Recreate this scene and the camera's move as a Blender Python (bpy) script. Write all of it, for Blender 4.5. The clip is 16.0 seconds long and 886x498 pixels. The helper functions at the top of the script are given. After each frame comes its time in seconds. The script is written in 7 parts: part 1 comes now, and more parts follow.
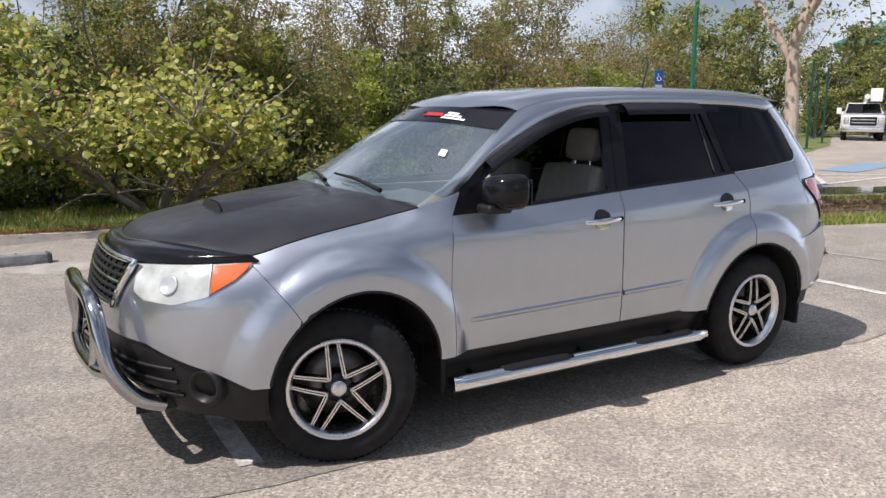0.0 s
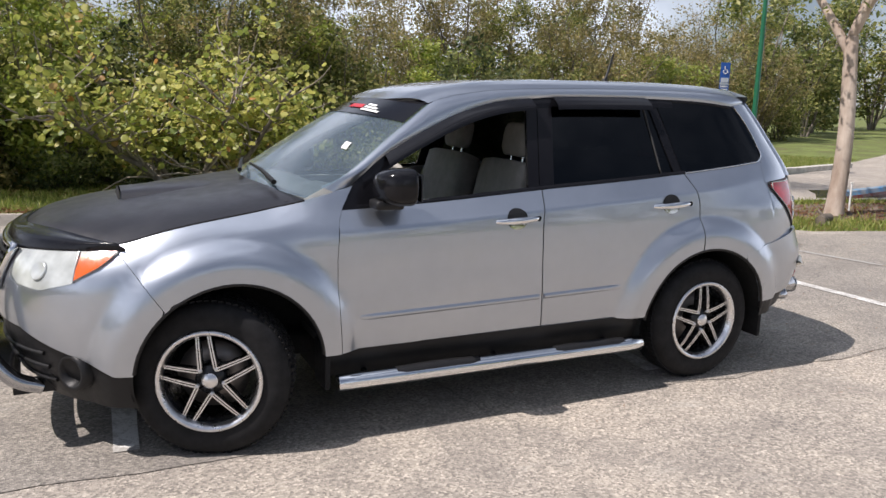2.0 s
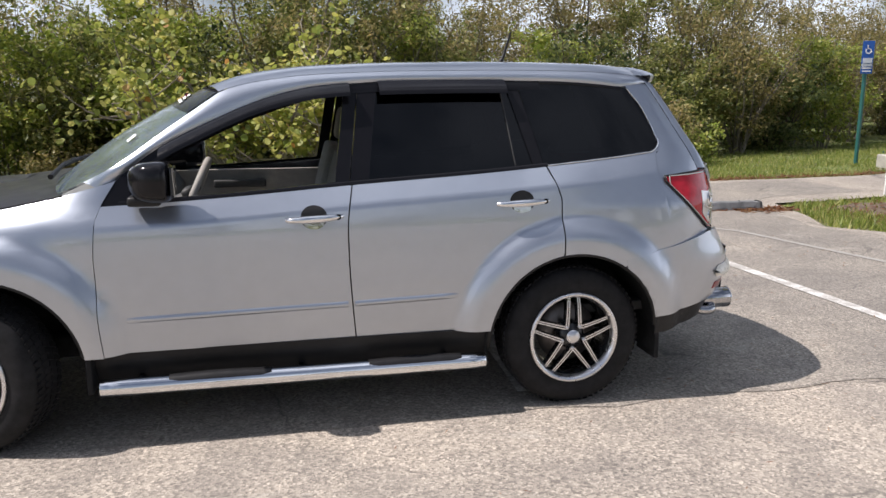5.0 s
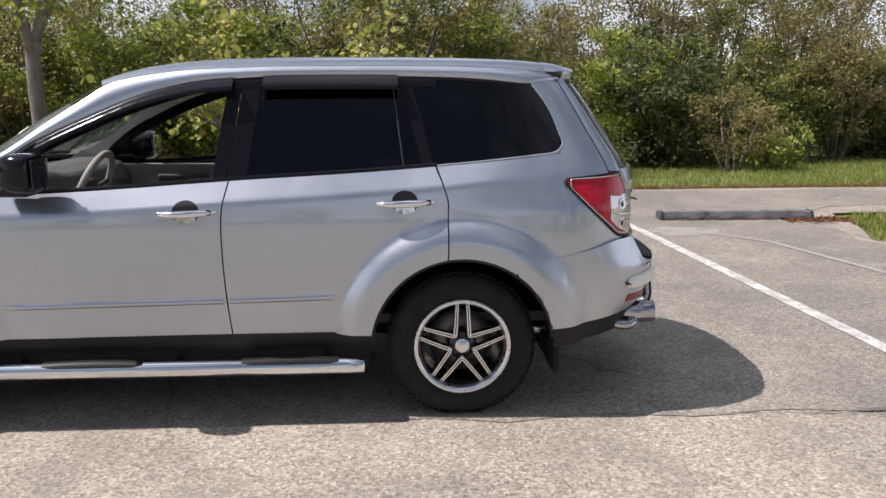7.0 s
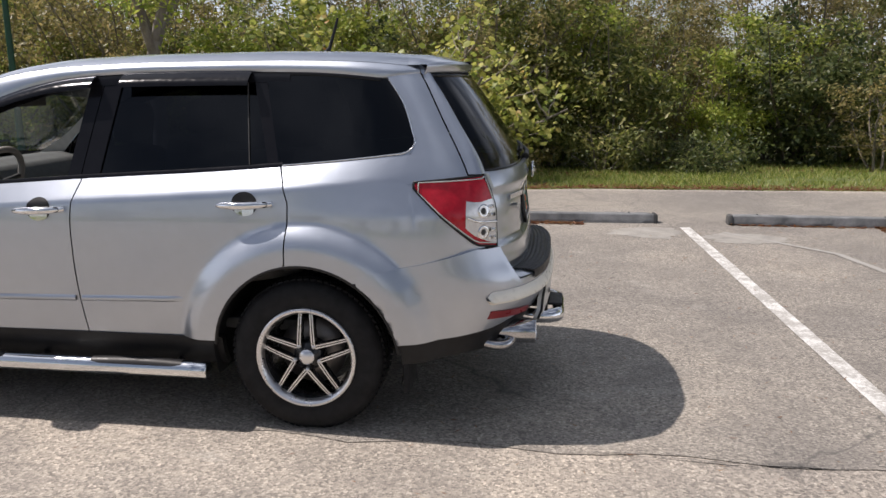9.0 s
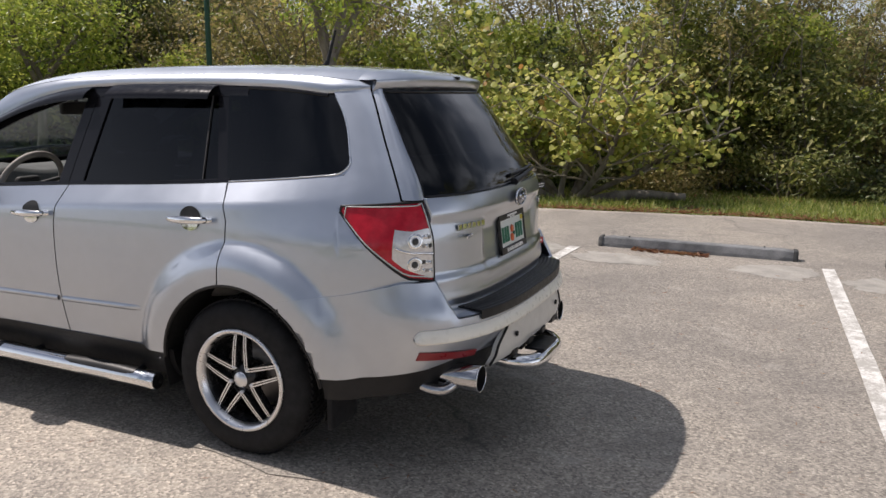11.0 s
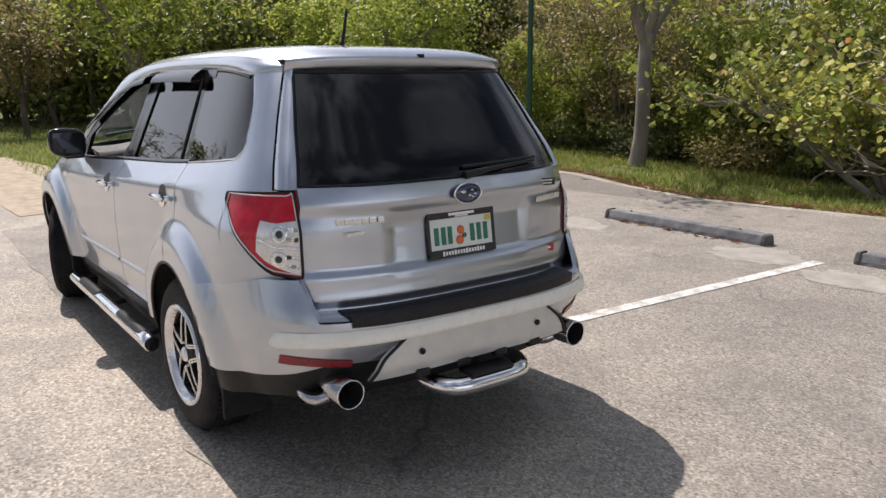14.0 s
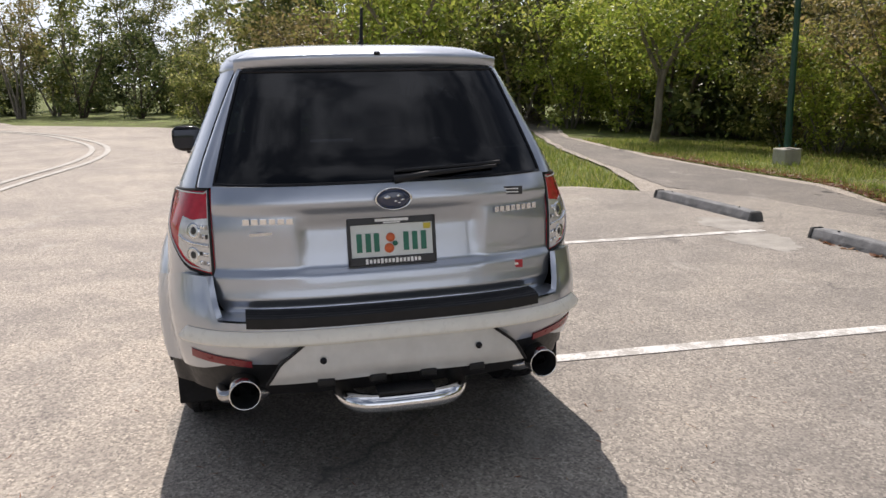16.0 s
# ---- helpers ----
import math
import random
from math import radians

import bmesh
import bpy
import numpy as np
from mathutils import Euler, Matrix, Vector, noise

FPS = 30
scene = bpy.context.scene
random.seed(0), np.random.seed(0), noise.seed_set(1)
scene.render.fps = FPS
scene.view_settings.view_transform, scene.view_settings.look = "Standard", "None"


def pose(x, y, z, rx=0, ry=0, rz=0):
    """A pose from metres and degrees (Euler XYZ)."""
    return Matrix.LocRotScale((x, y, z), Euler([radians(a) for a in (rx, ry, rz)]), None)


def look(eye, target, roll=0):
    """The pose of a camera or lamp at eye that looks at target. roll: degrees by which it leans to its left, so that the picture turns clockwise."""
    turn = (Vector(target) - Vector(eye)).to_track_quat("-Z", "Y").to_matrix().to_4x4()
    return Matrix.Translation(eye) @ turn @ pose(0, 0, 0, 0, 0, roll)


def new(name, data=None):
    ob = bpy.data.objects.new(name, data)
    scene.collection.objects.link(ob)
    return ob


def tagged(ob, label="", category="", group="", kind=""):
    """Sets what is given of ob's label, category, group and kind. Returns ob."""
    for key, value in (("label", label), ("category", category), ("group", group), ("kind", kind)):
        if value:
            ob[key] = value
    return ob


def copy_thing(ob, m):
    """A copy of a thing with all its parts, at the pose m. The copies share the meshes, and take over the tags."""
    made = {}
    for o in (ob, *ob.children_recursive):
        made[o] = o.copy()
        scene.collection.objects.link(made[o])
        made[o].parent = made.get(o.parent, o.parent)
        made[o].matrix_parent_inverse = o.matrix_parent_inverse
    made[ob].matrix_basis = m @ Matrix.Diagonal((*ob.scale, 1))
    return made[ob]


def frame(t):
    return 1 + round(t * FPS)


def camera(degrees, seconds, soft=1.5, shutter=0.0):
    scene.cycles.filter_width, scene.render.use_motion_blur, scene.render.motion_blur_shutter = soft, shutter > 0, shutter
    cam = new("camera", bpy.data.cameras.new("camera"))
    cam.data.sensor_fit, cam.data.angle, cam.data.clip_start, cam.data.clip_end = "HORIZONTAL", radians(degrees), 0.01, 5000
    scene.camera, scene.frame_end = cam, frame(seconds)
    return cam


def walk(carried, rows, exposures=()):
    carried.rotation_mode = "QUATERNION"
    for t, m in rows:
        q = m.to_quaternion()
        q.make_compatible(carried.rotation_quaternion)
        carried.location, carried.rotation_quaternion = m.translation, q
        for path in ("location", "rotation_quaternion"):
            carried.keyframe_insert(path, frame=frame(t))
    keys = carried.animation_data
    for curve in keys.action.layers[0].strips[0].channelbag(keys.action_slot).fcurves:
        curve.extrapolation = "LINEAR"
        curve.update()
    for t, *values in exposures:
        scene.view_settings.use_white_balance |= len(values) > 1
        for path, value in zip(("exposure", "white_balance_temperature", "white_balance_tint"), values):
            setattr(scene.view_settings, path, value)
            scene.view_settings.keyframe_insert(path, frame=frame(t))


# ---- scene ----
cam = camera(59.1, 16.0)
PATH = [
    (0, (-2.551, -3.619, 1.473), (-1.52, -1.942, 1.118), 0.6),
    (0.5, (-2.369, -3.723, 1.489), (-1.385, -2.022, 1.118), 0.3),
    (1, (-2.173, -3.854, 1.511), (-1.281, -2.106, 1.124), 1.6),
    (1.5, (-1.97, -3.882, 1.48), (-1.115, -2.107, 1.133), 1.2),
    (2, (-1.747, -3.927, 1.499), (-0.911, -2.151, 1.115), 1.5),
    (2.5, (-1.477, -4.027, 1.547), (-0.665, -2.252, 1.111), 2.3),
    (3, (-1.221, -4.047, 1.525), (-0.462, -2.245, 1.104), 2.1),
    (3.2, (-1.103, -4.003, 1.537), (-0.364, -2.194, 1.114), 2.6),
    (5.3, (0.06, -4.116, 1.456), (0.457, -2.198, 1.054), -0.2),
    (5.5, (0.114, -4.126, 1.448), (0.513, -2.211, 1.035), 0.2),
    (6, (0.423, -4.168, 1.464), (0.744, -2.239, 1.044), 0.8),
    (6.5, (0.714, -4.102, 1.458), (0.972, -2.164, 1.035), 0.7),
    (7, (0.974, -4.114, 1.458), (1.118, -2.16, 1.056), 0.3),
    (7.5, (1.295, -4.147, 1.484), (1.315, -2.195, 1.051), 0.7),
    (8, (1.578, -4.014, 1.462), (1.561, -2.061, 1.027), 0.8),
    (8.5, (1.873, -3.929, 1.466), (1.722, -1.976, 1.062), -0.1),
    (8.7, (2.072, -3.881, 1.467), (1.863, -1.934, 1.056), -0.2),
    (10.8, (3.21, -3.294, 1.474), (2.464, -1.481, 1.074), 0.4),
    (11, (3.304, -3.211, 1.493), (2.494, -1.424, 1.099), 0.6),
    (11.5, (3.567, -3.024, 1.484), (2.6, -1.319, 1.088), 0.1),
    (12, (3.829, -2.839, 1.502), (2.729, -1.223, 1.079), 0.6),
    (12.5, (3.982, -2.569, 1.486), (2.763, -1.042, 1.057), 0.9),
    (13, (4.182, -2.331, 1.479), (2.802, -0.951, 1.042), -0.5),
    (13.5, (4.39, -2.073, 1.496), (2.89, -0.829, 1.045), 0.1),
    (14, (4.478, -1.766, 1.477), (2.904, -0.612, 1.044), -0.3),
    (14.5, (4.62, -1.473, 1.469), (2.932, -0.491, 1.039), -1.2),
    (15, (4.762, -1.165, 1.486), (2.993, -0.338, 1.053), -1.0),
    (15.5, (4.802, -0.828, 1.472), (2.981, -0.116, 1.051), -0.5),
    (16, (4.864, -0.48, 1.449), (2.968, -0.005, 1.028), -1.0),
]
walk(cam, [(t, look(eye, target, roll)) for t, eye, target, roll in PATH], [(0, 0.09, 6430, 16), (3, 0.12, 6430, 16), (6, 0.13, 6500, 16), (8, -0.06, 6550, 16), (11, -0.09, 6630, 16), (13.5, 0.04, 6630, 16), (15, 0.06, 6660, 16), (16, -0.02, 6680, 16)])

# ---- light ----
world = bpy.data.worlds.new("sky")
scene.world = world
world.use_nodes = True
wn, wl = world.node_tree.nodes, world.node_tree.links
sky = wn.new("ShaderNodeTexSky")
sky.sky_type, sky.sun_disc = "NISHITA", False
SUN_UP, SUN_FROM = 55.5, (-1.0, 0.02)          # elevation, and the way towards the sun in plan
sky.sun_elevation = radians(SUN_UP)
sky.sun_rotation = math.atan2(SUN_FROM[0], SUN_FROM[1])
sky.air_density, sky.dust_density, sky.ozone_density = 1.0, 0.5, 1.5
tc = wn.new("ShaderNodeTexCoord")
mx = wn.new("ShaderNodeMix")
mx.data_type = "RGBA"
mx.inputs["B"].default_value = (30.0, 32.5, 36.0, 1)
sep = wn.new("ShaderNodeSeparateXYZ")
wl.new(tc.outputs["Generated"], sep.inputs["Vector"])


def sky_ramp(source, stops):
    r = wn.new("ShaderNodeValToRGB")
    while len(r.color_ramp.elements) < len(stops):
        r.color_ramp.elements.new(0.5)
    for el, (pos, v) in zip(r.color_ramp.elements, stops):
        el.position, el.color = pos, (v, v, v, 1)
    wl.new(source, r.inputs["Fac"])
    return r.outputs["Color"]


def sky_math(kind, a, b):
    m = wn.new("ShaderNodeMath")
    m.operation = kind
    wl.new(a, m.inputs[0])
    wl.new(b, m.inputs[1])
    return m.outputs["Value"]


# broken cloud: pale low down, blue half way up, thin white overhead
bank = sky_ramp(sep.outputs["Z"], ((0.0, 0.25), (0.16, 0.20), (0.30, 0.13), (0.45, 0.10), (0.66, 0.12), (0.86, 0.28), (1.0, 0.34)))
puffs = wn.new("ShaderNodeTexNoise")
puffs.inputs["Scale"].default_value, puffs.inputs["Detail"].default_value, puffs.inputs["Roughness"].default_value = 3.4, 5.0, 0.55
wl.new(tc.outputs["Generated"], puffs.inputs["Vector"])
heap = wn.new("ShaderNodeMapRange")
heap.interpolation_type = "SMOOTHSTEP"
heap.inputs["From Min"].default_value, heap.inputs["From Max"].default_value = 0.38, 0.66
heap.inputs["To Min"].default_value, heap.inputs["To Max"].default_value = 0.35, 1.9
wl.new(puffs.outputs["Fac"], heap.inputs["Value"])
broken = sky_math("MULTIPLY", bank, heap.outputs["Result"])
# white haze low under the sun
sunward = wn.new("ShaderNodeMapRange")
sunward.interpolation_type = "SMOOTHSTEP"
sunward.inputs["From Min"].default_value, sunward.inputs["From Max"].default_value = -0.45, -0.95
wl.new(sep.outputs["X"], sunward.inputs["Value"])
haze = sky_math("MULTIPLY", sunward.outputs["Result"], sky_ramp(sep.outputs["Z"], ((0.0, 0.70), (0.30, 0.62), (0.62, 0.0))))
northward = wn.new("ShaderNodeMapRange")          # a pale bank behind the wood
northward.interpolation_type = "SMOOTHSTEP"
northward.inputs["From Min"].default_value, northward.inputs["From Max"].default_value = 0.15, 0.75
wl.new(sep.outputs["Y"], northward.inputs["Value"])
behind = sky_math("MULTIPLY", sky_math("MULTIPLY", northward.outputs["Result"], heap.outputs["Result"]), sky_ramp(sep.outputs["Z"], ((0.0, 0.30), (0.42, 0.30), (0.62, 0.12), (0.8, 0.0))))
eastward = wn.new("ShaderNodeMapRange")            # and low over the open end of the lot
eastward.interpolation_type = "SMOOTHSTEP"
eastward.inputs["From Min"].default_value, eastward.inputs["From Max"].default_value = 0.72, 0.97
wl.new(sep.outputs["X"], eastward.inputs["Value"])
low_east = sky_math("MULTIPLY", eastward.outputs["Result"], sky_ramp(sep.outputs["Z"], ((0.0, 0.80), (0.24, 0.72), (0.42, 0.0))))
wl.new(sky_math("MAXIMUM", sky_math("MAXIMUM", broken, haze), sky_math("MAXIMUM", behind, low_east)), mx.inputs["Factor"])
wl.new(sky.outputs["Color"], mx.inputs["A"])
bg = wn["Background"]
wl.new(mx.outputs["Result"], bg.inputs["Color"])
bg.inputs["Strength"].default_value = 0.045
sun_data = bpy.data.lights.new("sun", "SUN")
sun_data.energy, sun_data.angle, sun_data.color = 5.0, radians(0.55), (1.0, 0.95, 0.88)
sun = new("sun", sun_data)
up = math.tan(radians(SUN_UP))
sun.matrix_world = look((SUN_FROM[0] * 20, SUN_FROM[1] * 20, up * 20), (0, 0, 0))


# ---- materials ----
class Nodes:
    """A node material: the Principled shader and the few nodes that feed it."""

    def __init__(self, name, color=(0.5, 0.5, 0.5), rough=0.5, metal=0.0, **more):
        self.mat = bpy.data.materials.new(name)
        self.mat.use_nodes = True
        self.n, self.l = self.mat.node_tree.nodes, self.mat.node_tree.links
        self.p = self.n["Principled BSDF"]
        self.p.inputs["Base Color"].default_value = (*color, 1)
        self.p.inputs["Roughness"].default_value = rough
        self.p.inputs["Metallic"].default_value = metal
        for key, value in more.items():
            self.p.inputs[key.replace("_", " ")].default_value = value
        self.coord = None

    def where(self):
        if not self.coord:
            self.coord = self.n.new("ShaderNodeNewGeometry")
        return self.coord.outputs["Position"]

    def local(self):
        return self.n.new("ShaderNodeTexCoord").outputs["Object"]

    def noise(self, scale, detail=4.0, rough=0.55, stretch=None, at=None):
        t = self.n.new("ShaderNodeTexNoise")
        t.inputs["Scale"].default_value, t.inputs["Detail"].default_value, t.inputs["Roughness"].default_value = scale, detail, rough
        v = at or self.where()
        if stretch:
            m = self.n.new("ShaderNodeMapping")
            m.inputs["Scale"].default_value = stretch
            self.l.new(v, m.inputs["Vector"])
            v = m.outputs["Vector"]
        self.l.new(v, t.inputs["Vector"])
        return t.outputs["Fac"]

    def cells(self, scale, kind="Distance", feature="F1"):
        t = self.n.new("ShaderNodeTexVoronoi")
        t.feature = feature
        t.inputs["Scale"].default_value = scale
        self.l.new(self.where(), t.inputs["Vector"])
        return t.outputs[kind]

    def ramp(self, fac, stops):
        r = self.n.new("ShaderNodeValToRGB")
        e = r.color_ramp.elements
        while len(e) < len(stops):
            e.new(0.5)
        for el, (pos, c) in zip(e, stops):
            el.position = pos
            el.color = (*c, 1) if len(c) == 3 else c
        self.l.new(fac, r.inputs["Fac"])
        return r.outputs["Color"]

    def mix(self, fac, a, b, mode="MIX"):
        m = self.n.new("ShaderNodeMix")
        m.data_type, m.blend_type = "RGBA", mode
        for key, v in (("Factor", fac), ("A", a), ("B", b)):
            if isinstance(v, (int, float)):
                m.inputs[key].default_value = v
            elif isinstance(v, tuple):
                m.inputs[key].default_value = (*v, 1)
            else:
                self.l.new(v, m.inputs[key])
        return m.outputs["Result"]

    def color(self, out):
        self.l.new(out, self.p.inputs["Base Color"])
        return self

    def rough(self, out):
        self.l.new(out, self.p.inputs["Roughness"])
        return self

    def bump(self, out, strength=0.3, distance=0.01):
        b = self.n.new("ShaderNodeBump")
        b.inputs["Strength"].default_value, b.inputs["Distance"].default_value = strength, distance
        self.l.new(out, b.inputs["Height"])
        self.l.new(b.outputs["Normal"], self.p.inputs["Normal"])
        return self

    def island(self):
        return self.n.new("ShaderNodeNewGeometry").outputs["Random Per Island"]

    def each(self):
        return self.n.new("ShaderNodeObjectInfo").outputs["Random"]


def g(v):
    return (v, v, v)


def paint_material():
    m = Nodes("silver_metallic_paint", (0.5, 0.52, 0.55), 0.36, 0.92, Coat_Weight=1.0, Coat_Roughness=0.035, Coat_IOR=1.85)
    fleck = m.noise(14, 2, at=m.local())
    dust_sheen = m.noise(3.5, 3, at=m.local())
    base = m.mix(m.ramp(fleck, [(0.35, g(0.0)), (0.7, g(1.0))]), (0.428, 0.465, 0.526), (0.444, 0.482, 0.544))
    m.color(base)
    m.rough(m.ramp(dust_sheen, [(0.3, g(0.33)), (0.75, g(0.39))]))
    return m.mat


def plain(name, color, rough, metal=0.0, wear=0.12, scale=18, bump=0.0, **more):
    """Plastic, rubber, cloth, metal: a colour with faint unevenness and dust."""
    m = Nodes(name, color, rough, metal, **more)
    n = m.noise(scale, 5, at=m.local())
    lo, hi = tuple(c * (1 - wear) for c in color), tuple(min(1, c * (1 + wear) + wear * 0.02) for c in color)
    m.color(m.ramp(n, [(0.3, lo), (0.7, hi)]))
    m.rough(m.ramp(m.noise(scale * 2.3, 3, at=m.local()), [(0.3, g(max(0, rough - 0.06))), (0.75, g(min(1, rough + 0.08)))]))
    if bump:
        m.bump(m.noise(scale * 12, 2, at=m.local()), bump, 0.002)
    return m.mat


def glass_material(name, tint, gloss=0.02, least=0.04, fall=5.0, dust_sheen=0.0):
    """Thin sheet glass: tinted see-through with a mirror share that grows at a slant, the same from both sides."""
    m = Nodes(name)
    m.n.remove(m.p)
    tr, gl, mixs, lw = m.n.new("ShaderNodeBsdfTransparent"), m.n.new("ShaderNodeBsdfGlossy"), m.n.new("ShaderNodeMixShader"), m.n.new("ShaderNodeLayerWeight")
    tr.inputs["Color"].default_value = (*tint, 1)
    gl.inputs["Color"].default_value = (1, 1, 1, 1)
    gl.inputs["Roughness"].default_value = gloss
    lw.inputs["Blend"].default_value = 0.5
    power = m.n.new("ShaderNodeMath")
    power.operation = "POWER"
    power.inputs[1].default_value = fall
    share = m.n.new("ShaderNodeMapRange")
    share.inputs["To Min"].default_value, share.inputs["To Max"].default_value = least, 1.0
    m.l.new(lw.outputs["Facing"], power.inputs[0])
    m.l.new(power.outputs["Value"], share.inputs["Value"])
    m.l.new(share.outputs["Result"], mixs.inputs["Fac"])
    m.l.new(tr.outputs["BSDF"], mixs.inputs[1])
    m.l.new(gl.outputs["BSDF"], mixs.inputs[2])
    shown = mixs.outputs["Shader"]
    # dust film coloured sky blue, which also paints in the reflected sky's brightness
    if dust_sheen:
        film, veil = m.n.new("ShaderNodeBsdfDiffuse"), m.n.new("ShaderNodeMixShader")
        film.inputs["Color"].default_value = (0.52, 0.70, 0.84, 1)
        m.l.new(m.ramp(m.noise(2.5, 2, at=m.local()), [(0.3, g(dust_sheen * 0.85)), (0.7, g(dust_sheen * 1.15))]), veil.inputs["Fac"])
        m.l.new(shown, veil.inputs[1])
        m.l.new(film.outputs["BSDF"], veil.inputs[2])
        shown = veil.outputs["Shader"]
    m.l.new(shown, m.n["Material Output"].inputs["Surface"])
    return m.mat


def asphalt_material(name, shade, warm, grain):
    m = Nodes(name, g(0.3), 0.76)
    stones = m.cells(grain, "Color")
    sep = m.n.new("ShaderNodeSeparateColor")
    m.l.new(stones, sep.inputs["Color"])
    agg = m.ramp(sep.outputs["Red"], [(0.0, (0.095, 0.090, 0.085)), (0.30, (0.22, 0.208, 0.192)), (0.72, (0.35, 0.328, 0.298)), (0.93, (0.44, 0.415, 0.377)), (1.0, (0.58, 0.55, 0.50))])
    fine = m.noise(260, 3)
    agg = m.mix(m.ramp(fine, [(0.4, g(0.1)), (0.65, g(0.5))]), agg, (0.33, 0.31, 0.28))
    broad = m.ramp(m.noise(0.55, 6, 0.6), [(0.32, (0.74, 0.74, 0.75)), (0.55, (1.0, 0.99, 0.97)), (0.75, (1.16, 1.13, 1.08))])
    c = m.mix(1.0, agg, broad, "MULTIPLY")
    blot = m.ramp(m.noise(2.3, 7, 0.62), [(0.30, g(0.0)), (0.42, g(0.35)), (0.5, g(0.0))])
    c = m.mix(blot, c, (0.17, 0.16, 0.15))
    c = m.mix(1.0, c, tuple(shade * w for w in warm), "MULTIPLY")
    pale = m.ramp(m.noise(1.1, 5, 0.7, (1, 2.2, 1)), [(0.60, g(0.0)), (0.72, g(0.55))])
    c = m.mix(pale, c, (0.46, 0.43, 0.385))
    # small dark pits, gathered in patches
    pits = m.mix(1.0, m.ramp(m.noise(46, 3, 0.6), [(0.56, g(0.0)), (0.66, g(1.0))]), m.ramp(m.noise(1.7, 4, 0.6), [(0.46, g(0.0)), (0.62, g(0.75))]), "MULTIPLY")
    c = m.mix(pits, c, (0.10, 0.094, 0.088))
    # fine wandering cracks, broken up
    nz = m.n.new("ShaderNodeTexNoise")
    nz.inputs["Scale"].default_value, nz.inputs["Detail"].default_value = 1.4, 6.0
    m.l.new(m.where(), nz.inputs["Vector"])
    sh = m.n.new("ShaderNodeVectorMath")
    sh.operation = "MULTIPLY_ADD"
    sh.inputs[1].default_value = (1.1, 1.1, 0.0)
    m.l.new(nz.outputs["Color"], sh.inputs[0])
    m.l.new(m.where(), sh.inputs[2])
    vo = m.n.new("ShaderNodeTexVoronoi")
    vo.feature = "DISTANCE_TO_EDGE"
    vo.inputs["Scale"].default_value = 0.42
    m.l.new(sh.outputs["Vector"], vo.inputs["Vector"])
    crack = m.ramp(vo.outputs["Distance"], [(0.0, g(0.75)), (0.006, g(0.0))])
    c = m.mix(m.mix(1.0, crack, m.ramp(m.noise(0.8, 3), [(0.48, g(0.0)), (0.6, g(1.0))]), "MULTIPLY"), c, (0.09, 0.085, 0.08))
    m.color(c)
    h = m.mix(0.5, m.cells(grain), fine)
    m.bump(h, 0.7, 0.006)
    return m.mat


def grass_material():
    m = Nodes("lawn_soil", (0.1, 0.12, 0.04), 0.95)
    a = m.ramp(m.noise(0.9, 6, 0.65), [(0.30, (0.16, 0.125, 0.065)), (0.45, (0.13, 0.155, 0.045)), (0.62, (0.19, 0.235, 0.06)), (0.8, (0.31, 0.30, 0.13))])
    b = m.ramp(m.noise(40, 3), [(0.3, g(0.55)), (0.7, g(1.3))])
    m.color(m.mix(1.0, a, b, "MULTIPLY"))
    m.bump(m.noise(60, 3), 0.8, 0.03)
    return m.mat


def blades_material(name, stops):
    """Leaves or blades: each its own tone, a little light through."""
    m = Nodes(name, (0.1, 0.15, 0.04), 0.45)
    c = m.ramp(m.island(), stops)
    tone = m.ramp(m.each(), [(0.0, g(0.78)), (1.0, g(1.18))])
    c = m.mix(1.0, c, tone, "MULTIPLY")
    m.color(c)
    t = m.n.new("ShaderNodeBsdfTranslucent")
    m.l.new(c, t.inputs["Color"])
    mixs = m.n.new("ShaderNodeMixShader")
    mixs.inputs["Fac"].default_value = 0.48
    m.l.new(m.p.outputs["BSDF"], mixs.inputs[1])
    m.l.new(t.outputs["BSDF"], mixs.inputs[2])
    m.l.new(mixs.outputs["Shader"], m.n["Material Output"].inputs["Surface"])
    return m.mat


def bark_material(name, dark, light, scale=6):
    m = Nodes(name, light, 0.9)
    n = m.noise(scale, 6, 0.65, (1, 1, 0.3))
    m.color(m.ramp(n, [(0.3, dark), (0.52, tuple((a + b) / 2 for a, b in zip(dark, light))), (0.7, light)]))
    m.bump(m.noise(scale * 4, 5, 0.6, (1, 1, 0.25)), 0.6, 0.02)
    return m.mat


PAINT = paint_material()
BLACK_PLASTIC = plain("black_plastic", (0.012, 0.012, 0.013), 0.45, bump=0.1, Specular_IOR_Level=0.3)
GLOSS_BLACK = plain("gloss_black_trim", (0.008, 0.008, 0.010), 0.12, wear=0.05, Specular_IOR_Level=0.26)
HOOD_BLACK = plain("satin_black_wrap", (0.016, 0.0155, 0.019), 0.34, wear=0.2, scale=5, bump=0.15)
RUBBER = plain("tyre_rubber", (0.010, 0.010, 0.011), 0.75, wear=0.25, bump=0.2, Specular_IOR_Level=0.25)
CHROME = plain("chrome", (0.78, 0.79, 0.80), 0.08, 1.0, wear=0.03)
DARK_CHROME = plain("smoked_polished_steel", (0.46, 0.46, 0.47), 0.12, 1.0, wear=0.08)
ALLOY = plain("machined_alloy", (0.74, 0.74, 0.75), 0.30, 1.0, wear=0.05)
RIM_BLACK = plain("black_rim_paint", (0.016, 0.016, 0.017), 0.25)
WHITE_STRIP = plain("off_white_bumper_strip", (0.82, 0.79, 0.70), 0.30, wear=0.03)
SEAT_CLOTH = plain("grey_beige_seat_cloth", (0.21, 0.20, 0.185), 0.9, bump=0.4)
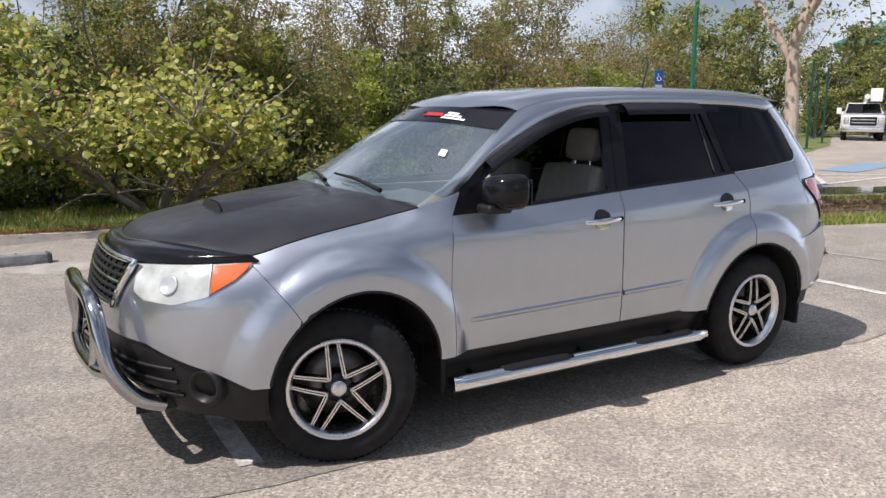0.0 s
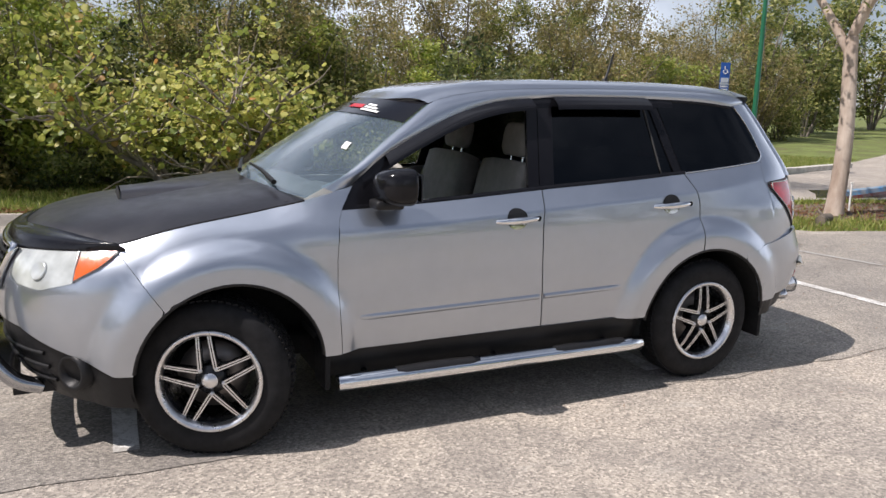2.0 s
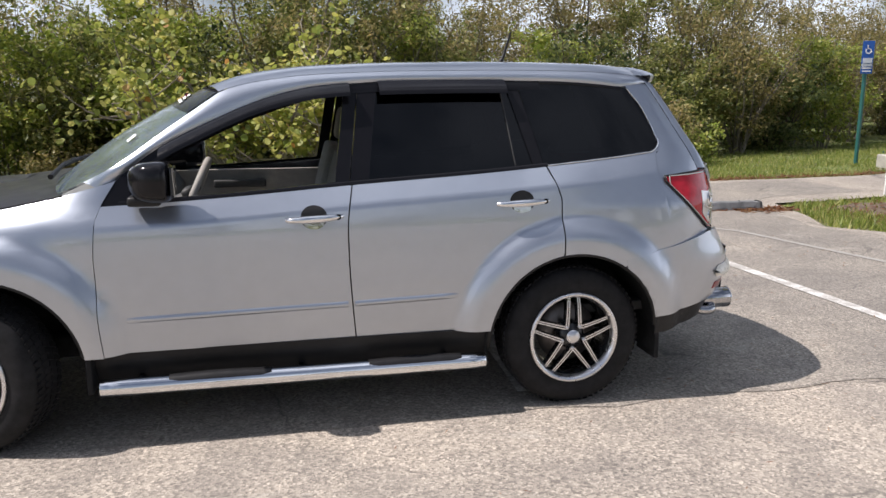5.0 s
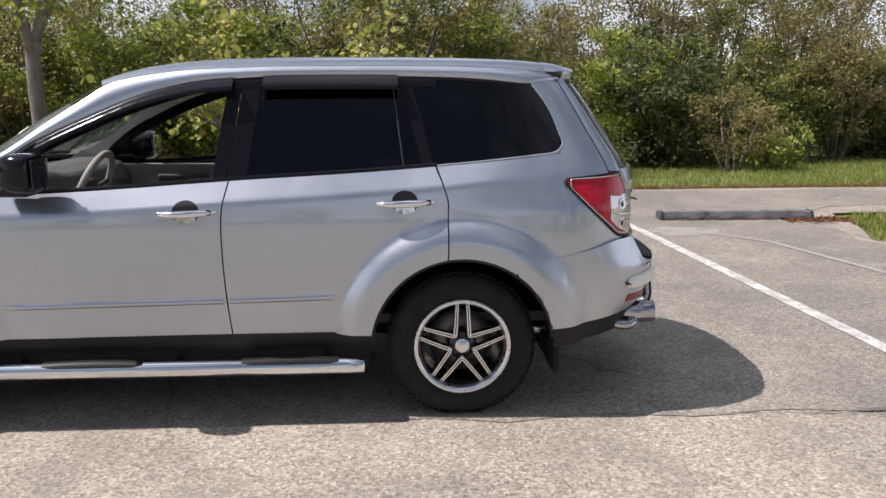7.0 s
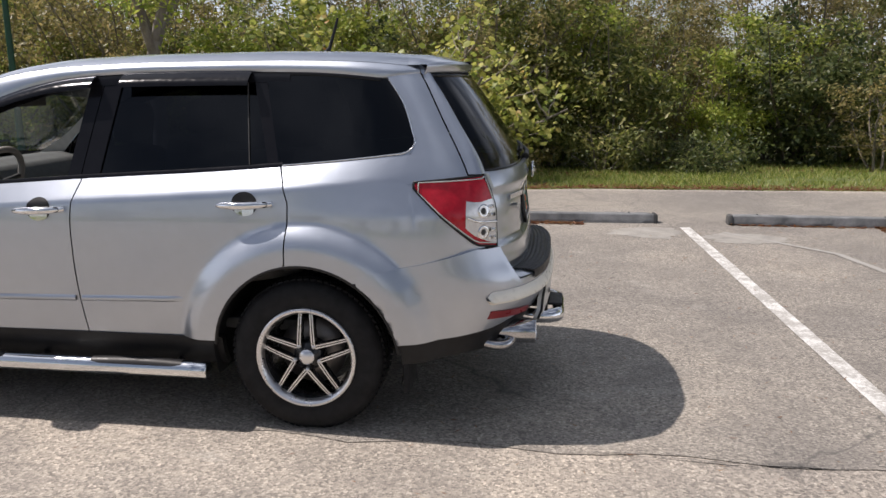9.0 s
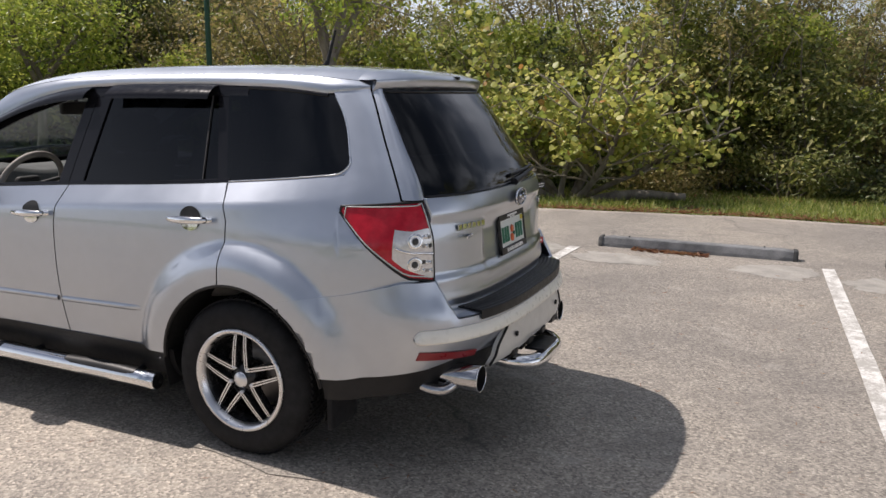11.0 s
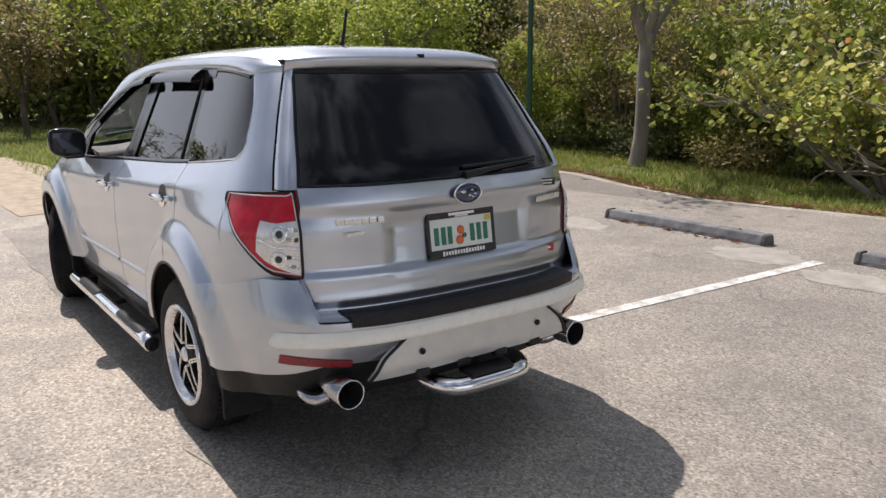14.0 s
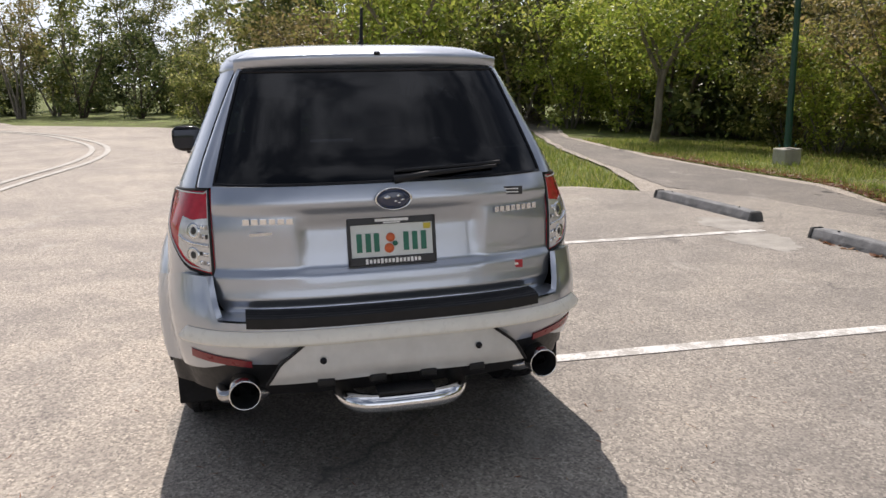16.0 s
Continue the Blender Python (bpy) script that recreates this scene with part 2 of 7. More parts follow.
CABIN_GREY = plain("grey_beige_cabin_plastic", (0.36, 0.34, 0.31), 0.65)
PILLAR_TRIM = plain("pale_pillar_trim", (0.52, 0.51, 0.48), 0.6)
CABIN_DARK = plain("dark_cabin_plastic", (0.045, 0.045, 0.045), 0.6)
UNDERSIDE = plain("underbody_black", (0.006, 0.006, 0.006), 0.9)
# windscreen: the last value is the share of the sky-blue painted sheen
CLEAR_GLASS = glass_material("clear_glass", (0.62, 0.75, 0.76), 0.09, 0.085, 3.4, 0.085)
TINTED_GLASS = glass_material("dark_tinted_glass", (0.018, 0.022, 0.032), 0.015, 0.038)
# mirror glass with a dark reflection put into its colour
MIRROR_DARK = plain("mirror_dark_reflection", (0.035, 0.04, 0.05), 0.04, 0.6, wear=0.02)
SILVER_PLASTIC = plain("pale_silver_plastic", (0.60, 0.60, 0.58), 0.35, 0.35, wear=0.06)
LAMP_CLEAR = glass_material("lamp_lens", (0.93, 0.94, 0.94), 0.03)
RED_LENS = plain("red_lamp_lens", (0.46, 0.010, 0.024), 0.10, wear=0.2, scale=30, Coat_Weight=0.3, Specular_IOR_Level=0.35)
DEEP_RED = plain("red_reflector", (0.21, 0.006, 0.012), 0.30, Coat_Weight=0.12)
AMBER = plain("amber_lens", (0.75, 0.13, 0.01), 0.15, Coat_Weight=1.0)
CLEAR_CORNER = plain("clear_lamp_corner", (0.66, 0.66, 0.66), 0.15, 0.4, wear=0.12, scale=60, Coat_Weight=1.0)
SILVER_LENS = plain("silvered_lamp_bowl", (0.78, 0.78, 0.77), 0.18, 0.9)
DASH_GREY = plain("sunlit_dash_grey", (0.09, 0.093, 0.09), 0.7)
LENS_RING = plain("lamp_inner_ring", (0.56, 0.58, 0.57), 0.2, 0.3)
HAZED_LENS = plain("hazed_headlamp_lens", (0.50, 0.52, 0.505), 0.12, wear=0.25, scale=14, Coat_Weight=1.0)
ASPHALT = asphalt_material("coarse_pale_asphalt", 1.20, (1.055, 1.0, 0.945), 92)
ASPHALT_PATH = asphalt_material("dark_path_asphalt", 0.66, (1.0, 0.97, 0.96), 150)
ASPHALT_BAY = asphalt_material("fine_grey_asphalt", 0.95, (1.035, 1.0, 0.965), 104)
LAWN = grass_material()
WHITE_INK = plain("white_ink", (0.82, 0.82, 0.80), 0.5)


# ---- helpers of this scene ----
def mesh_of(name, bm, mat, smooth=True):
    me = bpy.data.meshes.new(name)
    bm.to_mesh(me)
    bm.free()
    me.materials.append(mat)
    if smooth:
        me.shade_smooth()
    return me


def part(name, bm, mat, parent=None, label="", smooth=True):
    ob = new(name, mesh_of(name, bm, mat, smooth))
    if parent:
        ob.parent = parent
    if label:
        tagged(ob, label)
    return ob


def thing(name, label, category, group="", at=None):
    ob = new(name)
    ob.empty_display_size = 0.1
    if at:
        ob.matrix_basis = at
    return tagged(ob, label, category, group)


def spline(*points):
    """A smooth curve y(x) through a few points."""
    xs, ys = [p[0] for p in points], [p[1] for p in points]
    n = len(xs)
    d = [(ys[i + 1] - ys[i]) / (xs[i + 1] - xs[i]) for i in range(n - 1)]
    s = [d[0]] + [(d[i - 1] * (xs[i + 1] - xs[i]) + d[i] * (xs[i] - xs[i - 1])) / (xs[i + 1] - xs[i - 1]) for i in range(1, n - 1)] + [d[-1]]

    def at(x):
        if x <= xs[0]:
            return ys[0] + s[0] * (x - xs[0])
        if x >= xs[-1]:
            return ys[-1] + s[-1] * (x - xs[-1])
        i = max(k for k in range(n - 1) if xs[k] <= x)
        h = xs[i + 1] - xs[i]
        t = (x - xs[i]) / h
        return ys[i] * (2 * t**3 - 3 * t**2 + 1) + ys[i + 1] * (3 * t**2 - 2 * t**3) + h * (s[i] * (t**3 - 2 * t**2 + t) + s[i + 1] * (t**3 - t**2))

    return at


def line(*points):
    """A broken line y(x)."""
    xs, ys = [p[0] for p in points], [p[1] for p in points]
    return lambda x: float(np.interp(x, xs, ys))


def step(a, b, x):
    t = min(1, max(0, (x - a) / (b - a)))
    return t * t * (3 - 2 * t)


def grid(fn, nu, nv, rim=0.0, inward=None):
    """A sheet fn(u, v), u and v from 0 to 1; rim: its edges are folded that far along inward(point)."""
    bm = bmesh.new()
    rows = [[bm.verts.new(fn(i / nu, j / nv)) for j in range(nv + 1)] for i in range(nu + 1)]
    for i in range(nu):
        for j in range(nv):
            a = [rows[i][j], rows[i + 1][j], rows[i + 1][j + 1], rows[i][j + 1]]
            bm.faces.new(a)
    if rim:
        edge = [rows[i][0] for i in range(nu + 1)] + [rows[nu][j] for j in range(1, nv + 1)] + [rows[i][nv] for i in range(nu - 1, -1, -1)] + [rows[0][j] for j in range(nv - 1, 0, -1)]
        fold = [bm.verts.new(v.co + Vector(inward(v.co)) * rim) for v in edge]
        for k in range(len(edge)):
            q = (k + 1) % len(edge)
            f = bm.faces.new([edge[q], edge[k], fold[k], fold[q]])
            f.smooth = False
        for k in range(len(edge)):
            e = bm.edges.get((edge[k], edge[(k + 1) % len(edge)]))
            if e:
                e.smooth = False
    return bm


def tube(points, radius, sides=12, bm=None, caps=True, closed=False):
    """A round tube along points; radius may be a number or one for each point."""
    bm = bm or bmesh.new()
    pts = [Vector(p) for p in points]
    n = len(pts)
    rad = radius if isinstance(radius, (list, tuple)) else [radius] * n
    rings, side = [], None
    for i, p in enumerate(pts):
        a, b = (pts[i - 1], pts[(i + 1) % n]) if closed else (pts[max(0, i - 1)], pts[min(n - 1, i + 1)])
        ahead = (b - a).normalized()
        if side is None:
            side = ahead.orthogonal().normalized()
        side = (side - ahead * side.dot(ahead)).normalized()
        other = ahead.cross(side)
        rings.append([bm.verts.new(p + (side * math.cos(k * math.tau / sides) + other * math.sin(k * math.tau / sides)) * rad[i]) for k in range(sides)])
    for i in range(n if closed else n - 1):
        r, q = rings[i], rings[(i + 1) % n]
        for k in range(sides):
            bm.faces.new([r[k], r[(k + 1) % sides], q[(k + 1) % sides], q[k]])
    if caps and not closed:
        for r in (rings[0][::-1], rings[-1]):
            f = bm.faces.new(r)
            f.smooth = False
            for e in f.edges:
                e.smooth = False
    return bm


def smooth_path(points, n=24):
    """n + 1 places along a smooth curve through a few points."""
    ts = [i / (len(points) - 1) for i in range(len(points))]
    fs = [spline(*[(t, p[k]) for t, p in zip(ts, points)]) for k in range(3)]
    return [tuple(f(i / n) for f in fs) for i in range(n + 1)]


def lathe(profile, sides=48, bm=None, axis="y"):
    """Turns a profile of (radius, along) round the y axis."""
    bm = bm or bmesh.new()
    rings = []
    for r, a in profile:
        rings.append([bm.verts.new((r * math.cos(k * math.tau / sides), a, r * math.sin(k * math.tau / sides))) for k in range(sides)])
    for i in range(len(rings) - 1):
        for k in range(sides):
            bm.faces.new([rings[i][k], rings[i][(k + 1) % sides], rings[i + 1][(k + 1) % sides], rings[i + 1][k]])
    return bm


def block(size, at=(0, 0, 0), bevel=0.0, bm=None, turn=None):
    """A box with rounded edges."""
    b = bmesh.new()
    bmesh.ops.create_cube(b, size=1)
    for v in b.verts:
        v.co = Vector((v.co.x * size[0], v.co.y * size[1], v.co.z * size[2]))
    if bevel:
        bmesh.ops.bevel(b, geom=b.edges[:], offset=bevel, segments=3, profile=0.6, affect="EDGES")
    m = Matrix.Translation(at) @ (turn or Matrix())
    b.transform(m)
    if bm is None:
        return b
    me = bpy.data.meshes.new("tmp")
    b.to_mesh(me)
    b.free()
    bm.from_mesh(me)
    bpy.data.meshes.remove(me)
    return bm


def sheet(points, z, bm=None):
    """A flat face over a plan outline."""
    bm = bm or bmesh.new()
    bm.faces.new([bm.verts.new((x, y, z)) for x, y in points])
    return bm


# ---- ground ----
lawn_edge = spline((-34, 14.5), (-22, 10.5), (-13.6, 7.65), (-8.5, 7.1), (-4.0, 7.12), (-1.4, 6.47), (0.6, 6.87), (2.6, 7.27), (5.0, 7.37), (8.6, 7.57), (10.2, 7.72), (13, 8.8), (19, 11.8))
wood_edge = spline((-34, 18), (-14, 12.0), (-5, 11.0), (-1, 10.6), (1.5, 10.8), (3, 11.5), (5, 12.8), (8, 13.8), (14, 15.5), (22, 19))


def land(x, y):
    """The lawn falls away gently behind the bays."""
    fade = step(-40, -30, x) * step(24, 17, x) * step(60, 40, y)
    return -0.03 - fade * min(0.34, max(0.0, (y - lawn_edge(min(19, max(-34, x))) - 0.25) * 0.052))


def ground():
    xs = [-900, -60] + [-41 + k for k in range(67)] + [60, 900]
    ys = [-900, -40, 0, 4] + [6 + 0.6 * k for k in range(30)] + [30, 42, 62, 900]
    bm = bmesh.new()
    vs = [[bm.verts.new((x, y, land(x, y))) for y in ys] for x in xs]
    for i in range(len(xs) - 1):
        for k in range(len(ys) - 1):
            bm.faces.new([vs[i][k], vs[i + 1][k], vs[i + 1][k + 1], vs[i][k + 1]])
    tagged(part("ground", bm, LAWN), "short green lawn with bare sandy patches", "ground", kind="structure")


def wavy(points, amount, seg=0.5, seed=0.0):
    """An outline with a slightly uneven edge."""
    out = []
    for i, a in enumerate(points):
        b = points[(i + 1) % len(points)]
        n = max(1, int(math.dist(a, b) / seg))
        if math.dist(a, b) > 40:
            n = 1
        for k in range(n):
            t = k / n
            x, y = a[0] + (b[0] - a[0]) * t, a[1] + (b[1] - a[1]) * t
            d = noise.noise_vector((x * 0.9, y * 0.9, seed))
            out.append((x + d.x * amount, y + d.y * amount))
    return out


def asphalt():
    """The lot and its drive as one outline, with the grass beds left open."""
    outer = [(-4.0, 7.0), (-1.4, 6.35), (0.6, 6.75), (2.6, 7.15), (5.0, 7.25), (8.6, 7.45), (10.2, 7.6), (13, 8.6), (19, 11.6), (30, 17), (46, 27), (60, 20), (40, 8), (22, 3.2), (16, 2.6), (10.4, 4.7), (8.2, 5.15), (6.35, 4.9),
             (5.85, 3.2), (6.3, 2.65), (7.3, 2.35), (9, 2.0), (16, 1.2), (30, 0.4), (30, -22), (-12, -22), (-30, -24), (-42, -20), (-36, -12), (-29.6, -9.2), (-25, -3.6), (-22.9, -2.1), (-17.5, -0.45), (-10.8, -0.25), (-5.6, -0.35),
             (-5.2, 0.6), (-5.2, 3.2), (-4.95, 3.9), (-4.3, 4.55), (-7, 5.3), (-11.2, 6.1), (-22, 9.0), (-34, 12.4), (-34, 14), (-22, 10.3), (-13.6, 7.5), (-8.5, 6.95)]
    bm = sheet(wavy(outer, 0.10, 0.35), 0.0)
    bmesh.ops.triangulate(bm, faces=bm.faces[:])
    tagged(part("road", bm, ASPHALT, smooth=False), "sun-bleached grey asphalt with coarse aggregate", "parking lot", kind="structure")
    # the bays: strips between a south and a north edge, left open round the planting bed
    north = line((-4.3, 6.6), (-3.9, 6.80), (-1.4, 6.15), (0.6, 6.55), (2.6, 6.95), (5.0, 7.05), (8.4, 7.2))
    bed_south = line((5.65, 3.2), (6.15, 2.50), (7.2, 2.12), (9, 1.78), (12, 1.45))
    bed_north = line((5.65, 3.2), (6.15, 5.05), (6.6, 5.42), (8.4, 5.7))
    west = line((-5.0, 3.1), (-4.25, -0.80))
    corner = line((-5.0, 3.2), (-4.8, 3.9), (-4.2, 4.6))
    bm = bmesh.new()

    def strips(x0, x1, lo, hi, dx=0.17):
        n, prev = int((x1 - x0) / dx), None
        for i in range(n + 1):
            x = x0 + (x1 - x0) * i / n
            a = lo(x) + 0.045 * noise.noise((x * 2.3, 1.0, 2.0)) + 0.02 * noise.noise((x * 9, 4.0, 2.0))
            b = hi(x) + 0.05 * noise.noise((x * 1.7, 7.0, 2.0))
            row = [bm.verts.new((x, a + (b - a) * k / 8, 0.004)) for k in range(9)]
            if prev:
                for k in range(8):
                    bm.faces.new([prev[k], row[k], row[k + 1], prev[k + 1]])
            prev = row

    south = line((-4.25, -0.80), (0, -0.84), (5.2, -0.86), (12, -0.7))
    strips(-5.0, -4.2, lambda x: max(west(x), south(x)), corner)
    strips(-4.2, 5.65, south, north)
    strips(5.65, 12.0, south, bed_south)
    strips(5.65, 8.4, bed_north, north)
    tagged(part("pavement", bm, ASPHALT_BAY, smooth=False), "grey finer asphalt of the parking bays", "parking bays", kind="structure")


def side_path():
    """The darker drive that leads off between the lawn and the verge."""
    outline = [(-4.5, 4.95), (-7, 5.42), (-11.2, 6.25), (-22, 9.1), (-32, 12.0), (-32, 13.3), (-22, 10.15), (-13.6, 7.35), (-8.5, 6.78), (-4.0, 6.83), (-1.5, 6.2), (-0.4, 6.32), (-1.4, 5.85), (-3.0, 5.55)]
    bm = sheet(wavy(outline, 0.08, 0.35, 4.0), 0.005)
    bmesh.ops.triangulate(bm, faces=bm.faces[:])
    tagged(part("path", bm, ASPHALT_PATH, smooth=False), "darker grey asphalt of the side drive", "drive", kind="structure")


# ---- the lot ----


def concrete_material(name, dark, light):
    m = Nodes(name, light, 0.85)
    n = m.noise(5, 6, 0.6)
    c = m.ramp(n, [(0.3, dark), (0.65, light)])
    c = m.mix(m.ramp(m.noise(120, 3), [(0.35, g(0.0)), (0.7, g(0.35))]), c, tuple(v * 0.6 for v in dark))
    m.color(c)
    m.bump(m.noise(90, 4), 0.5, 0.006)
    return m.mat


def worn_paint(name, color, bare):
    """Road paint with gaps where the stones show through."""
    m = Nodes(name, color, 0.8)
    wear = m.ramp(m.mix(0.5, m.noise(55, 5, 0.7), m.noise(6, 4, 0.6)), [(0.45, g(0.9)), (0.56, g(0.0))])
    m.color(m.mix(wear, m.mix(m.ramp(m.noise(3, 4), [(0.3, g(0)), (0.7, g(1))]), tuple(c * 0.86 for c in color), color), bare))
    m.bump(m.noise(150, 3), 0.4, 0.004)
    return m.mat


BLOCK_GREY = concrete_material("wheel_stop_concrete", (0.11, 0.115, 0.12), (0.27, 0.275, 0.28))
BLOCK_DARK = concrete_material("wheel_stop_dark_end", (0.035, 0.036, 0.037), (0.13, 0.13, 0.128))
FOOTING = concrete_material("pale_concrete", (0.36, 0.34, 0.30), (0.52, 0.50, 0.45))
LINE_WHITE = worn_paint("worn_white_road_paint", (0.74, 0.73, 0.70), (0.36, 0.34, 0.31))
LINE_FAINT = worn_paint("faded_road_paint", (0.385, 0.37, 0.345), (0.34, 0.32, 0.29))
LINE_ROAD = worn_paint("faded_centre_line_paint", (0.58, 0.56, 0.52), (0.40, 0.38, 0.34))
LINE_BLUE = worn_paint("blue_road_paint", (0.10, 0.30, 0.52), (0.3, 0.3, 0.3))
PALE_PATCH = concrete_material("pale_asphalt_patch", (0.27, 0.257, 0.232), (0.42, 0.395, 0.355))
DIRT = concrete_material("sandy_soil", (0.30, 0.235, 0.17), (0.50, 0.42, 0.32))
POLE_GREEN = plain("green_painted_steel", (0.010, 0.125, 0.060), 0.4)
POLE_DARK = plain("dark_green_painted_steel", (0.006, 0.060, 0.036), 0.45)
POLE_TEAL = plain("teal_painted_steel", (0.020, 0.115, 0.105), 0.45)
SIGN_BLUE = plain("blue_sign_face", (0.015, 0.10, 0.42), 0.4)
SIGN_GREY = plain("sign_pale_face", (0.55, 0.60, 0.66), 0.4)
LITTER = blades_material("dry_leaf_litter", [(0.0, (0.16, 0.055, 0.025)), (0.5, (0.24, 0.10, 0.04)), (1.0, (0.32, 0.20, 0.10))])
GRASS_BLADES = blades_material("grass_blades", [(0.0, (0.12, 0.17, 0.032)), (0.45, (0.235, 0.30, 0.058)), (0.75, (0.36, 0.38, 0.10)), (1.0, (0.52, 0.46, 0.21))])

ground()
asphalt()
side_path()


def stripe(a, b, width, z, mat, name="bay_line", label="worn white bay line", seg=0.25):
    a, b = Vector((*a, 0)), Vector((*b, 0))
    n = max(2, int((b - a).length / seg))
    side = Vector((-(b - a).y, (b - a).x, 0)).normalized()
    bm = bmesh.new()
    rows = []
    for i in range(n + 1):
        p = a + (b - a) * i / n
        w = width / 2 * (1 + 0.10 * noise.noise((p.x * 6, p.y * 6, 3.0)))
        rows.append((bm.verts.new((*(p + side * w).xy, z)), bm.verts.new((*(p - side * w).xy, z))))
    for r, q in zip(rows, rows[1:]):
        bm.faces.new([r[0], r[1], q[1], q[0]])
    return tagged(part(name, bm, mat, smooth=False), label, "road marking", kind="structure")


for a, b in (((-1.63, -0.62), (-1.47, 4.25)), ((1.15, -0.62), (1.355, 4.26)), ((3.87, -0.62), (3.62, 4.27))):
    stripe(a, b, 0.105, 0.0085, LINE_WHITE)
stripe((4.72, 3.15), (5.32, 0.60), 0.07, 0.0085, LINE_FAINT, label="faded bay line")
stripe((3.95, 4.05), (4.72, 3.15), 0.06, 0.0085, LINE_FAINT, label="faded bay line")


def pale_patch(x, y, rx, ry, seed):
    pts = []
    for k in range(90):
        a = k * math.tau / 90
        r = 0.95
        for f, amp in ((1.3, 0.30), (4.0, 0.20), (11.0, 0.12), (25.0, 0.06)):
            r += amp * noise.noise((math.cos(a) * f, math.sin(a) * f, seed + f))
        pts.append((x + rx * r * math.cos(a), y + ry * r * math.sin(a)))
    tagged(part("asphalt_patch", sheet(pts, 0.0062), PALE_PATCH, smooth=False), "pale worn patch of asphalt", "patch", kind="structure")


for i, (x, y) in enumerate(((-1.50, 4.30), (1.36, 4.22), (3.63, 4.10))):
    pale_patch(x - 0.42, y - 0.55 + 0.42, 0.40, 0.30, i)
    pale_patch(x + 0.46, y - 0.35, 0.42, 0.26, i + 7)


def wheel_stop(x, y, turn, label):
    """A cast concrete bar with sloping sides and chipped ends."""
    rnd = random.Random(int(x * 100))
    bm = bmesh.new()
    prof = [(-0.080, 0.0), (-0.076, 0.030), (-0.058, 0.088), (-0.046, 0.097), (0.046, 0.097), (0.058, 0.088), (0.076, 0.030), (0.080, 0.0)]
    n, L = 30, 1.80
    rows = []
    for i in range(n + 1):
        t = -L / 2 + L * i / n
        e = min(1.0, 0.86 + min(i, n - i) * 0.08)
        rows.append([bm.verts.new((t + rnd.uniform(-0.004, 0.004), py * e + rnd.uniform(-0.002, 0.002), pz * e + (rnd.uniform(-0.003, 0.003) if pz else 0))) for py, pz in prof])
    for r, q in zip(rows, rows[1:]):
        for k in range(len(prof) - 1):
            bm.faces.new([r[k], r[k + 1], q[k + 1], q[k]])
    bm.faces.new(rows[0])
    bm.faces.new(rows[-1][::-1])
    ob = part("wheel_stop", bm, BLOCK_GREY, smooth=False)
    ob.matrix_basis = pose(x, y, 0.004, 0, 0, turn)
    tagged(ob, label, "wheel stop", "wheel stops of the bays")
    for k in (-1, 1):
        cap = bmesh.new()
        rows = [[cap.verts.new((k * t, py * e, pz * e)) for py, pz in prof] for t, e in ((0.872, 1.015), (0.890, 1.015), (0.905, 0.97), (0.915, 0.88))]
        for r, q in zip(rows, rows[1:]):
            for i in range(len(prof) - 1):
                cap.faces.new([r[i], r[i + 1], q[i + 1], q[i]])
        cap.faces.new(rows[-1])
        part("end_cap", cap, BLOCK_DARK, ob, "dark chipped end", smooth=False)
    for k in (-0.62, 0.62):
        part("anchor_pin", lathe([(0.0, 0.0), (0.012, 0.0), (0.012, 0.006)], 10), BLOCK_GREY, ob).matrix_basis = pose(k, 0, 0.101, 90)
    return ob


wheel_stop(-2.82, 4.46, 2.5, "grey concrete wheel stop at the end bay")
wheel_stop(-0.15, 4.50, 1.0, "grey concrete wheel stop beside the parked car")
wheel_stop(2.46, 4.52, 2.5, "grey concrete wheel stop with leaf litter along its foot")
wheel_stop(5.00, 4.56, 0.0, "grey concrete wheel stop beside the grass bed")


# ---- scattered small stuff ----
def scatter(name, mat, places, size, label, category, lift=0.0, long=1.0, upright=False, seed=1):
    """Many small flat leaves or upright blades in one mesh."""
    rng = np.random.default_rng(seed)
    p = np.array(places, float)
    n = len(p)
    a = rng.uniform(0, math.tau, n)
    s = size * rng.uniform(0.6, 1.5, n)
    if upright:
        lean = rng.normal(0, 0.45, (n, 2))
        d = np.stack([np.cos(a), np.sin(a), np.zeros(n)], 1)
        tip = p + np.stack([lean[:, 0] * s, lean[:, 1] * s, s], 1)
        w = (s * 0.09)[:, None] * d
        verts = np.stack([p - w, p + w, tip], 1).reshape(-1, 3)
        faces = np.arange(3 * n).reshape(-1, 3)
    else:
        d = np.stack([np.cos(a), np.sin(a), rng.normal(0, 0.25, n)], 1) * s[:, None]
        e = np.stack([-np.sin(a), np.cos(a), rng.normal(0, 0.25, n)], 1) * (s / (2.2 * long))[:, None]
        q = p + np.array([0, 0, lift])
        verts = np.stack([q - d, q + e, q + d, q - e], 1)
        verts[:, :, 2] = np.maximum(verts[:, :, 2], q[:, None, 2] - lift * 0.6)
        verts = verts.reshape(-1, 3)
        faces = np.arange(4 * n).reshape(-1, 4)
    me = bpy.data.meshes.new(name)
    me.from_pydata(verts.tolist(), [], faces.tolist())
    me.materials.append(mat)
    ob = new(name, me)
    return tagged(ob, label, category, kind="stuff")


def inside(poly, x, y):
    c = False
    for i in range(len(poly)):
        (x1, y1), (x2, y2) = poly[i - 1], poly[i]
        if (y1 > y) != (y2 > y) and x < (x2 - x1) * (y - y1) / (y2 - y1) + x1:
            c = not c
    return c


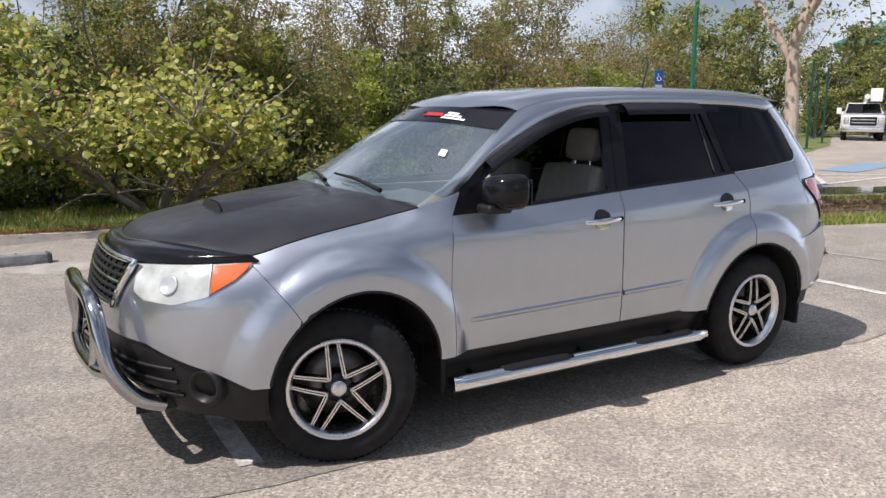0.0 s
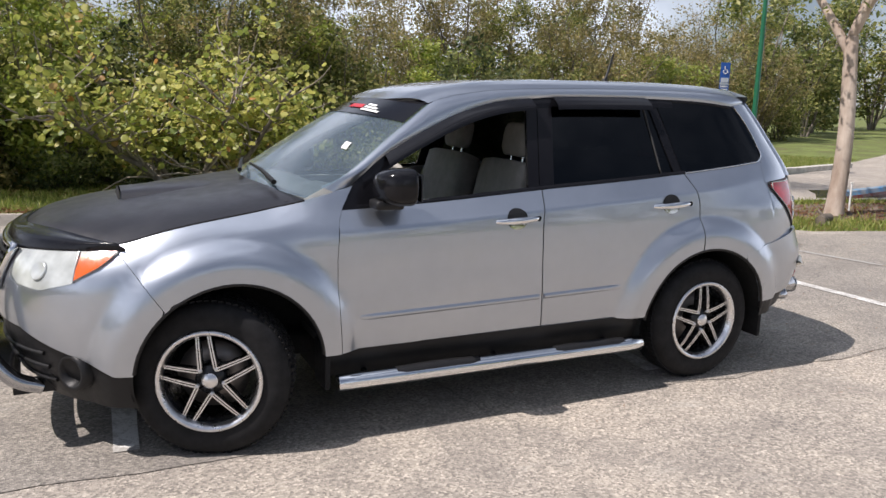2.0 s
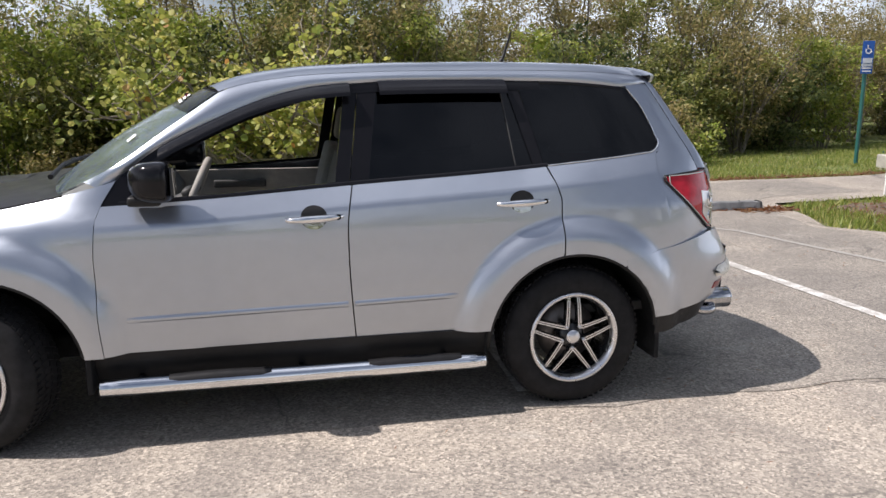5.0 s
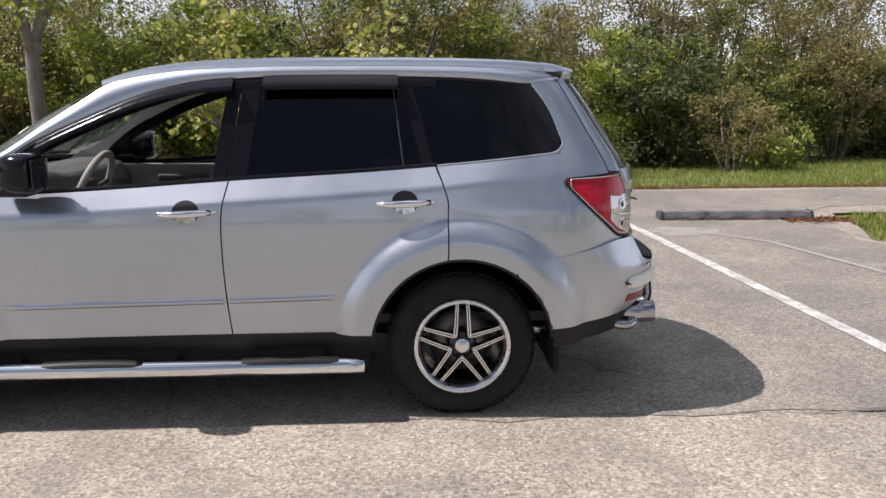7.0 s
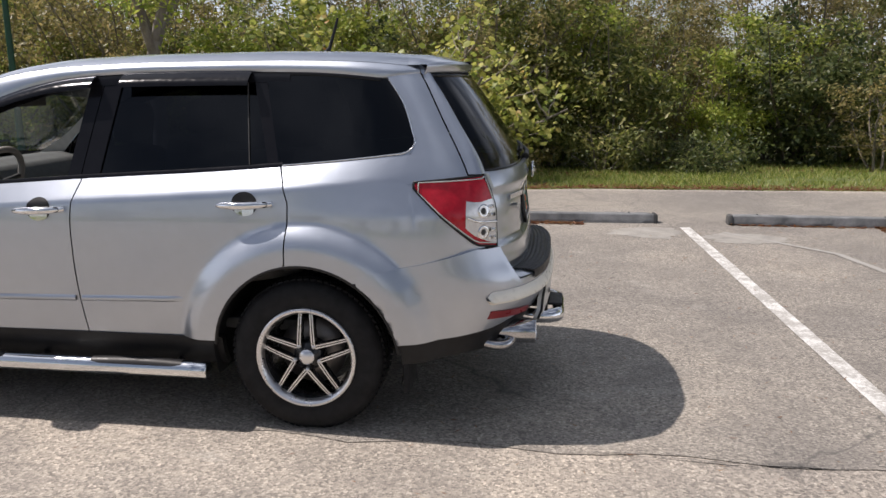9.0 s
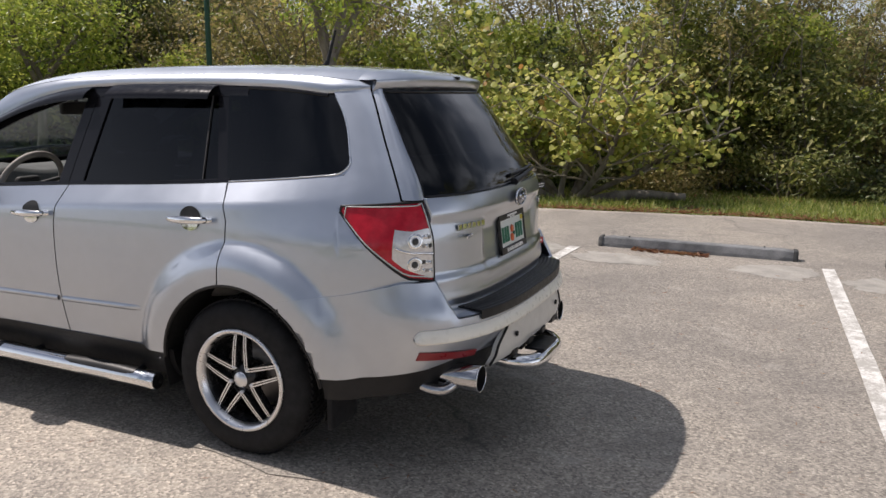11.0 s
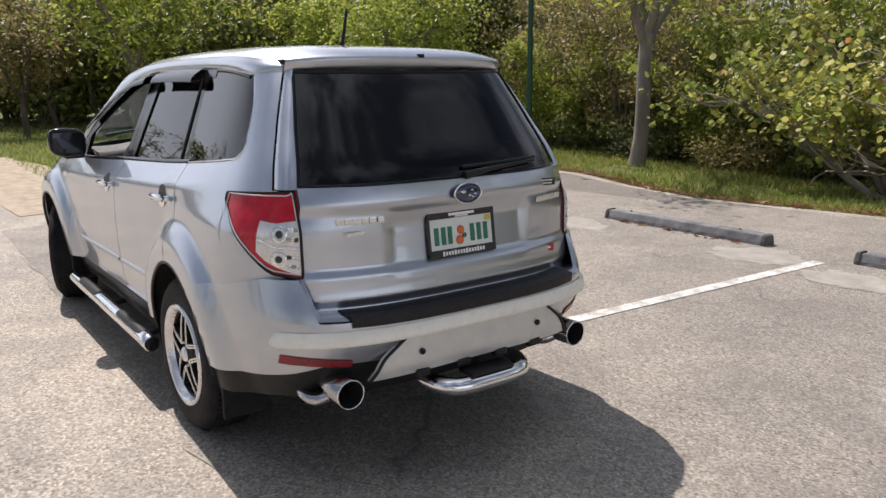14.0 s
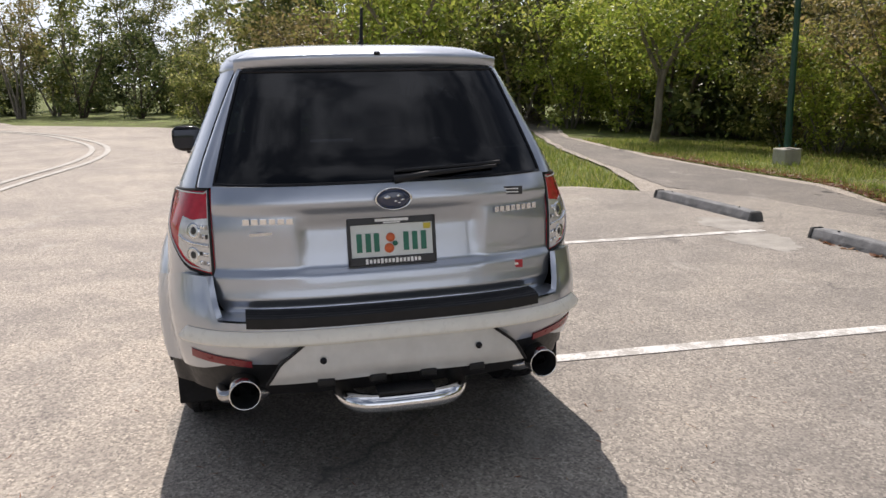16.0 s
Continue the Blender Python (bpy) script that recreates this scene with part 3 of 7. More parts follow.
BED_EAST = [(6.45, 4.8), (5.95, 3.25), (6.4, 2.75), (7.3, 2.45), (9, 2.1), (16, 1.3), (22, 1.0), (22, 3.0), (16, 2.5), (10.4, 4.6), (8.2, 5.05)]
MULCH_BED = [(6.75, 4.45), (7.1, 3.55), (8.3, 2.95), (10.5, 2.55), (13, 2.35), (12.5, 3.1), (10.6, 4.2), (9.2, 4.65), (7.6, 4.85)]
rng = np.random.default_rng(4)
spots = []
while len(spots) < 64000:
    x = rng.uniform(-13, 19)
    y0, y1 = lawn_edge(x), wood_edge(x) + 1.0
    y = y0 + (y1 - y0) * rng.beta(1.0, 1.25)
    if noise.noise((x * 0.8, y * 0.8, 5.0)) > -0.30 + rng.uniform(-0.25, 0.25):
        spots.append((x, y, land(x, y)))
scatter("lawn_grass", GRASS_BLADES, spots, 0.075, "short mixed green and straw-coloured grass", "grass", upright=True, seed=2)
spots = []
while len(spots) < 14000:
    x, y = rng.uniform(5.8, 15), rng.uniform(1.4, 5.1)
    if inside(BED_EAST, x, y) and (not inside(MULCH_BED, x, y) or rng.random() < 0.07):
        spots.append((x, y, -0.03))
scatter("bed_grass", GRASS_BLADES, spots, 0.075, "short grass of the planting bed", "grass", upright=True, seed=3)
BED_WEST = [(-4.4, 4.5), (-5.1, 3.8), (-5.3, 3.0), (-5.3, 0.6), (-5.9, 0.3), (-17, 0.3), (-22, -1.4), (-24, 4), (-22, 8.8), (-11.2, 6.0), (-7, 5.2)]
spots = []
while len(spots) < 26000:
    x, y = -4.3 - 19.5 * rng.beta(0.9, 1.6), rng.uniform(-1.4, 8.8)
    if inside(BED_WEST, x, y):
        spots.append((x, y, -0.03))
scatter("verge_grass", GRASS_BLADES, spots, 0.085, "mown grass verge beside the road", "grass", upright=True, seed=5)
spots = []
for x0, x1, y, n, sp in ((1.9, 2.6, 4.40, 260, 0.045), (5.5, 6.3, 4.42, 320, 0.09), (4.1, 5.9, 4.47, 160, 0.02), (-0.9, 0.6, 4.40, 40, 0.03)):
    for _ in range(n):
        spots.append((rng.uniform(x0, x1), y + rng.normal(0, sp), 0.004))
for _ in range(5200):
    x = rng.uniform(-9, 12)
    spots.append((x, lawn_edge(x) + abs(rng.normal(0, 0.22)) - 0.10, 0.002))
for _ in range(2600):
    x, y = rng.uniform(6.5, 11.5), rng.normal(3.7, 0.6)
    if inside(BED_EAST, x, y):
        spots.append((x, y, -0.012))
for _ in range(3500):
    x = rng.uniform(-12, 10)
    y = wood_edge(x) + rng.normal(-0.6, 0.8)
    spots.append((x, y, land(x, y) + 0.02))
scatter("leaf_litter", LITTER, spots, 0.035, "red-brown dry leaves along the edges", "leaf litter", lift=0.006, seed=6)
spots = []
for _ in range(150):
    spots.append((rng.uniform(-4, 6), rng.uniform(-2.6, 4.0), 0.006))
for _ in range(900):
    spots.append((rng.uniform(1.5, 8.5), rng.uniform(-2.5, 4.3), 0.005))
scatter("twigs", LITTER, spots, 0.017, "small dry twigs and leaves on the asphalt", "twigs", lift=0.004, long=4.0, seed=7)

# the ragged dark joint between the two asphalts
bm, prev = bmesh.new(), None
for k in range(260):
    x = 2.2 + 0.03 * k
    y = -0.86 + 0.04 * noise.noise((x * 2.1, 3.0, 1.0))
    w = max(0.0003, 0.008 + 0.030 * noise.noise((x * 3.3, 8.0, 1.0)) + 0.024 * noise.noise((x * 19, 5.0, 1.0))) * step(2.2, 4.0, x)
    row = [bm.verts.new((x, y - w, 0.009)), bm.verts.new((x, y + w * 0.8, 0.009))]
    if prev:
        bm.faces.new([prev[0], row[0], row[1], prev[1]])
    prev = row
tagged(part("asphalt_joint", bm, worn_paint("dark_joint", (0.075, 0.07, 0.066), (0.27, 0.25, 0.225)), smooth=False), "ragged dark joint in the asphalt", "joint", kind="structure")

# sandy edge, drive markings, puddle
tagged(part("soil_patch", sheet(wavy([(-5.0, -0.55), (-5.15, 0.9), (-6.8, 1.1), (-9.5, 0.7), (-12.5, 0.35), (-12.0, -0.5), (-8, -0.55)], 0.14, 0.4), 0.006), DIRT, smooth=False), "bare sandy soil at the lawn's edge", "soil", kind="structure")
MULCH = concrete_material("dark_mulch_soil", (0.085, 0.062, 0.045), (0.26, 0.20, 0.145))
bm = sheet(wavy(MULCH_BED, 0.12, 0.3, 6.0), -0.022)
bmesh.ops.triangulate(bm, faces=bm.faces[:])
tagged(part("mulch_patch", bm, MULCH, smooth=False), "bare brown soil under the pale tree", "soil", kind="structure")
WATER = plain("shallow_puddle", (0.05, 0.05, 0.048), 0.05, wear=0.1)
tagged(part("puddle", sheet(wavy([(9.4, 5.2), (11.0, 4.6), (13.2, 4.3), (13.8, 5.0), (12.4, 5.6), (10.2, 6.0)], 0.2, 0.4), 0.008), WATER, smooth=False), "shallow dark puddle on the drive", "puddle", kind="structure")
for a, b in (((12.6, 6.0), (17.5, 6.6)), ((14.6, 7.6), (16.2, 6.9)), ((14.6, 7.6), (12.6, 6.0)), ((16.2, 6.9), (19.5, 7.2))):
    stripe(a, b, 0.12, 0.012, LINE_WHITE, label="white hatched access lines")
stripe((16.2, 8.0), (20.5, 9.2), 0.9, 0.012, LINE_BLUE, label="blue painted bay marking")
arc = smooth_path([(-4.0, -4.65, 0), (-8.5, -4.2, 0), (-12.2, -3.75, 0), (-15.6, -4.05, 0), (-19.0, -5.2, 0), (-22.4, -6.9, 0), (-27, -10.5, 0)], 50)
for off in (0.0, 0.34):
    bm = bmesh.new()
    prev = None
    for (x, y, _), (x2, y2, _) in zip(arc, arc[1:]):
        d = Vector((x2 - x, y2 - y)).normalized()
        c = Vector((x, y)) + Vector((d.y, -d.x)) * off
        ring = [bm.verts.new((c.x - d.y * 0.06, c.y + d.x * 0.06, 0.012)), bm.verts.new((c.x + d.y * 0.06, c.y - d.x * 0.06, 0.012))]
        if prev:
            bm.faces.new([prev[0], prev[1], ring[1], ring[0]])
        prev = ring
    tagged(part("centre_line", bm, LINE_ROAD, smooth=False), "curving white road centre line", "road marking", kind="structure")


# ---- posts and sign ----
def lamp_post(x, y, height, label, coat):
    root = thing("lamp_post", label, "lamp post", at=pose(x, y, land(x, y) + 0.03))
    part("pole", tube([(0, 0, 0.28), (0, 0, 1.2), (0, 0, height)], [0.060, 0.055, 0.045], 14), coat, root)
    part("collar", lathe([(0.06, 0.0), (0.10, -0.01), (0.10, -0.05), (0.066, -0.10), (0.06, -0.16)], 16), coat, root).matrix_basis = pose(0, 0, 0.26, 90)
    part("footing", block((0.34, 0.34, 0.34), (0, 0, 0.09), 0.03), FOOTING, root, "pale concrete footing", smooth=False)
    for k in range(4):
        part("bolt", tube([(0.13 * math.cos(k * 1.571 + 0.78), 0.13 * math.sin(k * 1.571 + 0.78), 0.29), (0.13 * math.cos(k * 1.571 + 0.78), 0.13 * math.sin(k * 1.571 + 0.78), 0.325)], 0.012, 6), POLE_TEAL, root)
    part("lantern", lathe([(0.0, -0.5), (0.16, -0.46), (0.20, -0.30), (0.12, -0.05), (0.06, 0.0)], 20), coat, root).matrix_basis = pose(0, 0, height, 90)


lamp_post(11.4, 8.6, 4.6, "slim green steel lamp post on a concrete footing", POLE_GREEN)
lamp_post(-7.0, 8.75, 4.6, "dark green steel lamp post before the thicket", POLE_DARK)


def bay_sign(x, y):
    root = thing("bay_sign", "blue accessible-parking sign on a teal post", "sign", at=pose(x, y, land(x, y) + 0.03, 0, 0, -14))
    part("post", tube([(0, 0, -0.02), (0, 0, 2.45)], 0.040, 10), POLE_TEAL, root)
    up = part("panel", block((0.235, 0.012, 0.46), (0, -0.05, 2.27), 0.004), SIGN_BLUE, root, "blue sign panel", smooth=False)
    part("panel_band", block((0.19, 0.004, 0.10), (0, -0.058, 2.11)), SIGN_GREY, up, smooth=False)
    part("wheelchair_mark", tube([(0.05 * math.cos(a), -0.059, 2.30 + 0.05 * math.sin(a)) for a in np.linspace(2.4, 6.4, 16)], 0.009, 6), WHITE_INK, up)
    part("wheelchair_mark", tube([(-0.02, -0.059, 2.42), (-0.015, -0.059, 2.345), (0.045, -0.059, 2.335), (0.065, -0.059, 2.27)], 0.011, 6), WHITE_INK, up)
    lo = part("lower_panel", block((0.235, 0.012, 0.16), (0, -0.05, 1.93), 0.004), SIGN_BLUE, root, "small blue fine panel", smooth=False)
    for k in (0.03, -0.03):
        part("panel_bar", block((0.17, 0.004, 0.022), (0, -0.058, 1.93 + k)), WHITE_INK, lo, smooth=False)
    part("middle_panel", block((0.22, 0.012, 0.12), (0, -0.05, 2.00), 0.004), SIGN_GREY, root, smooth=False)


bay_sign(11.9, 10.1)
for x, y, h in ((27.3, 16.3, 3.6), (33.6, 19.7, 3.6), (38.5, 23.4, 3.6)):
    root = thing("fence_post", "tall teal steel fence post on the verge", "post", "fence posts by the drive", at=pose(x, y, land(x, y)))
    part("pole", tube([(0, 0, 0), (0, 0, h)], 0.055, 10), POLE_DARK, root)
    part("base_plate", block((0.3, 0.3, 0.03), (0, 0, 0.015), 0.005), POLE_TEAL, root, smooth=False)

for x, y, h, label in ((8.35, 5.25, 0.52, "thin white marker peg at the bed's edge"), (8.58, 3.93, 0.44, "thin white marker peg beside the pale tree")):
    peg = thing("marker_peg", label, "peg", "marker pegs of the bed", at=pose(x, y, -0.03))
    part("rod", tube([(0, 0, -0.02), (0, 0, h)], 0.014, 8), WHITE_INK, peg)
    part("tip", lathe([(0.0, -0.02), (0.022, -0.015), (0.022, 0.0), (0.014, 0.004)], 10), WHITE_INK, peg).matrix_basis = pose(0, 0, h, 90)


def lawn_beam(a, b):
    """A long pale timber lying on the lawn, slightly bowed, with squared ends."""
    a, b = Vector((*a, land(*a))), Vector((*b, land(*b)))
    ahead = (b - a).normalized()
    side = Vector((-ahead.y, ahead.x, 0))
    bm, rows = bmesh.new(), []
    for k in range(15):
        p = a.lerp(b, k / 14) + side * 0.04 * math.sin(math.pi * k / 14)
        h, w = 0.15 + 0.008 * noise.noise((k * 0.9, 2.0, 0.0)), 0.085
        rows.append([bm.verts.new(p + side * sy * w + Vector((0, 0, z))) for sy, z in ((-1, -0.01), (-1, h - 0.012), (-0.86, h), (0.86, h), (1, h - 0.012), (1, -0.01))])
    for r, q in zip(rows, rows[1:]):
        for k in range(5):
            bm.faces.new([r[k], r[k + 1], q[k + 1], q[k]])
    bm.faces.new(rows[0][::-1])
    bm.faces.new(rows[-1])
    ob = part("lawn_beam", bm, BEAM_WHITE, smooth=False)
    tagged(ob, "long weathered white-painted beam lying on the lawn", "beam")


BEAM_WHITE = concrete_material("weathered_white_beam", (0.42, 0.39, 0.33), (0.72, 0.70, 0.64))
lawn_beam((11.3, 8.25), (15.7, 9.5))


def painted_stop(m):
    """A wheel stop painted blue above a red foot."""
    def bar(prof, length, mat, parent, name, label=""):
        bm = bmesh.new()
        rows = [[bm.verts.new((t * length / 2, y * e, z * (0.9 + 0.1 * e))) for y, z in prof] for t, e in ((-1, 0.85), (-0.97, 1), (-0.5, 1), (0, 1), (0.5, 1), (0.97, 1), (1, 0.85))]
        for r, q in zip(rows, rows[1:]):
            for k in range(len(prof) - 1):
                bm.faces.new([r[k], r[k + 1], q[k + 1], q[k]])
        bm.faces.new(rows[0])
        bm.faces.new(rows[-1][::-1])
        return part(name, bm, mat, parent, label, smooth=False)
    root = thing("painted_wheel_stop", "blue-painted concrete wheel stop with a red foot", "wheel stop", at=m)
    bar([(-0.10, 0.0), (-0.095, 0.06), (0.095, 0.06), (0.10, 0.0)], 1.86, LINE_RED, root, "foot", "red-painted foot")
    bar([(-0.094, 0.056), (-0.066, 0.125), (-0.05, 0.135), (0.05, 0.135), (0.066, 0.125), (0.094, 0.056)], 1.86, LINE_BLUE, root, "body", "blue-painted body")


LINE_RED = worn_paint("red_road_paint", (0.36, 0.06, 0.05), (0.3, 0.22, 0.2))
painted_stop(pose(10.45, 5.10, 0.0, 0, 0, 14))
BARK_LOG = bark_material("dark_log_bark", (0.05, 0.04, 0.03), (0.22, 0.18, 0.14))
log = thing("cut_log", "short dark cut log lying on the bed", "log", at=pose(7.12, 3.16, -0.03, 0, 0, 25))
part("bark", tube([(-0.20, 0, 0.065), (0.0, 0.01, 0.07), (0.20, 0, 0.066)], [0.066, 0.070, 0.064], 12), BARK_LOG, log)
part("stub", tube([(0.02, 0.02, 0.10), (0.06, 0.10, 0.17)], [0.025, 0.018], 8), BARK_LOG, log)
for x, y, turn, size in ((7.6, 3.45, 10, 0.7), (8.9, 3.25, -20, 0.9), (7.5, 4.1, 60, 0.5), (9.6, 3.5, 5, 0.8)):
    stick = thing("fallen_stick", "thin grey fallen stick on the bare soil", "stick", "sticks under the pale tree", at=pose(x, y, -0.02, 0, 0, turn))
    part("stem", tube([(-size / 2, 0, 0.012), (-size / 6, 0.04, 0.018), (size / 5, -0.02, 0.016), (size / 2, 0.03, 0.02)], [0.014, 0.013, 0.011, 0.006], 6), BARK_LOG, stick)
    part("side_twig", tube([(0.0, 0.01, 0.017), (size / 6, 0.09, 0.03), (size / 4, 0.15, 0.02)], [0.008, 0.006, 0.004], 5), BARK_LOG, stick)


# ---- the car: front towards -x, its left side towards -y ----
CY = 0.01                       # its middle plane
AXLE, HUB_Z, HUB_Y = 1.3075, 0.33, 0.805
ARCH = 0.405
ARCHES = {-1: (-1.212, 0.355, 0.386), 1: (AXLE, HUB_Z, ARCH)}     # centre and radius of the front and rear openings
lower_half = spline((0.20, 0.775), (0.38, 0.806), (0.55, 0.827), (0.70, 0.833), (0.80, 0.831), (0.90, 0.823), (1.0, 0.809), (1.10, 0.795), (1.20, 0.78))
upper_half = spline((0.95, 0.815), (1.00, 0.797), (1.08, 0.768), (1.20, 0.722), (1.35, 0.662), (1.50, 0.600), (1.60, 0.555))


def half_width(z):
    return lower_half(z) if z < 0.90 else upper_half(z) if z > 1.0 else lower_half(z) + (upper_half(z) - lower_half(z)) * step(0.90, 1.0, z)


rear_end = spline((0.20, 2.16), (0.36, 2.20), (0.50, 2.275), (0.60, 2.30), (0.64, 2.285), (0.66, 2.215), (0.72, 2.195), (0.85, 2.188), (1.0, 2.187), (1.10, 2.165), (1.30, 2.04), (1.49, 1.90), (1.60, 1.80))
bumper_end = spline((0.20, 2.16), (0.36, 2.20), (0.50, 2.275), (0.60, 2.305), (0.66, 2.30), (0.75, 2.25), (0.85, 2.21))
front_end = spline((0.20, -1.95), (0.30, -2.02), (0.42, -2.08), (0.55, -2.10), (0.70, -2.085), (0.80, -2.06), (0.90, -2.01), (1.0, -1.94))
hood_edge = spline((-2.05, 0.850), (-1.85, 0.866), (-1.64, 0.890), (-1.44, 0.945), (-1.04, 1.015), (-0.89, 1.045), (-0.70, 1.10))
belt = spline((-0.75, 1.005), (-0.40, 1.018), (0.28, 1.062), (1.14, 1.118), (1.69, 1.175), (1.80, 1.19))
BACK, FORE = 1.20, -0.95        # where the plan starts to round off


low_inset = line((-1.75, 0.0), (-1.2, 0.030), (-0.5, 0.038), (0.1, 0.044), (1.05, 0.048), (1.74, 0.013), (2.0, 0.0))
high_inset = line((-0.95, 0.045), (-0.4, 0.060), (0.3, 0.066), (1.1, 0.062), (1.7, 0.024), (1.95, 0.0))


def inset(x, z):
    """How far the flank draws in along the plan, more so above the shoulder."""
    t = min(1.0, max(0.0, (z - belt(min(1.8, max(x, -0.75))) + 0.088) / 0.088)) * step(-1.0, -0.8, x)
    return low_inset(x) + (high_inset(x) - low_inset(x)) * t


def half_at(x, z):
    return half_width(z) - inset(x, z)


def flare(x, z):
    out = 0.0
    for cx, cz, ra in ARCHES.values():
        t = min(1.0, max(0.0, (ra + 0.165 - math.hypot(x - cx, z - cz)) / 0.105))
        out = max(out, 0.050 * math.sin(t * math.pi / 2))
    return out


def side_w(x, z):
    """Half the body's width at x and z."""
    w = half_width(z)
    if x > -0.95:                               # the shoulder under the windows
        b = belt(max(x, -0.75))
        if z < b:
            z0 = b - 0.088
            if z > z0:
                full = lower_half(z0) + 0.006 + (upper_half(b) - lower_half(z0) - 0.006) * (z - z0) / 0.088
            else:
                full = lower_half(z) + 0.006 * step(z0 - 0.25, z0, z)
            w += (full - w) * step(-0.95, -0.75, x) * step(1.75, 1.15, x)
    if x > BACK:
        u = min(0.9995, (x - BACK) / (rear_end(z) - BACK))
        w *= (1 - u**5) ** (1 / 3)
    if x < FORE:
        u = min(0.9995, (FORE - x) / (FORE - front_end(z)))
        w *= (1 - u**3.4) ** (1 / 2.5)
    if x < -0.70:
        top = hood_edge(x)
        w -= 0.075 * max(0.0, 1 - (top - z) / 0.17) ** 2 * step(-0.70, -1.05, x)
    return w - inset(x, z) + flare(x, z)


def on_side(x, z, s, out=0.0):
    return (x, CY + s * (side_w(x, z) + out), z)


def rear_x(y, z, end=None):
    """How far back the body reaches at y and z."""
    w = half_width(z)
    q = min(0.9995, abs(y - CY) / w)
    e = (end or rear_end)(z)
    return BACK + (e - BACK) * (1 - q**3) ** 0.2


def front_x(y, z):
    q = min(0.9995, abs(y - CY) / half_width(z))
    return FORE + (front_end(z) - FORE) * (1 - q**2.5) ** (1 / 3.4)


def wrap_rear(a, z, end=bumper_end, out=0.0):
    """Round the tail: a from -1 (left side) to 1."""
    t = abs(a) * math.pi / 2
    w, e = half_width(z) + out, end(z) + out
    x = BACK + (e - BACK) * max(0, math.cos(t)) ** (2 / 5)
    y = w * math.sin(t) ** (2 / 3) - inset(x, z) * abs(a)
    return (x, CY + math.copysign(y, a) + math.copysign(flare(x, z), a), z)


def wrap_front(a, z, out=0.0):
    t = abs(a) * math.pi / 2
    w, e = half_width(z) + out, front_end(z) - out
    x = FORE + (e - FORE) * max(0, math.cos(t)) ** (2 / 3.4)
    y = w * math.sin(t) ** (2 / 2.5)
    y -= 0.075 * max(0.0, 1 - (hood_edge(x) - z) / 0.17) ** 2 * min(1.0, y / 0.5)
    return (x, CY + math.copysign(y, a) + math.copysign(flare(x, z), a), z)


def inward(co):
    d = Vector((-0.15 * co.x / 2.2, -(co.y - CY), 0.0))
    return d.normalized()


def side_panel(name, xl, xr, zlo, zhi, nu, nv, s, mat, parent, label="", rim=0.018, out=0.0):
    """A body panel over a patch of the side, bounded by curves."""

    def at(u, v):
        xm = xl(0.7) + u * (xr(0.7) - xl(0.7))
        z = zlo(xm) + v * (zhi(xm) - zlo(xm))
        x = xl(z) + u * (xr(z) - xl(z))
        z = zlo(x) + v * (zhi(x) - zlo(x))
        x = xl(z) + u * (xr(z) - xl(z))
        return on_side(x, z, s, out)

    return part(name, grid(at, nu, nv, rim, inward if rim else None), mat, parent, label)


def facing(fn, u, v, d=0.02):
    """A pose on the sheet fn, its -y axis along the outward normal."""
    p = Vector(fn(u, v))
    n = (Vector(fn(u + d, v)) - p).cross(Vector(fn(u, v + d)) - p).normalized()
    if n.dot(Vector((p.x, p.y - CY, 0))) < 0:
        n = -n
    side = Vector((0, 0, 1)).cross(-n).normalized() * -1
    top = side.cross(-n)
    m = Matrix((side, -n, top)).transposed().to_4x4()
    m.translation = p
    return m


def const(v):
    return lambda _: v


def arch_top(x, ax, floor=0.385):
    cx, cz, r = ARCHES[1 if ax > 0 else -1]
    d = r * r - (x - cx) ** 2
    return max(floor, cz + math.sqrt(d)) if d > 0 else floor


def arch_side(z, ax, sign):
    cx, cz, r = ARCHES[1 if ax > 0 else -1]
    return cx + sign * math.sqrt(max(0.0, r * r - (z - cz) ** 2))


GAP = 0.003
win_top = spline((-0.77, 1.02), (-0.53, 1.215), (-0.31, 1.33), (-0.10, 1.42), (0.10, 1.474), (0.34, 1.500), (0.75, 1.512), (1.08, 1.512), (1.40, 1.502), (1.63, 1.480))
glass_back = spline((1.17, 1.750), (1.22, 1.755), (1.30, 1.735), (1.40, 1.69), (1.48, 1.63), (1.52, 1.60))
gate_seam = spline((1.06, 1.985), (1.10, 1.970), (1.32, 1.855), (1.50, 1.755), (1.56, 1.715))
shield_edge = spline((-0.89, 1.060), (-0.70, 1.150), (-0.46, 1.315), (-0.25, 1.460))
roof_mid = spline((-0.36, 1.474), (-0.2, 1.532), (0.05, 1.578), (0.35, 1.598), (0.80, 1.608), (1.30, 1.608), (1.62, 1.597), (1.80, 1.578), (1.90, 1.556))


def roof_side(x):
    """Height of the roof's edge, along the rail."""
    return roof_mid(x) - 0.050 - 0.006 * step(1.3, 1.8, x)


def roof_w(x):
    """Half the roof's width."""
    z = roof_side(x)
    w = half_width(z)
    return (w if x < BACK else w * (1 - min(0.9995, (x - BACK) / (rear_end(z) - BACK)) ** 5) ** (1 / 3)) - inset(x, z)


def roof_z(x, y):
    q = min(1.0, abs(y - CY) / roof_w(x))
    return roof_mid(x) - (roof_mid(x) - roof_side(x)) * (0.25 * q**2 + 0.75 * q**8)


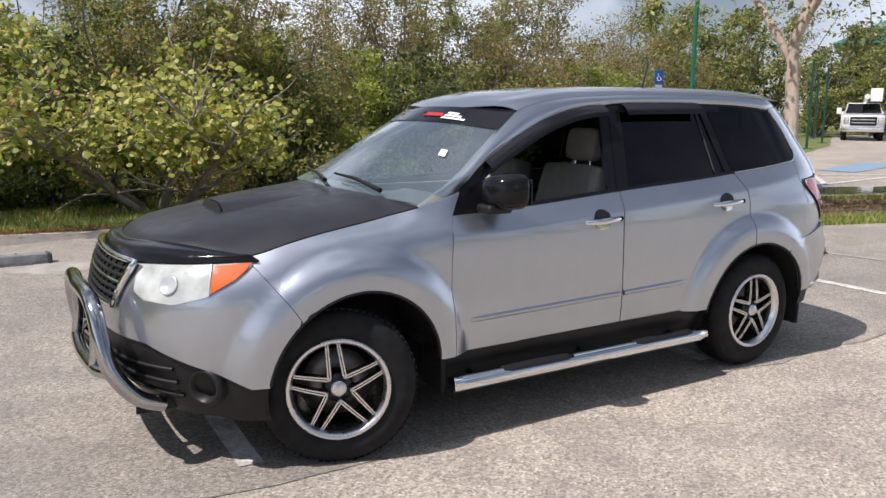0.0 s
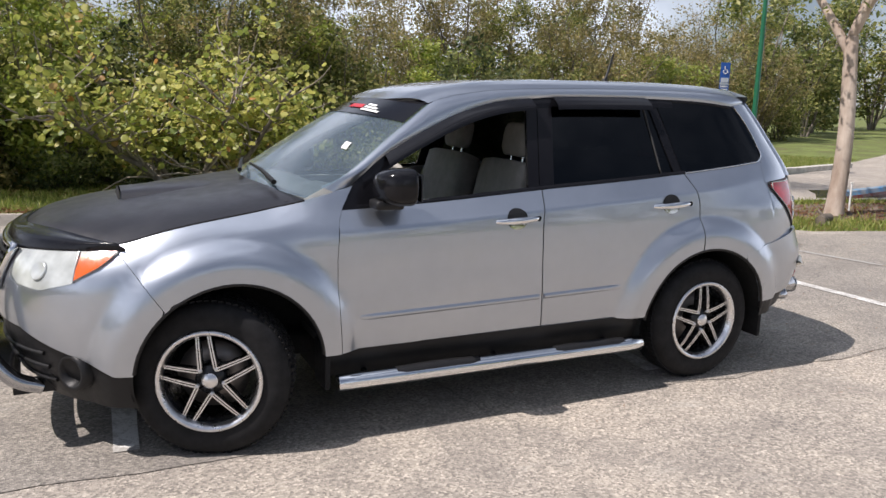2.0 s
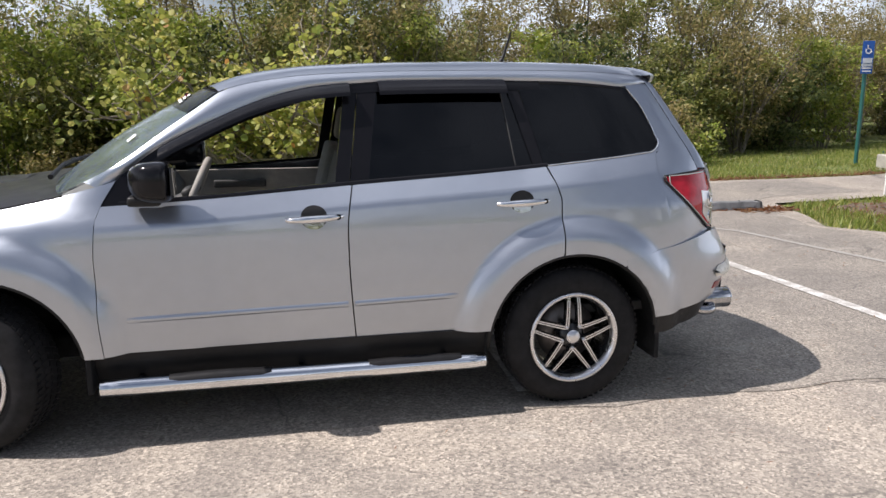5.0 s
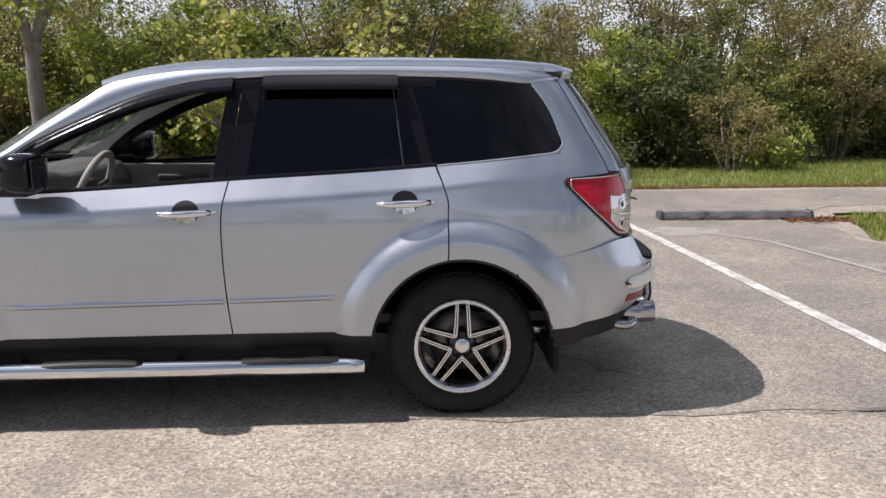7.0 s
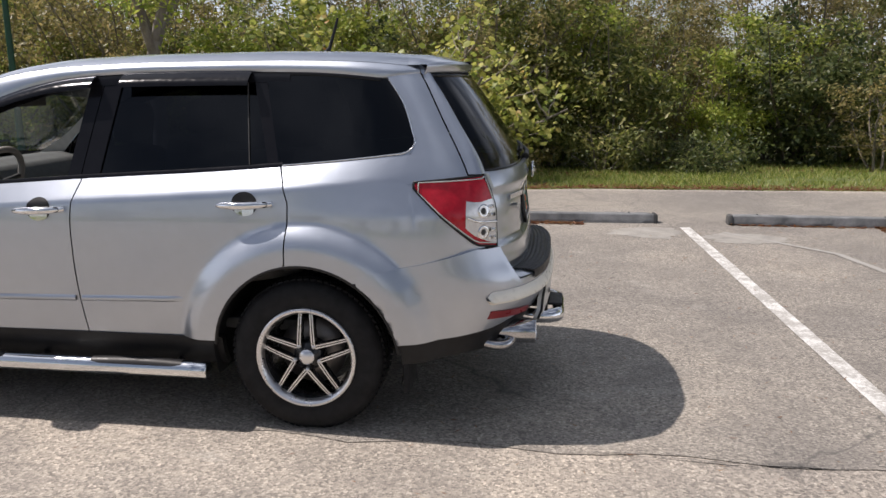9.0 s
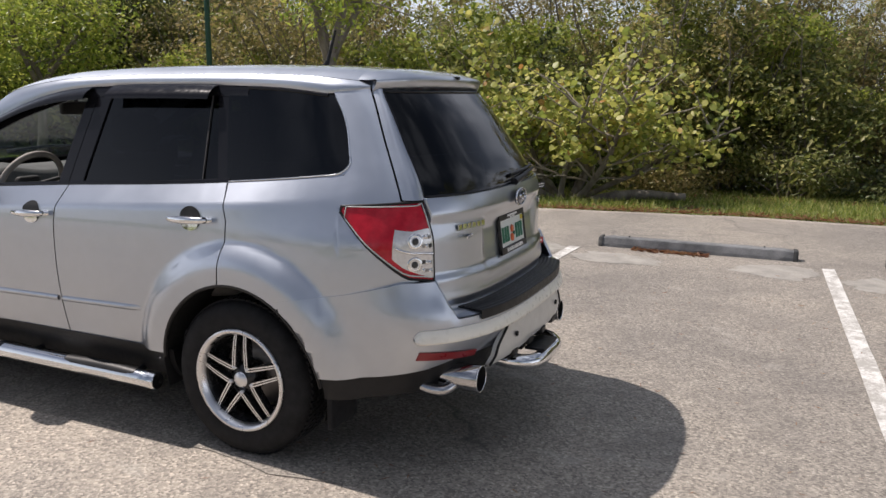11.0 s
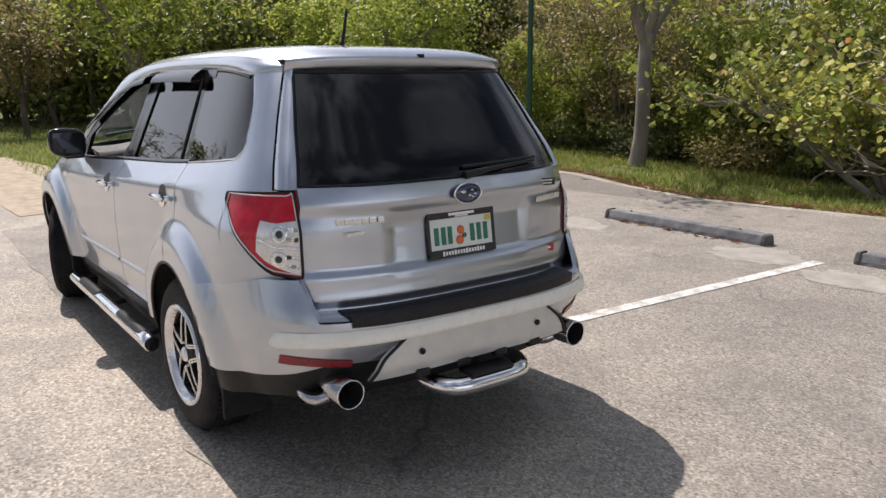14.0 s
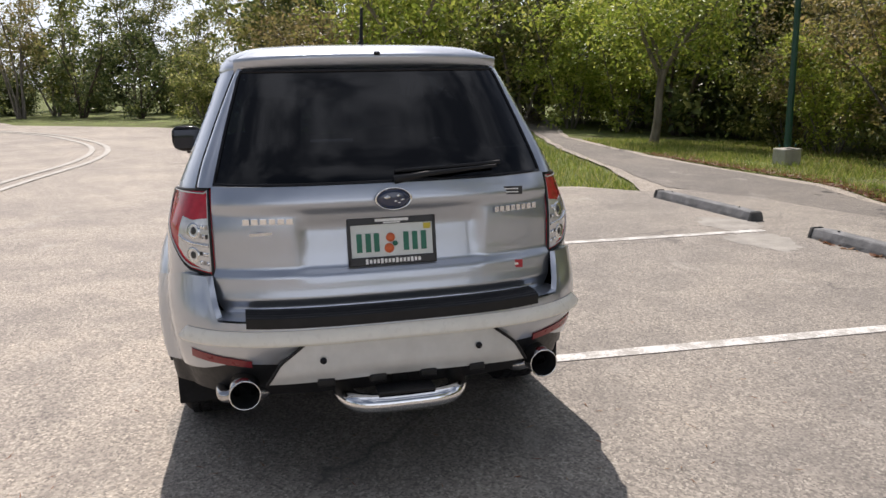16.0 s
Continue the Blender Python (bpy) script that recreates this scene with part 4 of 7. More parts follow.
def car():
    root = thing("suv", "silver compact SUV with black hood and chrome side steps", "car")

    for s in (-1, 1):
        # front fender
        side_panel("front_fender", line((0.36, -1.57), (0.645, -1.470), (0.87, -1.625), (0.95, -1.66)), line((0.3, -0.745), (0.55, -0.762), (0.80, -0.765), (0.95, -0.752), (1.03, -0.72), (1.10, -0.67)),
                   lambda x: arch_top(x, -AXLE), lambda x: hood_edge(x) + 0.001, 44, 18, s, PAINT, root)
        # doors
        d1 = side_panel("front_door", line((0.3, -0.745 + GAP), (0.55, -0.762 + GAP), (0.80, -0.765 + GAP), (0.95, -0.752 + GAP), (1.03, -0.72)), spline((0.38, 0.292), (0.55, 0.278), (0.75, 0.268), (0.95, 0.272), (1.07, 0.296)),
                        const(0.388), lambda x: belt(x), 36, 52, s, PAINT, root)
        d2 = side_panel("rear_door", spline((0.38, 0.292 + 2 * GAP), (0.55, 0.278 + 2 * GAP), (0.75, 0.268 + 2 * GAP), (0.95, 0.272 + 2 * GAP), (1.07, 0.296 + 2 * GAP)),
                        lambda z: arch_side(z, AXLE, -1) - 0.001 if z < 0.729 else line((0.729, 1.237), (0.78, 1.238), (0.98, 1.240), (1.06, 1.215), (1.12, 1.19))(z),
                        const(0.388), lambda x: belt(x), 36, 52, s, PAINT, root)
        # rear quarter, up to the belt, and the pillar behind the last window
        side_panel("rear_quarter", line((0.70, 1.243), (0.78, 1.244), (0.98, 1.246), (1.06, 1.221), (1.13, 1.196)), const(2.055),
                   lambda x: max(arch_top(x, AXLE), line((1.3, 0.58), (1.52, 0.66), (1.60, 0.708), (1.80, 0.742), (2.06, 0.80))(x)),
                   lambda x: belt(x) if x < 1.762 else line((1.762, 1.066), (2.06, 0.812))(x), 60, 34, s, PAINT, root)
        side_panel("rear_pillar", lambda z: glass_back(max(z, 1.17)) - 0.015 * (1 - step(1.172, 1.182, z)), gate_seam, const(1.064), lambda x: 1.524, 10, 26, s, PAINT, root, rim=0.0, out=0.0015)
        # pillar and roof rail in one sweep over the windows
        def rail(u, v, s=s):
            x0 = -0.715 + u * (1.755 + 0.715)
            zi = win_top(x0) if x0 < 1.6 else win_top(1.6) + (x0 - 1.6) * 0.12
            xo = x0 - 0.085 * (1 - step(-0.6, 0.05, x0))
            zo = shield_edge(xo) if xo < -0.25 else roof_side(xo)
            x, z = x0 + v * (xo - x0), zi + v * (zo - zi)
            w = half_width(z) * (1 if x < BACK else (1 - min(0.9995, (x - BACK) / (rear_end(z) - BACK)) ** 5) ** (1 / 3)) - inset(x, z)
            return (x, CY + s * (w + 0.012 * math.sin(math.pi * v) - 0.035 * (1 - step(0.0, 0.05, u))), z)
        part("roof_rail", grid(rail, 70, 5), PAINT, root)
        # belt and window frames
        def frame_strip(curve, x0, x1, width, n, out, s=s):
            def at(u, v):
                x = x0 + u * (x1 - x0)
                z = curve(x) - (width + (0.022 * (1 - step(-0.1, 0.3, x)) if width > 0.04 else 0.0)) * (1 - v)
                return on_side(x, z, s, out + 0.004 * math.sin(math.pi * v))
            return grid(at, n, 3, 0.012, inward)
        part("window_frame", frame_strip(win_top, -0.62, 1.20, 0.045, 50, -0.004), GLOSS_BLACK, d1)
        part("window_frame", frame_strip(lambda x: win_top(x) + 0.003, 1.20, 1.60, 0.016, 20, -0.001), GLOSS_BLACK, root)
        part("belt_seal", frame_strip(lambda x: belt(x) + 0.017, -0.66, 1.20, 0.020, 40, -0.002), GLOSS_BLACK, d1)

        def pillar(x0, x1, s=s, lean=0.06):
            def at(u, v):
                zb, zt = belt(x0) + 0.01, win_top(x0 + lean) - 0.02
                z = zb + v * (zt - zb)
                x = x0 + u * (x1 - x0) + lean * v
                return on_side(x, z, s, -0.006)
            return grid(at, 3, 12, 0.02, inward)
        part("centre_pillar", pillar(0.225, 0.285), GLOSS_BLACK, d1)
        part("centre_pillar", pillar(0.290, 0.372), GLOSS_BLACK, d2)
        part("window_divider", pillar(1.135, 1.190, lean=-0.10), GLOSS_BLACK, d2)
        part("window_bar", pillar(1.050, 1.0535, lean=-0.045), CABIN_DARK, d2, "thin window bar")

        # the sail at the foot of the front window, and the pillar inside the front window
        def sail(u, v, s=s):
            x = -0.735 + u * 0.20
            z0, z1 = belt(x), win_top(x)
            return on_side(x, z0 + v * (z1 - z0), s, -0.003)
        part("mirror_sail", grid(sail, 8, 4, 0.02, inward), GLOSS_BLACK, d1)

        # glass
        def pane(xa, xb, lo, hi, s=s, out=-0.014):
            def at(u, v):
                zm = 1.1 + v * 0.38
                x = xa(zm) + u * (xb(zm) - xa(zm))
                z = lo(x) + v * (hi(x) - lo(x))
                return on_side(x, z, s, out)
            return grid(at, 16, 10)
        low = lambda x: belt(x) + 0.004
        gl = part("window_pane", pane(spline((1.08, 0.335), (1.48, 0.395)), spline((1.08, 1.185), (1.5, 1.085)), low, lambda x: win_top(x) - 0.01), TINTED_GLASS, d2, "dark tinted glass")
        gl.visible_shadow = True
        part("quarter_window", pane(spline((1.08, 1.19), (1.5, 1.085)), glass_back, low, lambda x: win_top(x) - 0.003, out=-0.003), TINTED_GLASS, root, "dark tinted glass")

        def corner(u, v, s=s):
            z = 1.178 + 0.057 * u
            xr = 1.760 - 0.075 * (1 - math.sqrt(max(0.0, 1 - ((1.235 - z) / 0.058) ** 2)))
            return on_side(xr + v * (1.757 - xr), max(z, belt(xr + v * (1.757 - xr))), s, 0.0005)
        part("window_corner", grid(corner, 14, 4), PAINT, root)
        rim_line = [on_side(x, belt(x) + 0.005, s, 0.000) for x in np.linspace(1.20, 1.66, 12)]
        rim_line += [on_side(1.760 - 0.075 * (1 - math.cos(a)), 1.235 - 0.056 * math.sin(a), s, 0.001) for a in np.linspace(1.35, 0.0, 8)]
        rim_line += [on_side(glass_back(z), z, s, 0.000) for z in np.linspace(1.26, 1.475, 8)]
        part("window_edge", tube(rim_line, 0.0035, 6), CHROME, root, "thin bright window edge")

        # rain guards over the windows
        def guard(xa, xb, drop, s=s):
            def at(u, v):
                x = xa + u * (xb - xa)
                z = win_top(x) + 0.002 - v * drop
                return on_side(x, z, s, 0.010 + 0.040 * math.sin(v * math.pi * 0.62))
            return grid(at, 30, 5, 0.006, inward)
        part("rain_guard", guard(0.44, 1.03, 0.060), GLOSS_BLACK, d2, "smoked acrylic rain guard")
        part("rain_guard", guard(-0.50, 0.31, 0.055), GLOSS_BLACK, d1, "smoked acrylic rain guard")

        # rub line along the doors
        for d, xa, xb in ((d1, -0.665, 0.262), (d2, 0.292, 0.772)):
            def rub(u, v, xa=xa, xb=xb, s=s):
                x = xa + u * (xb - xa)
                taper = min(1.0, (x + 0.68) / 0.10, (0.785 - x) / 0.10)
                z = line((-0.7, 0.532), (0.28, 0.548), (0.8, 0.560))(x) + (v - 0.5) * 0.030
                return on_side(x, z, s, -0.002 + 0.011 * max(0.05, taper) * (math.sin(math.pi * v) ** 0.6 if 0 < v < 1 else 0))
            part("side_moulding", grid(rub, 24, 6), PAINT, d)

        # door handles over their bowls: flat black discs for the shaded hollows
        for d, xa, z in ((d1, 0.010, 0.930), (d2, 0.940, 0.968)):
            bowl = lambda u, v, xa=xa, z=z, s=s: on_side(xa + 0.115 + 0.058 * (2 * v - 1), z + 0.008 + 0.050 * (2 * u - 1) * math.sqrt(max(0, 1 - (2 * v - 1) ** 2)), s, 0.0015)
            part("handle_bowl", grid(bowl, 10, 20), BLACK_PLASTIC, d)
            # chrome patch painting the white reflection low in the bowl
            part("bowl_floor", grid(lambda u, v, bowl=bowl, s=s: tuple(Vector(bowl(0.30 * u, 0.14 + 0.72 * v)) + Vector((0, s * 0.001, 0))), 6, 14), CHROME, d)
            pts = [on_side(xa + 0.235 * k / 16, z + 0.010 * k / 16, s, 0.004 + 0.028 * math.sin(math.pi * k / 16) ** 0.5) for k in range(17)]
            bm = tube(pts, [0.011 + 0.006 * math.sin(math.pi * k / 16) for k in range(17)], 10)
            part("door_handle", bm, CHROME, d, "chrome pull handle")
            part("lock_cap", lathe([(0.0, 0.006), (0.012, 0.004), (0.013, -0.004)], 16), GLOSS_BLACK, d).location = on_side(xa + 0.215, z + 0.011, s, 0.028)

        # sill and side step
        def sill(u, v, s=s):
            x = -0.80 + u * 1.72
            z = 0.255 + v * 0.135
            return (x, CY + s * (0.768 - 0.05 * (1 - v) + 0.012 * math.sin(v * math.pi)), z)
        part("sill", grid(sill, 20, 6, 0.04, inward), BLACK_PLASTIC, root)
        y = CY + s * 0.822
        stepbar = part("side_step", tube([(-0.775, y, 0.258), (-0.772, y, 0.258)] + [(-0.77 + 1.64 * k / 20, y, 0.258) for k in range(21)] + [(0.873, y, 0.258)], [0.030, 0.037] + [0.038] * 21 + [0.034], 20), CHROME, root, "polished chrome tube step")
        for xa in (-0.50, 0.34):
            pad = grid(lambda u, v, xa=xa: (xa + u * 0.42, y + 0.034 * math.sin((v - 0.5) * 2.4), 0.258 + 0.006 + 0.034 * math.cos((v - 0.5) * 2.4) + 0.006 * math.sin(math.pi * u)), 14, 8, 0.008, lambda co: (0, 0, -1))
            part("step_pad", pad, BLACK_PLASTIC, stepbar, "ribbed black rubber pad")
        for xa in (-0.62, 0.05, 0.70):
            part("step_bracket", tube([(xa, y, 0.25), (xa, CY + s * 0.70, 0.27)], 0.014, 8), BLACK_PLASTIC, stepbar)

        # mudguards behind the wheels and the dark wheel housings
        for cx, cz, ra in ARCHES.values():
            def house(u, v, cx=cx, cz=cz, r=ra + 0.012, s=s):
                a = math.radians(-14 + 208 * u)
                x, z = cx + r * math.cos(a), cz + r * math.sin(a)
                return (x, CY + s * (0.40 + v * (side_w(x, max(0.3, z)) - 0.41)), z)
            hs = part("wheel_housing", grid(house, 30, 3), UNDERSIDE, root)
            part("housing_wall", grid(lambda u, v, cx=cx, s=s: (cx + 0.44 * v * math.cos(u * math.tau), CY + s * 0.43, max(0.30, HUB_Z + 0.46 * v * math.sin(u * math.tau))), 32, 3), UNDERSIDE, hs)
            lip = [on_side(cx + (ra - 0.002) * math.cos(math.radians(a)), cz + (ra - 0.002) * math.sin(math.radians(a)), s, -0.006) for a in range(6, 175, 6)]
            part("arch_lip", tube(lip, 0.009, 6), BLACK_PLASTIC, root)
        part("mud_flap", block((0.025, 0.19, 0.26), (1.735, CY + s * 0.715, 0.325), 0.008), RUBBER, root, smooth=False)
        part("mud_flap", block((0.025, 0.17, 0.20), (-0.815, CY + s * 0.735, 0.33), 0.008), RUBBER, root, smooth=False)

        # door mirror
        mm = grid(lambda u, v, s=s: mirror_point(u, v, s), 24, 14)
        mir = part("door_mirror", mm, GLOSS_BLACK, root, "gloss black door mirror housing")
        part("mirror_arm", block((0.13, 0.11, 0.042), (-0.545, CY + s * 0.800, 1.035), 0.018), BLACK_PLASTIC, mir)
        # near glass coloured dark, far one bright, for what each reflects
        part("mirror_glass", block((0.006, 0.155, 0.116), (-0.429, CY + s * 0.842, 1.112), 0.002), MIRROR_DARK if s < 0 else CHROME, mir)

    # front and rear bumpers
    def bumper_top(a):
        x = wrap_rear(a, 0.70)[0]
        side = line((1.55, 0.70), (1.60, 0.712), (1.80, 0.742), (2.05, 0.797))(x)
        return side + (0.655 - side) * step(0.478, 0.452, abs(a))

    def rear_bumper(u, v):
        a = (2 * u - 1) * 0.965
        lo = line((0.0, 0.50), (0.40, 0.50), (0.55, 0.46), (0.75, 0.43), (1.0, 0.40))(abs(a))
        hi = bumper_top(a)
        p = wrap_rear(a, lo + v * (hi - lo))
        x, z = p[0], p[2]
        if math.hypot(x - AXLE, z - HUB_Z) < ARCH and x < AXLE + 0.41:
            x = arch_side(z, AXLE, 1)
            return (x, p[1], z)
        return p

    bump = part("rear_bumper", grid(rear_bumper, 96, 16, 0.02, inward), PAINT, root)

    def valance(u, v):
        a = (2 * u - 1) * 0.955
        hi = line((0.0, 0.50), (0.40, 0.50), (0.55, 0.46), (0.75, 0.43), (1.0, 0.40))(abs(a)) - 0.002
        lo = line((0.0, 0.36), (0.6, 0.35), (0.8, 0.33), (1.0, 0.31))(abs(a))
        z = lo + v * (hi - lo)
        p = wrap_rear(a, z, out=-0.012)
        x = max(p[0], arch_side(z, AXLE, 1) + 0.005)
        return (x, p[1], z)

    part("lower_valance", grid(valance, 60, 6), BLACK_PLASTIC, bump)

    def strip(u, v):
        a = (2 * u - 1) * 0.637
        end = min(1.0, (1 - abs(2 * u - 1)) / 0.03)
        z = 0.590 + 0.012 * (1 - abs(a)) + (v - 0.5) * 0.058 * max(0.25, end)
        return wrap_rear(a, z, out=0.024 * (1 - v) ** 0.6 * min(1, v * 8) + 0.002)

    part("bumper_strip", grid(strip, 80, 6), WHITE_STRIP, bump, "off-white bumper protection strip")

    def ledge(u, v):
        y = CY + (2 * u - 1) * 0.62
        xa, xb = rear_x(y, 0.70) - 0.03, rear_x(y, 0.655, bumper_end) + 0.004
        return (xa + v * (xb - xa), y, 0.663 + 0.010 * math.sin(math.pi * v))

    part("bumper_ledge", grid(ledge, 40, 5), PAINT, bump)

    def pad(u, v):
        y = CY + (2 * u - 1) * 0.525
        xb = rear_x(y, 0.655, bumper_end) + 0.006
        xa = rear_x(y, 0.70) - 0.005
        if v < 0.7:
            t = v / 0.7
            return (xa + t * (xb - xa), y, 0.674 + 0.004 * math.sin(40 * t) + 0.006 * math.sin(math.pi * t))
        t = (v - 0.7) / 0.3
        return (xb + 0.003, y, 0.674 - 0.030 * t)

    part("bumper_pad", grid(pad, 60, 30, 0.006, lambda co: (0, 0, -1)), BLACK_PLASTIC, bump, "ribbed black scuff pad")

    def skid(u, v):
        y = CY + (2 * u - 1) * line((0, 0.47), (0.55, 0.42), (1, 0.335))(v)
        z = 0.435 + v * 0.145 + 0.012 * math.cos(math.pi * (2 * u - 1) * 0.5)
        return (rear_x(y, 0.55, bumper_end) + 0.012 + 0.012 * (1 - v) - 0.05 * max(0, 0.25 - v), y, z)

    sk = part("skid_panel", grid(skid, 40, 8, 0.02, lambda co: (-1, 0, 0)), SILVER_PLASTIC, bump, "pale silver lower panel")
    edge = [skid(0, k / 8) for k in range(9)] + [skid(k / 30, 1) for k in range(1, 31)] + [skid(1, 1 - k / 8) for k in range(1, 9)]
    part("skid_seal", tube([(x + 0.002, y, z) for x, y, z in edge], 0.006, 6), BLACK_PLASTIC, sk)
    for y in (-0.27, -0.09, 0.09, 0.27):
        part("skid_notch", block((0.03, 0.06, 0.030), (rear_x(CY + y, 0.55, bumper_end) + 0.004, CY + y, 0.438), 0.008), BLACK_PLASTIC, sk)
    for s in (-1, 1):
        part("parking_sensor", lathe([(0.0, 0.004), (0.011, 0.003), (0.012, -0.003)], 16), GLOSS_BLACK, sk).matrix_basis = pose(rear_x(CY + s * 0.277, 0.55, bumper_end) + 0.024, CY + s * 0.277, 0.520, 0, 0, -90)
        def refl(u, v, s=s):
            y = CY + s * (0.515 + 0.205 * u)
            z = 0.500 + (v - 0.5) * 0.034 * (0.75 + 0.25 * u) + 0.020 * u
            return (rear_x(y, z, bumper_end) + 0.006, y, z)
        part("reflector", grid(refl, 14, 4, 0.012, lambda co: (-1, 0, 0)), DEEP_RED, bump, "long red reflector")

    # tailgate: the lower skin, the frame round the glass, the glass
    def gate_half(z):
        return line((0.655, 0.560), (0.665, 0.588), (0.69, 0.610), (0.74, 0.624), (0.82, 0.626), (1.10, 0.612))(z)

    def recess(y, z):
        d = abs(y - CY)
        lo, hi = 0.795, 1.005
        side = min(1.0, max(0.0, (0.345 - d) / 0.045))
        return 0.026 * side * step(hi + 0.025, hi - 0.06, z) * min(1.0, max(0.0, (z - 0.765) / 0.19))

    def gate_low(u, v):
        z = 0.657 + v * (1.103 - 0.657)
        y = CY + (2 * u - 1) * gate_half(z)
        crease = 0.030 * (1 - step(0.785, 0.825, z))
        return (rear_x(y, z) - recess(y, z) + crease * 0.5 + 0.018 * step(1.0, 1.05, z), y, z)

    gate = part("tailgate", grid(gate_low, 110, 60, 0.02, lambda co: (-1, 0, 0)), PAINT, root)

    def glass_half(z):
        return line((1.10, 0.604), (1.30, 0.548), (1.48, 0.492), (1.50, 0.480))(z)

    for s in (-1, 1):
        def jamb(u, v, s=s):
            z = 1.098 + v * (1.546 - 1.098)
            ya = glass_half(z)
            xb = gate_seam(z) + 0.006
            xa = rear_x(CY + ya, z)
            w = side_w(xb, z)
            t = u * math.pi / 2
            x = xb + (xa - xb) * math.cos(t) ** 0.75
            yy = ya + (w - ya) * math.sin(t) ** 0.9
            return (x, CY + s * yy, z)
        part("tailgate_pillar", grid(jamb, 12, 24), PAINT, gate)

    def spoiler(u, v):
        q = abs(2 * u - 1)
        t = v
        y = CY + (2 * u - 1) * (roof_w(1.70) - 0.002 + 0.004 * min(1.0, t / 0.6))
        x0, x1 = 1.70, rear_x(y, 1.50) + 0.012
        if t < 0.6:
            k = t / 0.6
            x = x0 + k * (x1 - x0)
            return (x, y, roof_z(1.70, y) + (1.550 - 0.012 * q**3 - roof_z(1.70, y)) * k**1.8 + 0.001)
        k = (t - 0.6) / 0.4
        return (x1 - 0.03 * k * k, y, 1.550 - 0.012 * q**3 - 0.055 * k)

    part("roof_spoiler", grid(spoiler, 50, 16), PAINT, gate)

    def rear_glass(u, v):
        z = 1.106 + v * (1.492 - 1.106)
        y = CY + (2 * u - 1) * glass_half(z)
        return (rear_x(y, z) - 0.003, y, z)

    part("rear_window", grid(rear_glass, 40, 20), TINTED_GLASS, gate, "dark tinted rear window")
    border = [rear_glass(k / 20, 0) for k in range(21)] + [rear_glass(1, k / 14) for k in range(1, 15)] + [rear_glass(1 - k / 20, 1) for k in range(1, 21)] + [rear_glass(0, 1 - k / 14) for k in range(1, 14)]
    part("window_seal", tube(border, 0.007, 6, closed=True), GLOSS_BLACK, gate)

    # roof and windscreen
    def roof(u, v):
        x = -0.358 + u * (1.75 + 0.358)
        q = 2 * v - 1
        x2 = x + 0.106 * q * q * (1 - step(0, 0.25, u))
        y = CY + q * (roof_w(x2) + 0.002)
        return (x2, y, roof_z(x2, y))

    part("roof", grid(roof, 60, 40), PAINT, root)

    def screen(u, v, off=0.0):
        q = 2 * u - 1
        bow = math.sin(math.pi * v) * 0.018 * (1 - q * q)
        xm, zm = -1.005 + v * 0.647, 1.078 + v * 0.397
        xe = -0.885 + v * 0.635
        ze = shield_edge(xe)
        return (xm + (xe - xm) * q * q - bow + off, CY + q * (half_at(xe, ze) + 0.001), zm + (ze - zm) * q * q + bow - off)

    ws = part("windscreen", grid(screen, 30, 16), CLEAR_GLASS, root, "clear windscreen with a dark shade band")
    ws.visible_shadow = False
    part("shade_band", grid(lambda u, v: screen(0.01 + 0.98 * u, 0.80 + 0.21 * v, -0.003), 30, 4), GLOSS_BLACK, ws, "black windscreen banner strip")

    # hood
    hood_mid = spline((-2.03, 0.880), (-1.95, 0.925), (-1.80, 0.972), (-1.55, 1.012), (-1.06, 1.078), (-0.95, 1.09))

    def hood(u, v):
        q = 2 * v - 1
        x = (-2.015 + 0.34 * abs(q) ** 3.2) * (1 - u) + u * (-1.005 + 0.125 * q * q)
        w = max(0.3, side_w(x, hood_edge(x) - 0.001) + 0.002)
        y = CY + q * w
        ze, zm = hood_edge(x) + 0.004, hood_mid(x)
        z = zm - (zm - ze) * (0.35 * q**2 + 0.65 * q**4)
        if u < 0.12:
            z -= 0.034 * (1 - u / 0.12) ** 2 * (1 - abs(q) ** 6)
        return (x, y, z)

    hd = part("hood", grid(hood, 40, 40, 0.02, lambda co: (0, 0, -1)), HOOD_BLACK, root, "satin black wrapped hood")

    # stone guard: it bridges the hood's front lip and the tops of lamps and grille
    lip_y = [hood(0.0, k / 60)[1] for k in range(61)]

    def shield(u, v):
        a = (2 * u - 1) * 0.725
        lx, ly, lz = wrap_front(a, line((0, 0.862), (0.28, 0.856), (0.45, 0.866), (0.60, 0.875), (0.725, 0.884))(abs(a)), 0.012)
        k = float(np.interp(ly, lip_y, [i / 60 for i in range(61)]))
        hx, hy, hz = hood(0.05, k)
        swell = math.sin(math.pi * min(1, v * 1.1)) * 0.014
        return (lx + v * (hx - lx) - swell, ly + v * (hy - ly), lz + v * (hz + 0.006 - lz) + swell)

    part("hood_deflector", grid(shield, 80, 10, 0.010, lambda co: (0.3, 0, -1)), GLOSS_BLACK, hd, "glossy dark stone guard")

    def scoop(u, v):
        x, q = -1.575 + u * 0.40, 2 * v - 1
        y = CY + q * (0.165 + 0.02 * u)
        lift = 0.032 * (1 - u) ** 0.8 * (1 - abs(q) ** 5)
        return (x, y, hood_mid(x) + 0.004 - 0.012 * abs(q)**2 + lift)

    part("hood_scoop", grid(scoop, 16, 24), HOOD_BLACK, hd)
    part("scoop_mouth", grid(lambda u, v: (-1.592 + 0.010 * u, CY + (2 * v - 1) * 0.160, hood_mid(-1.575) - 0.012 + 0.048 * u * (1 - abs(2 * v - 1) ** 6)), 4, 20), UNDERSIDE, hd)
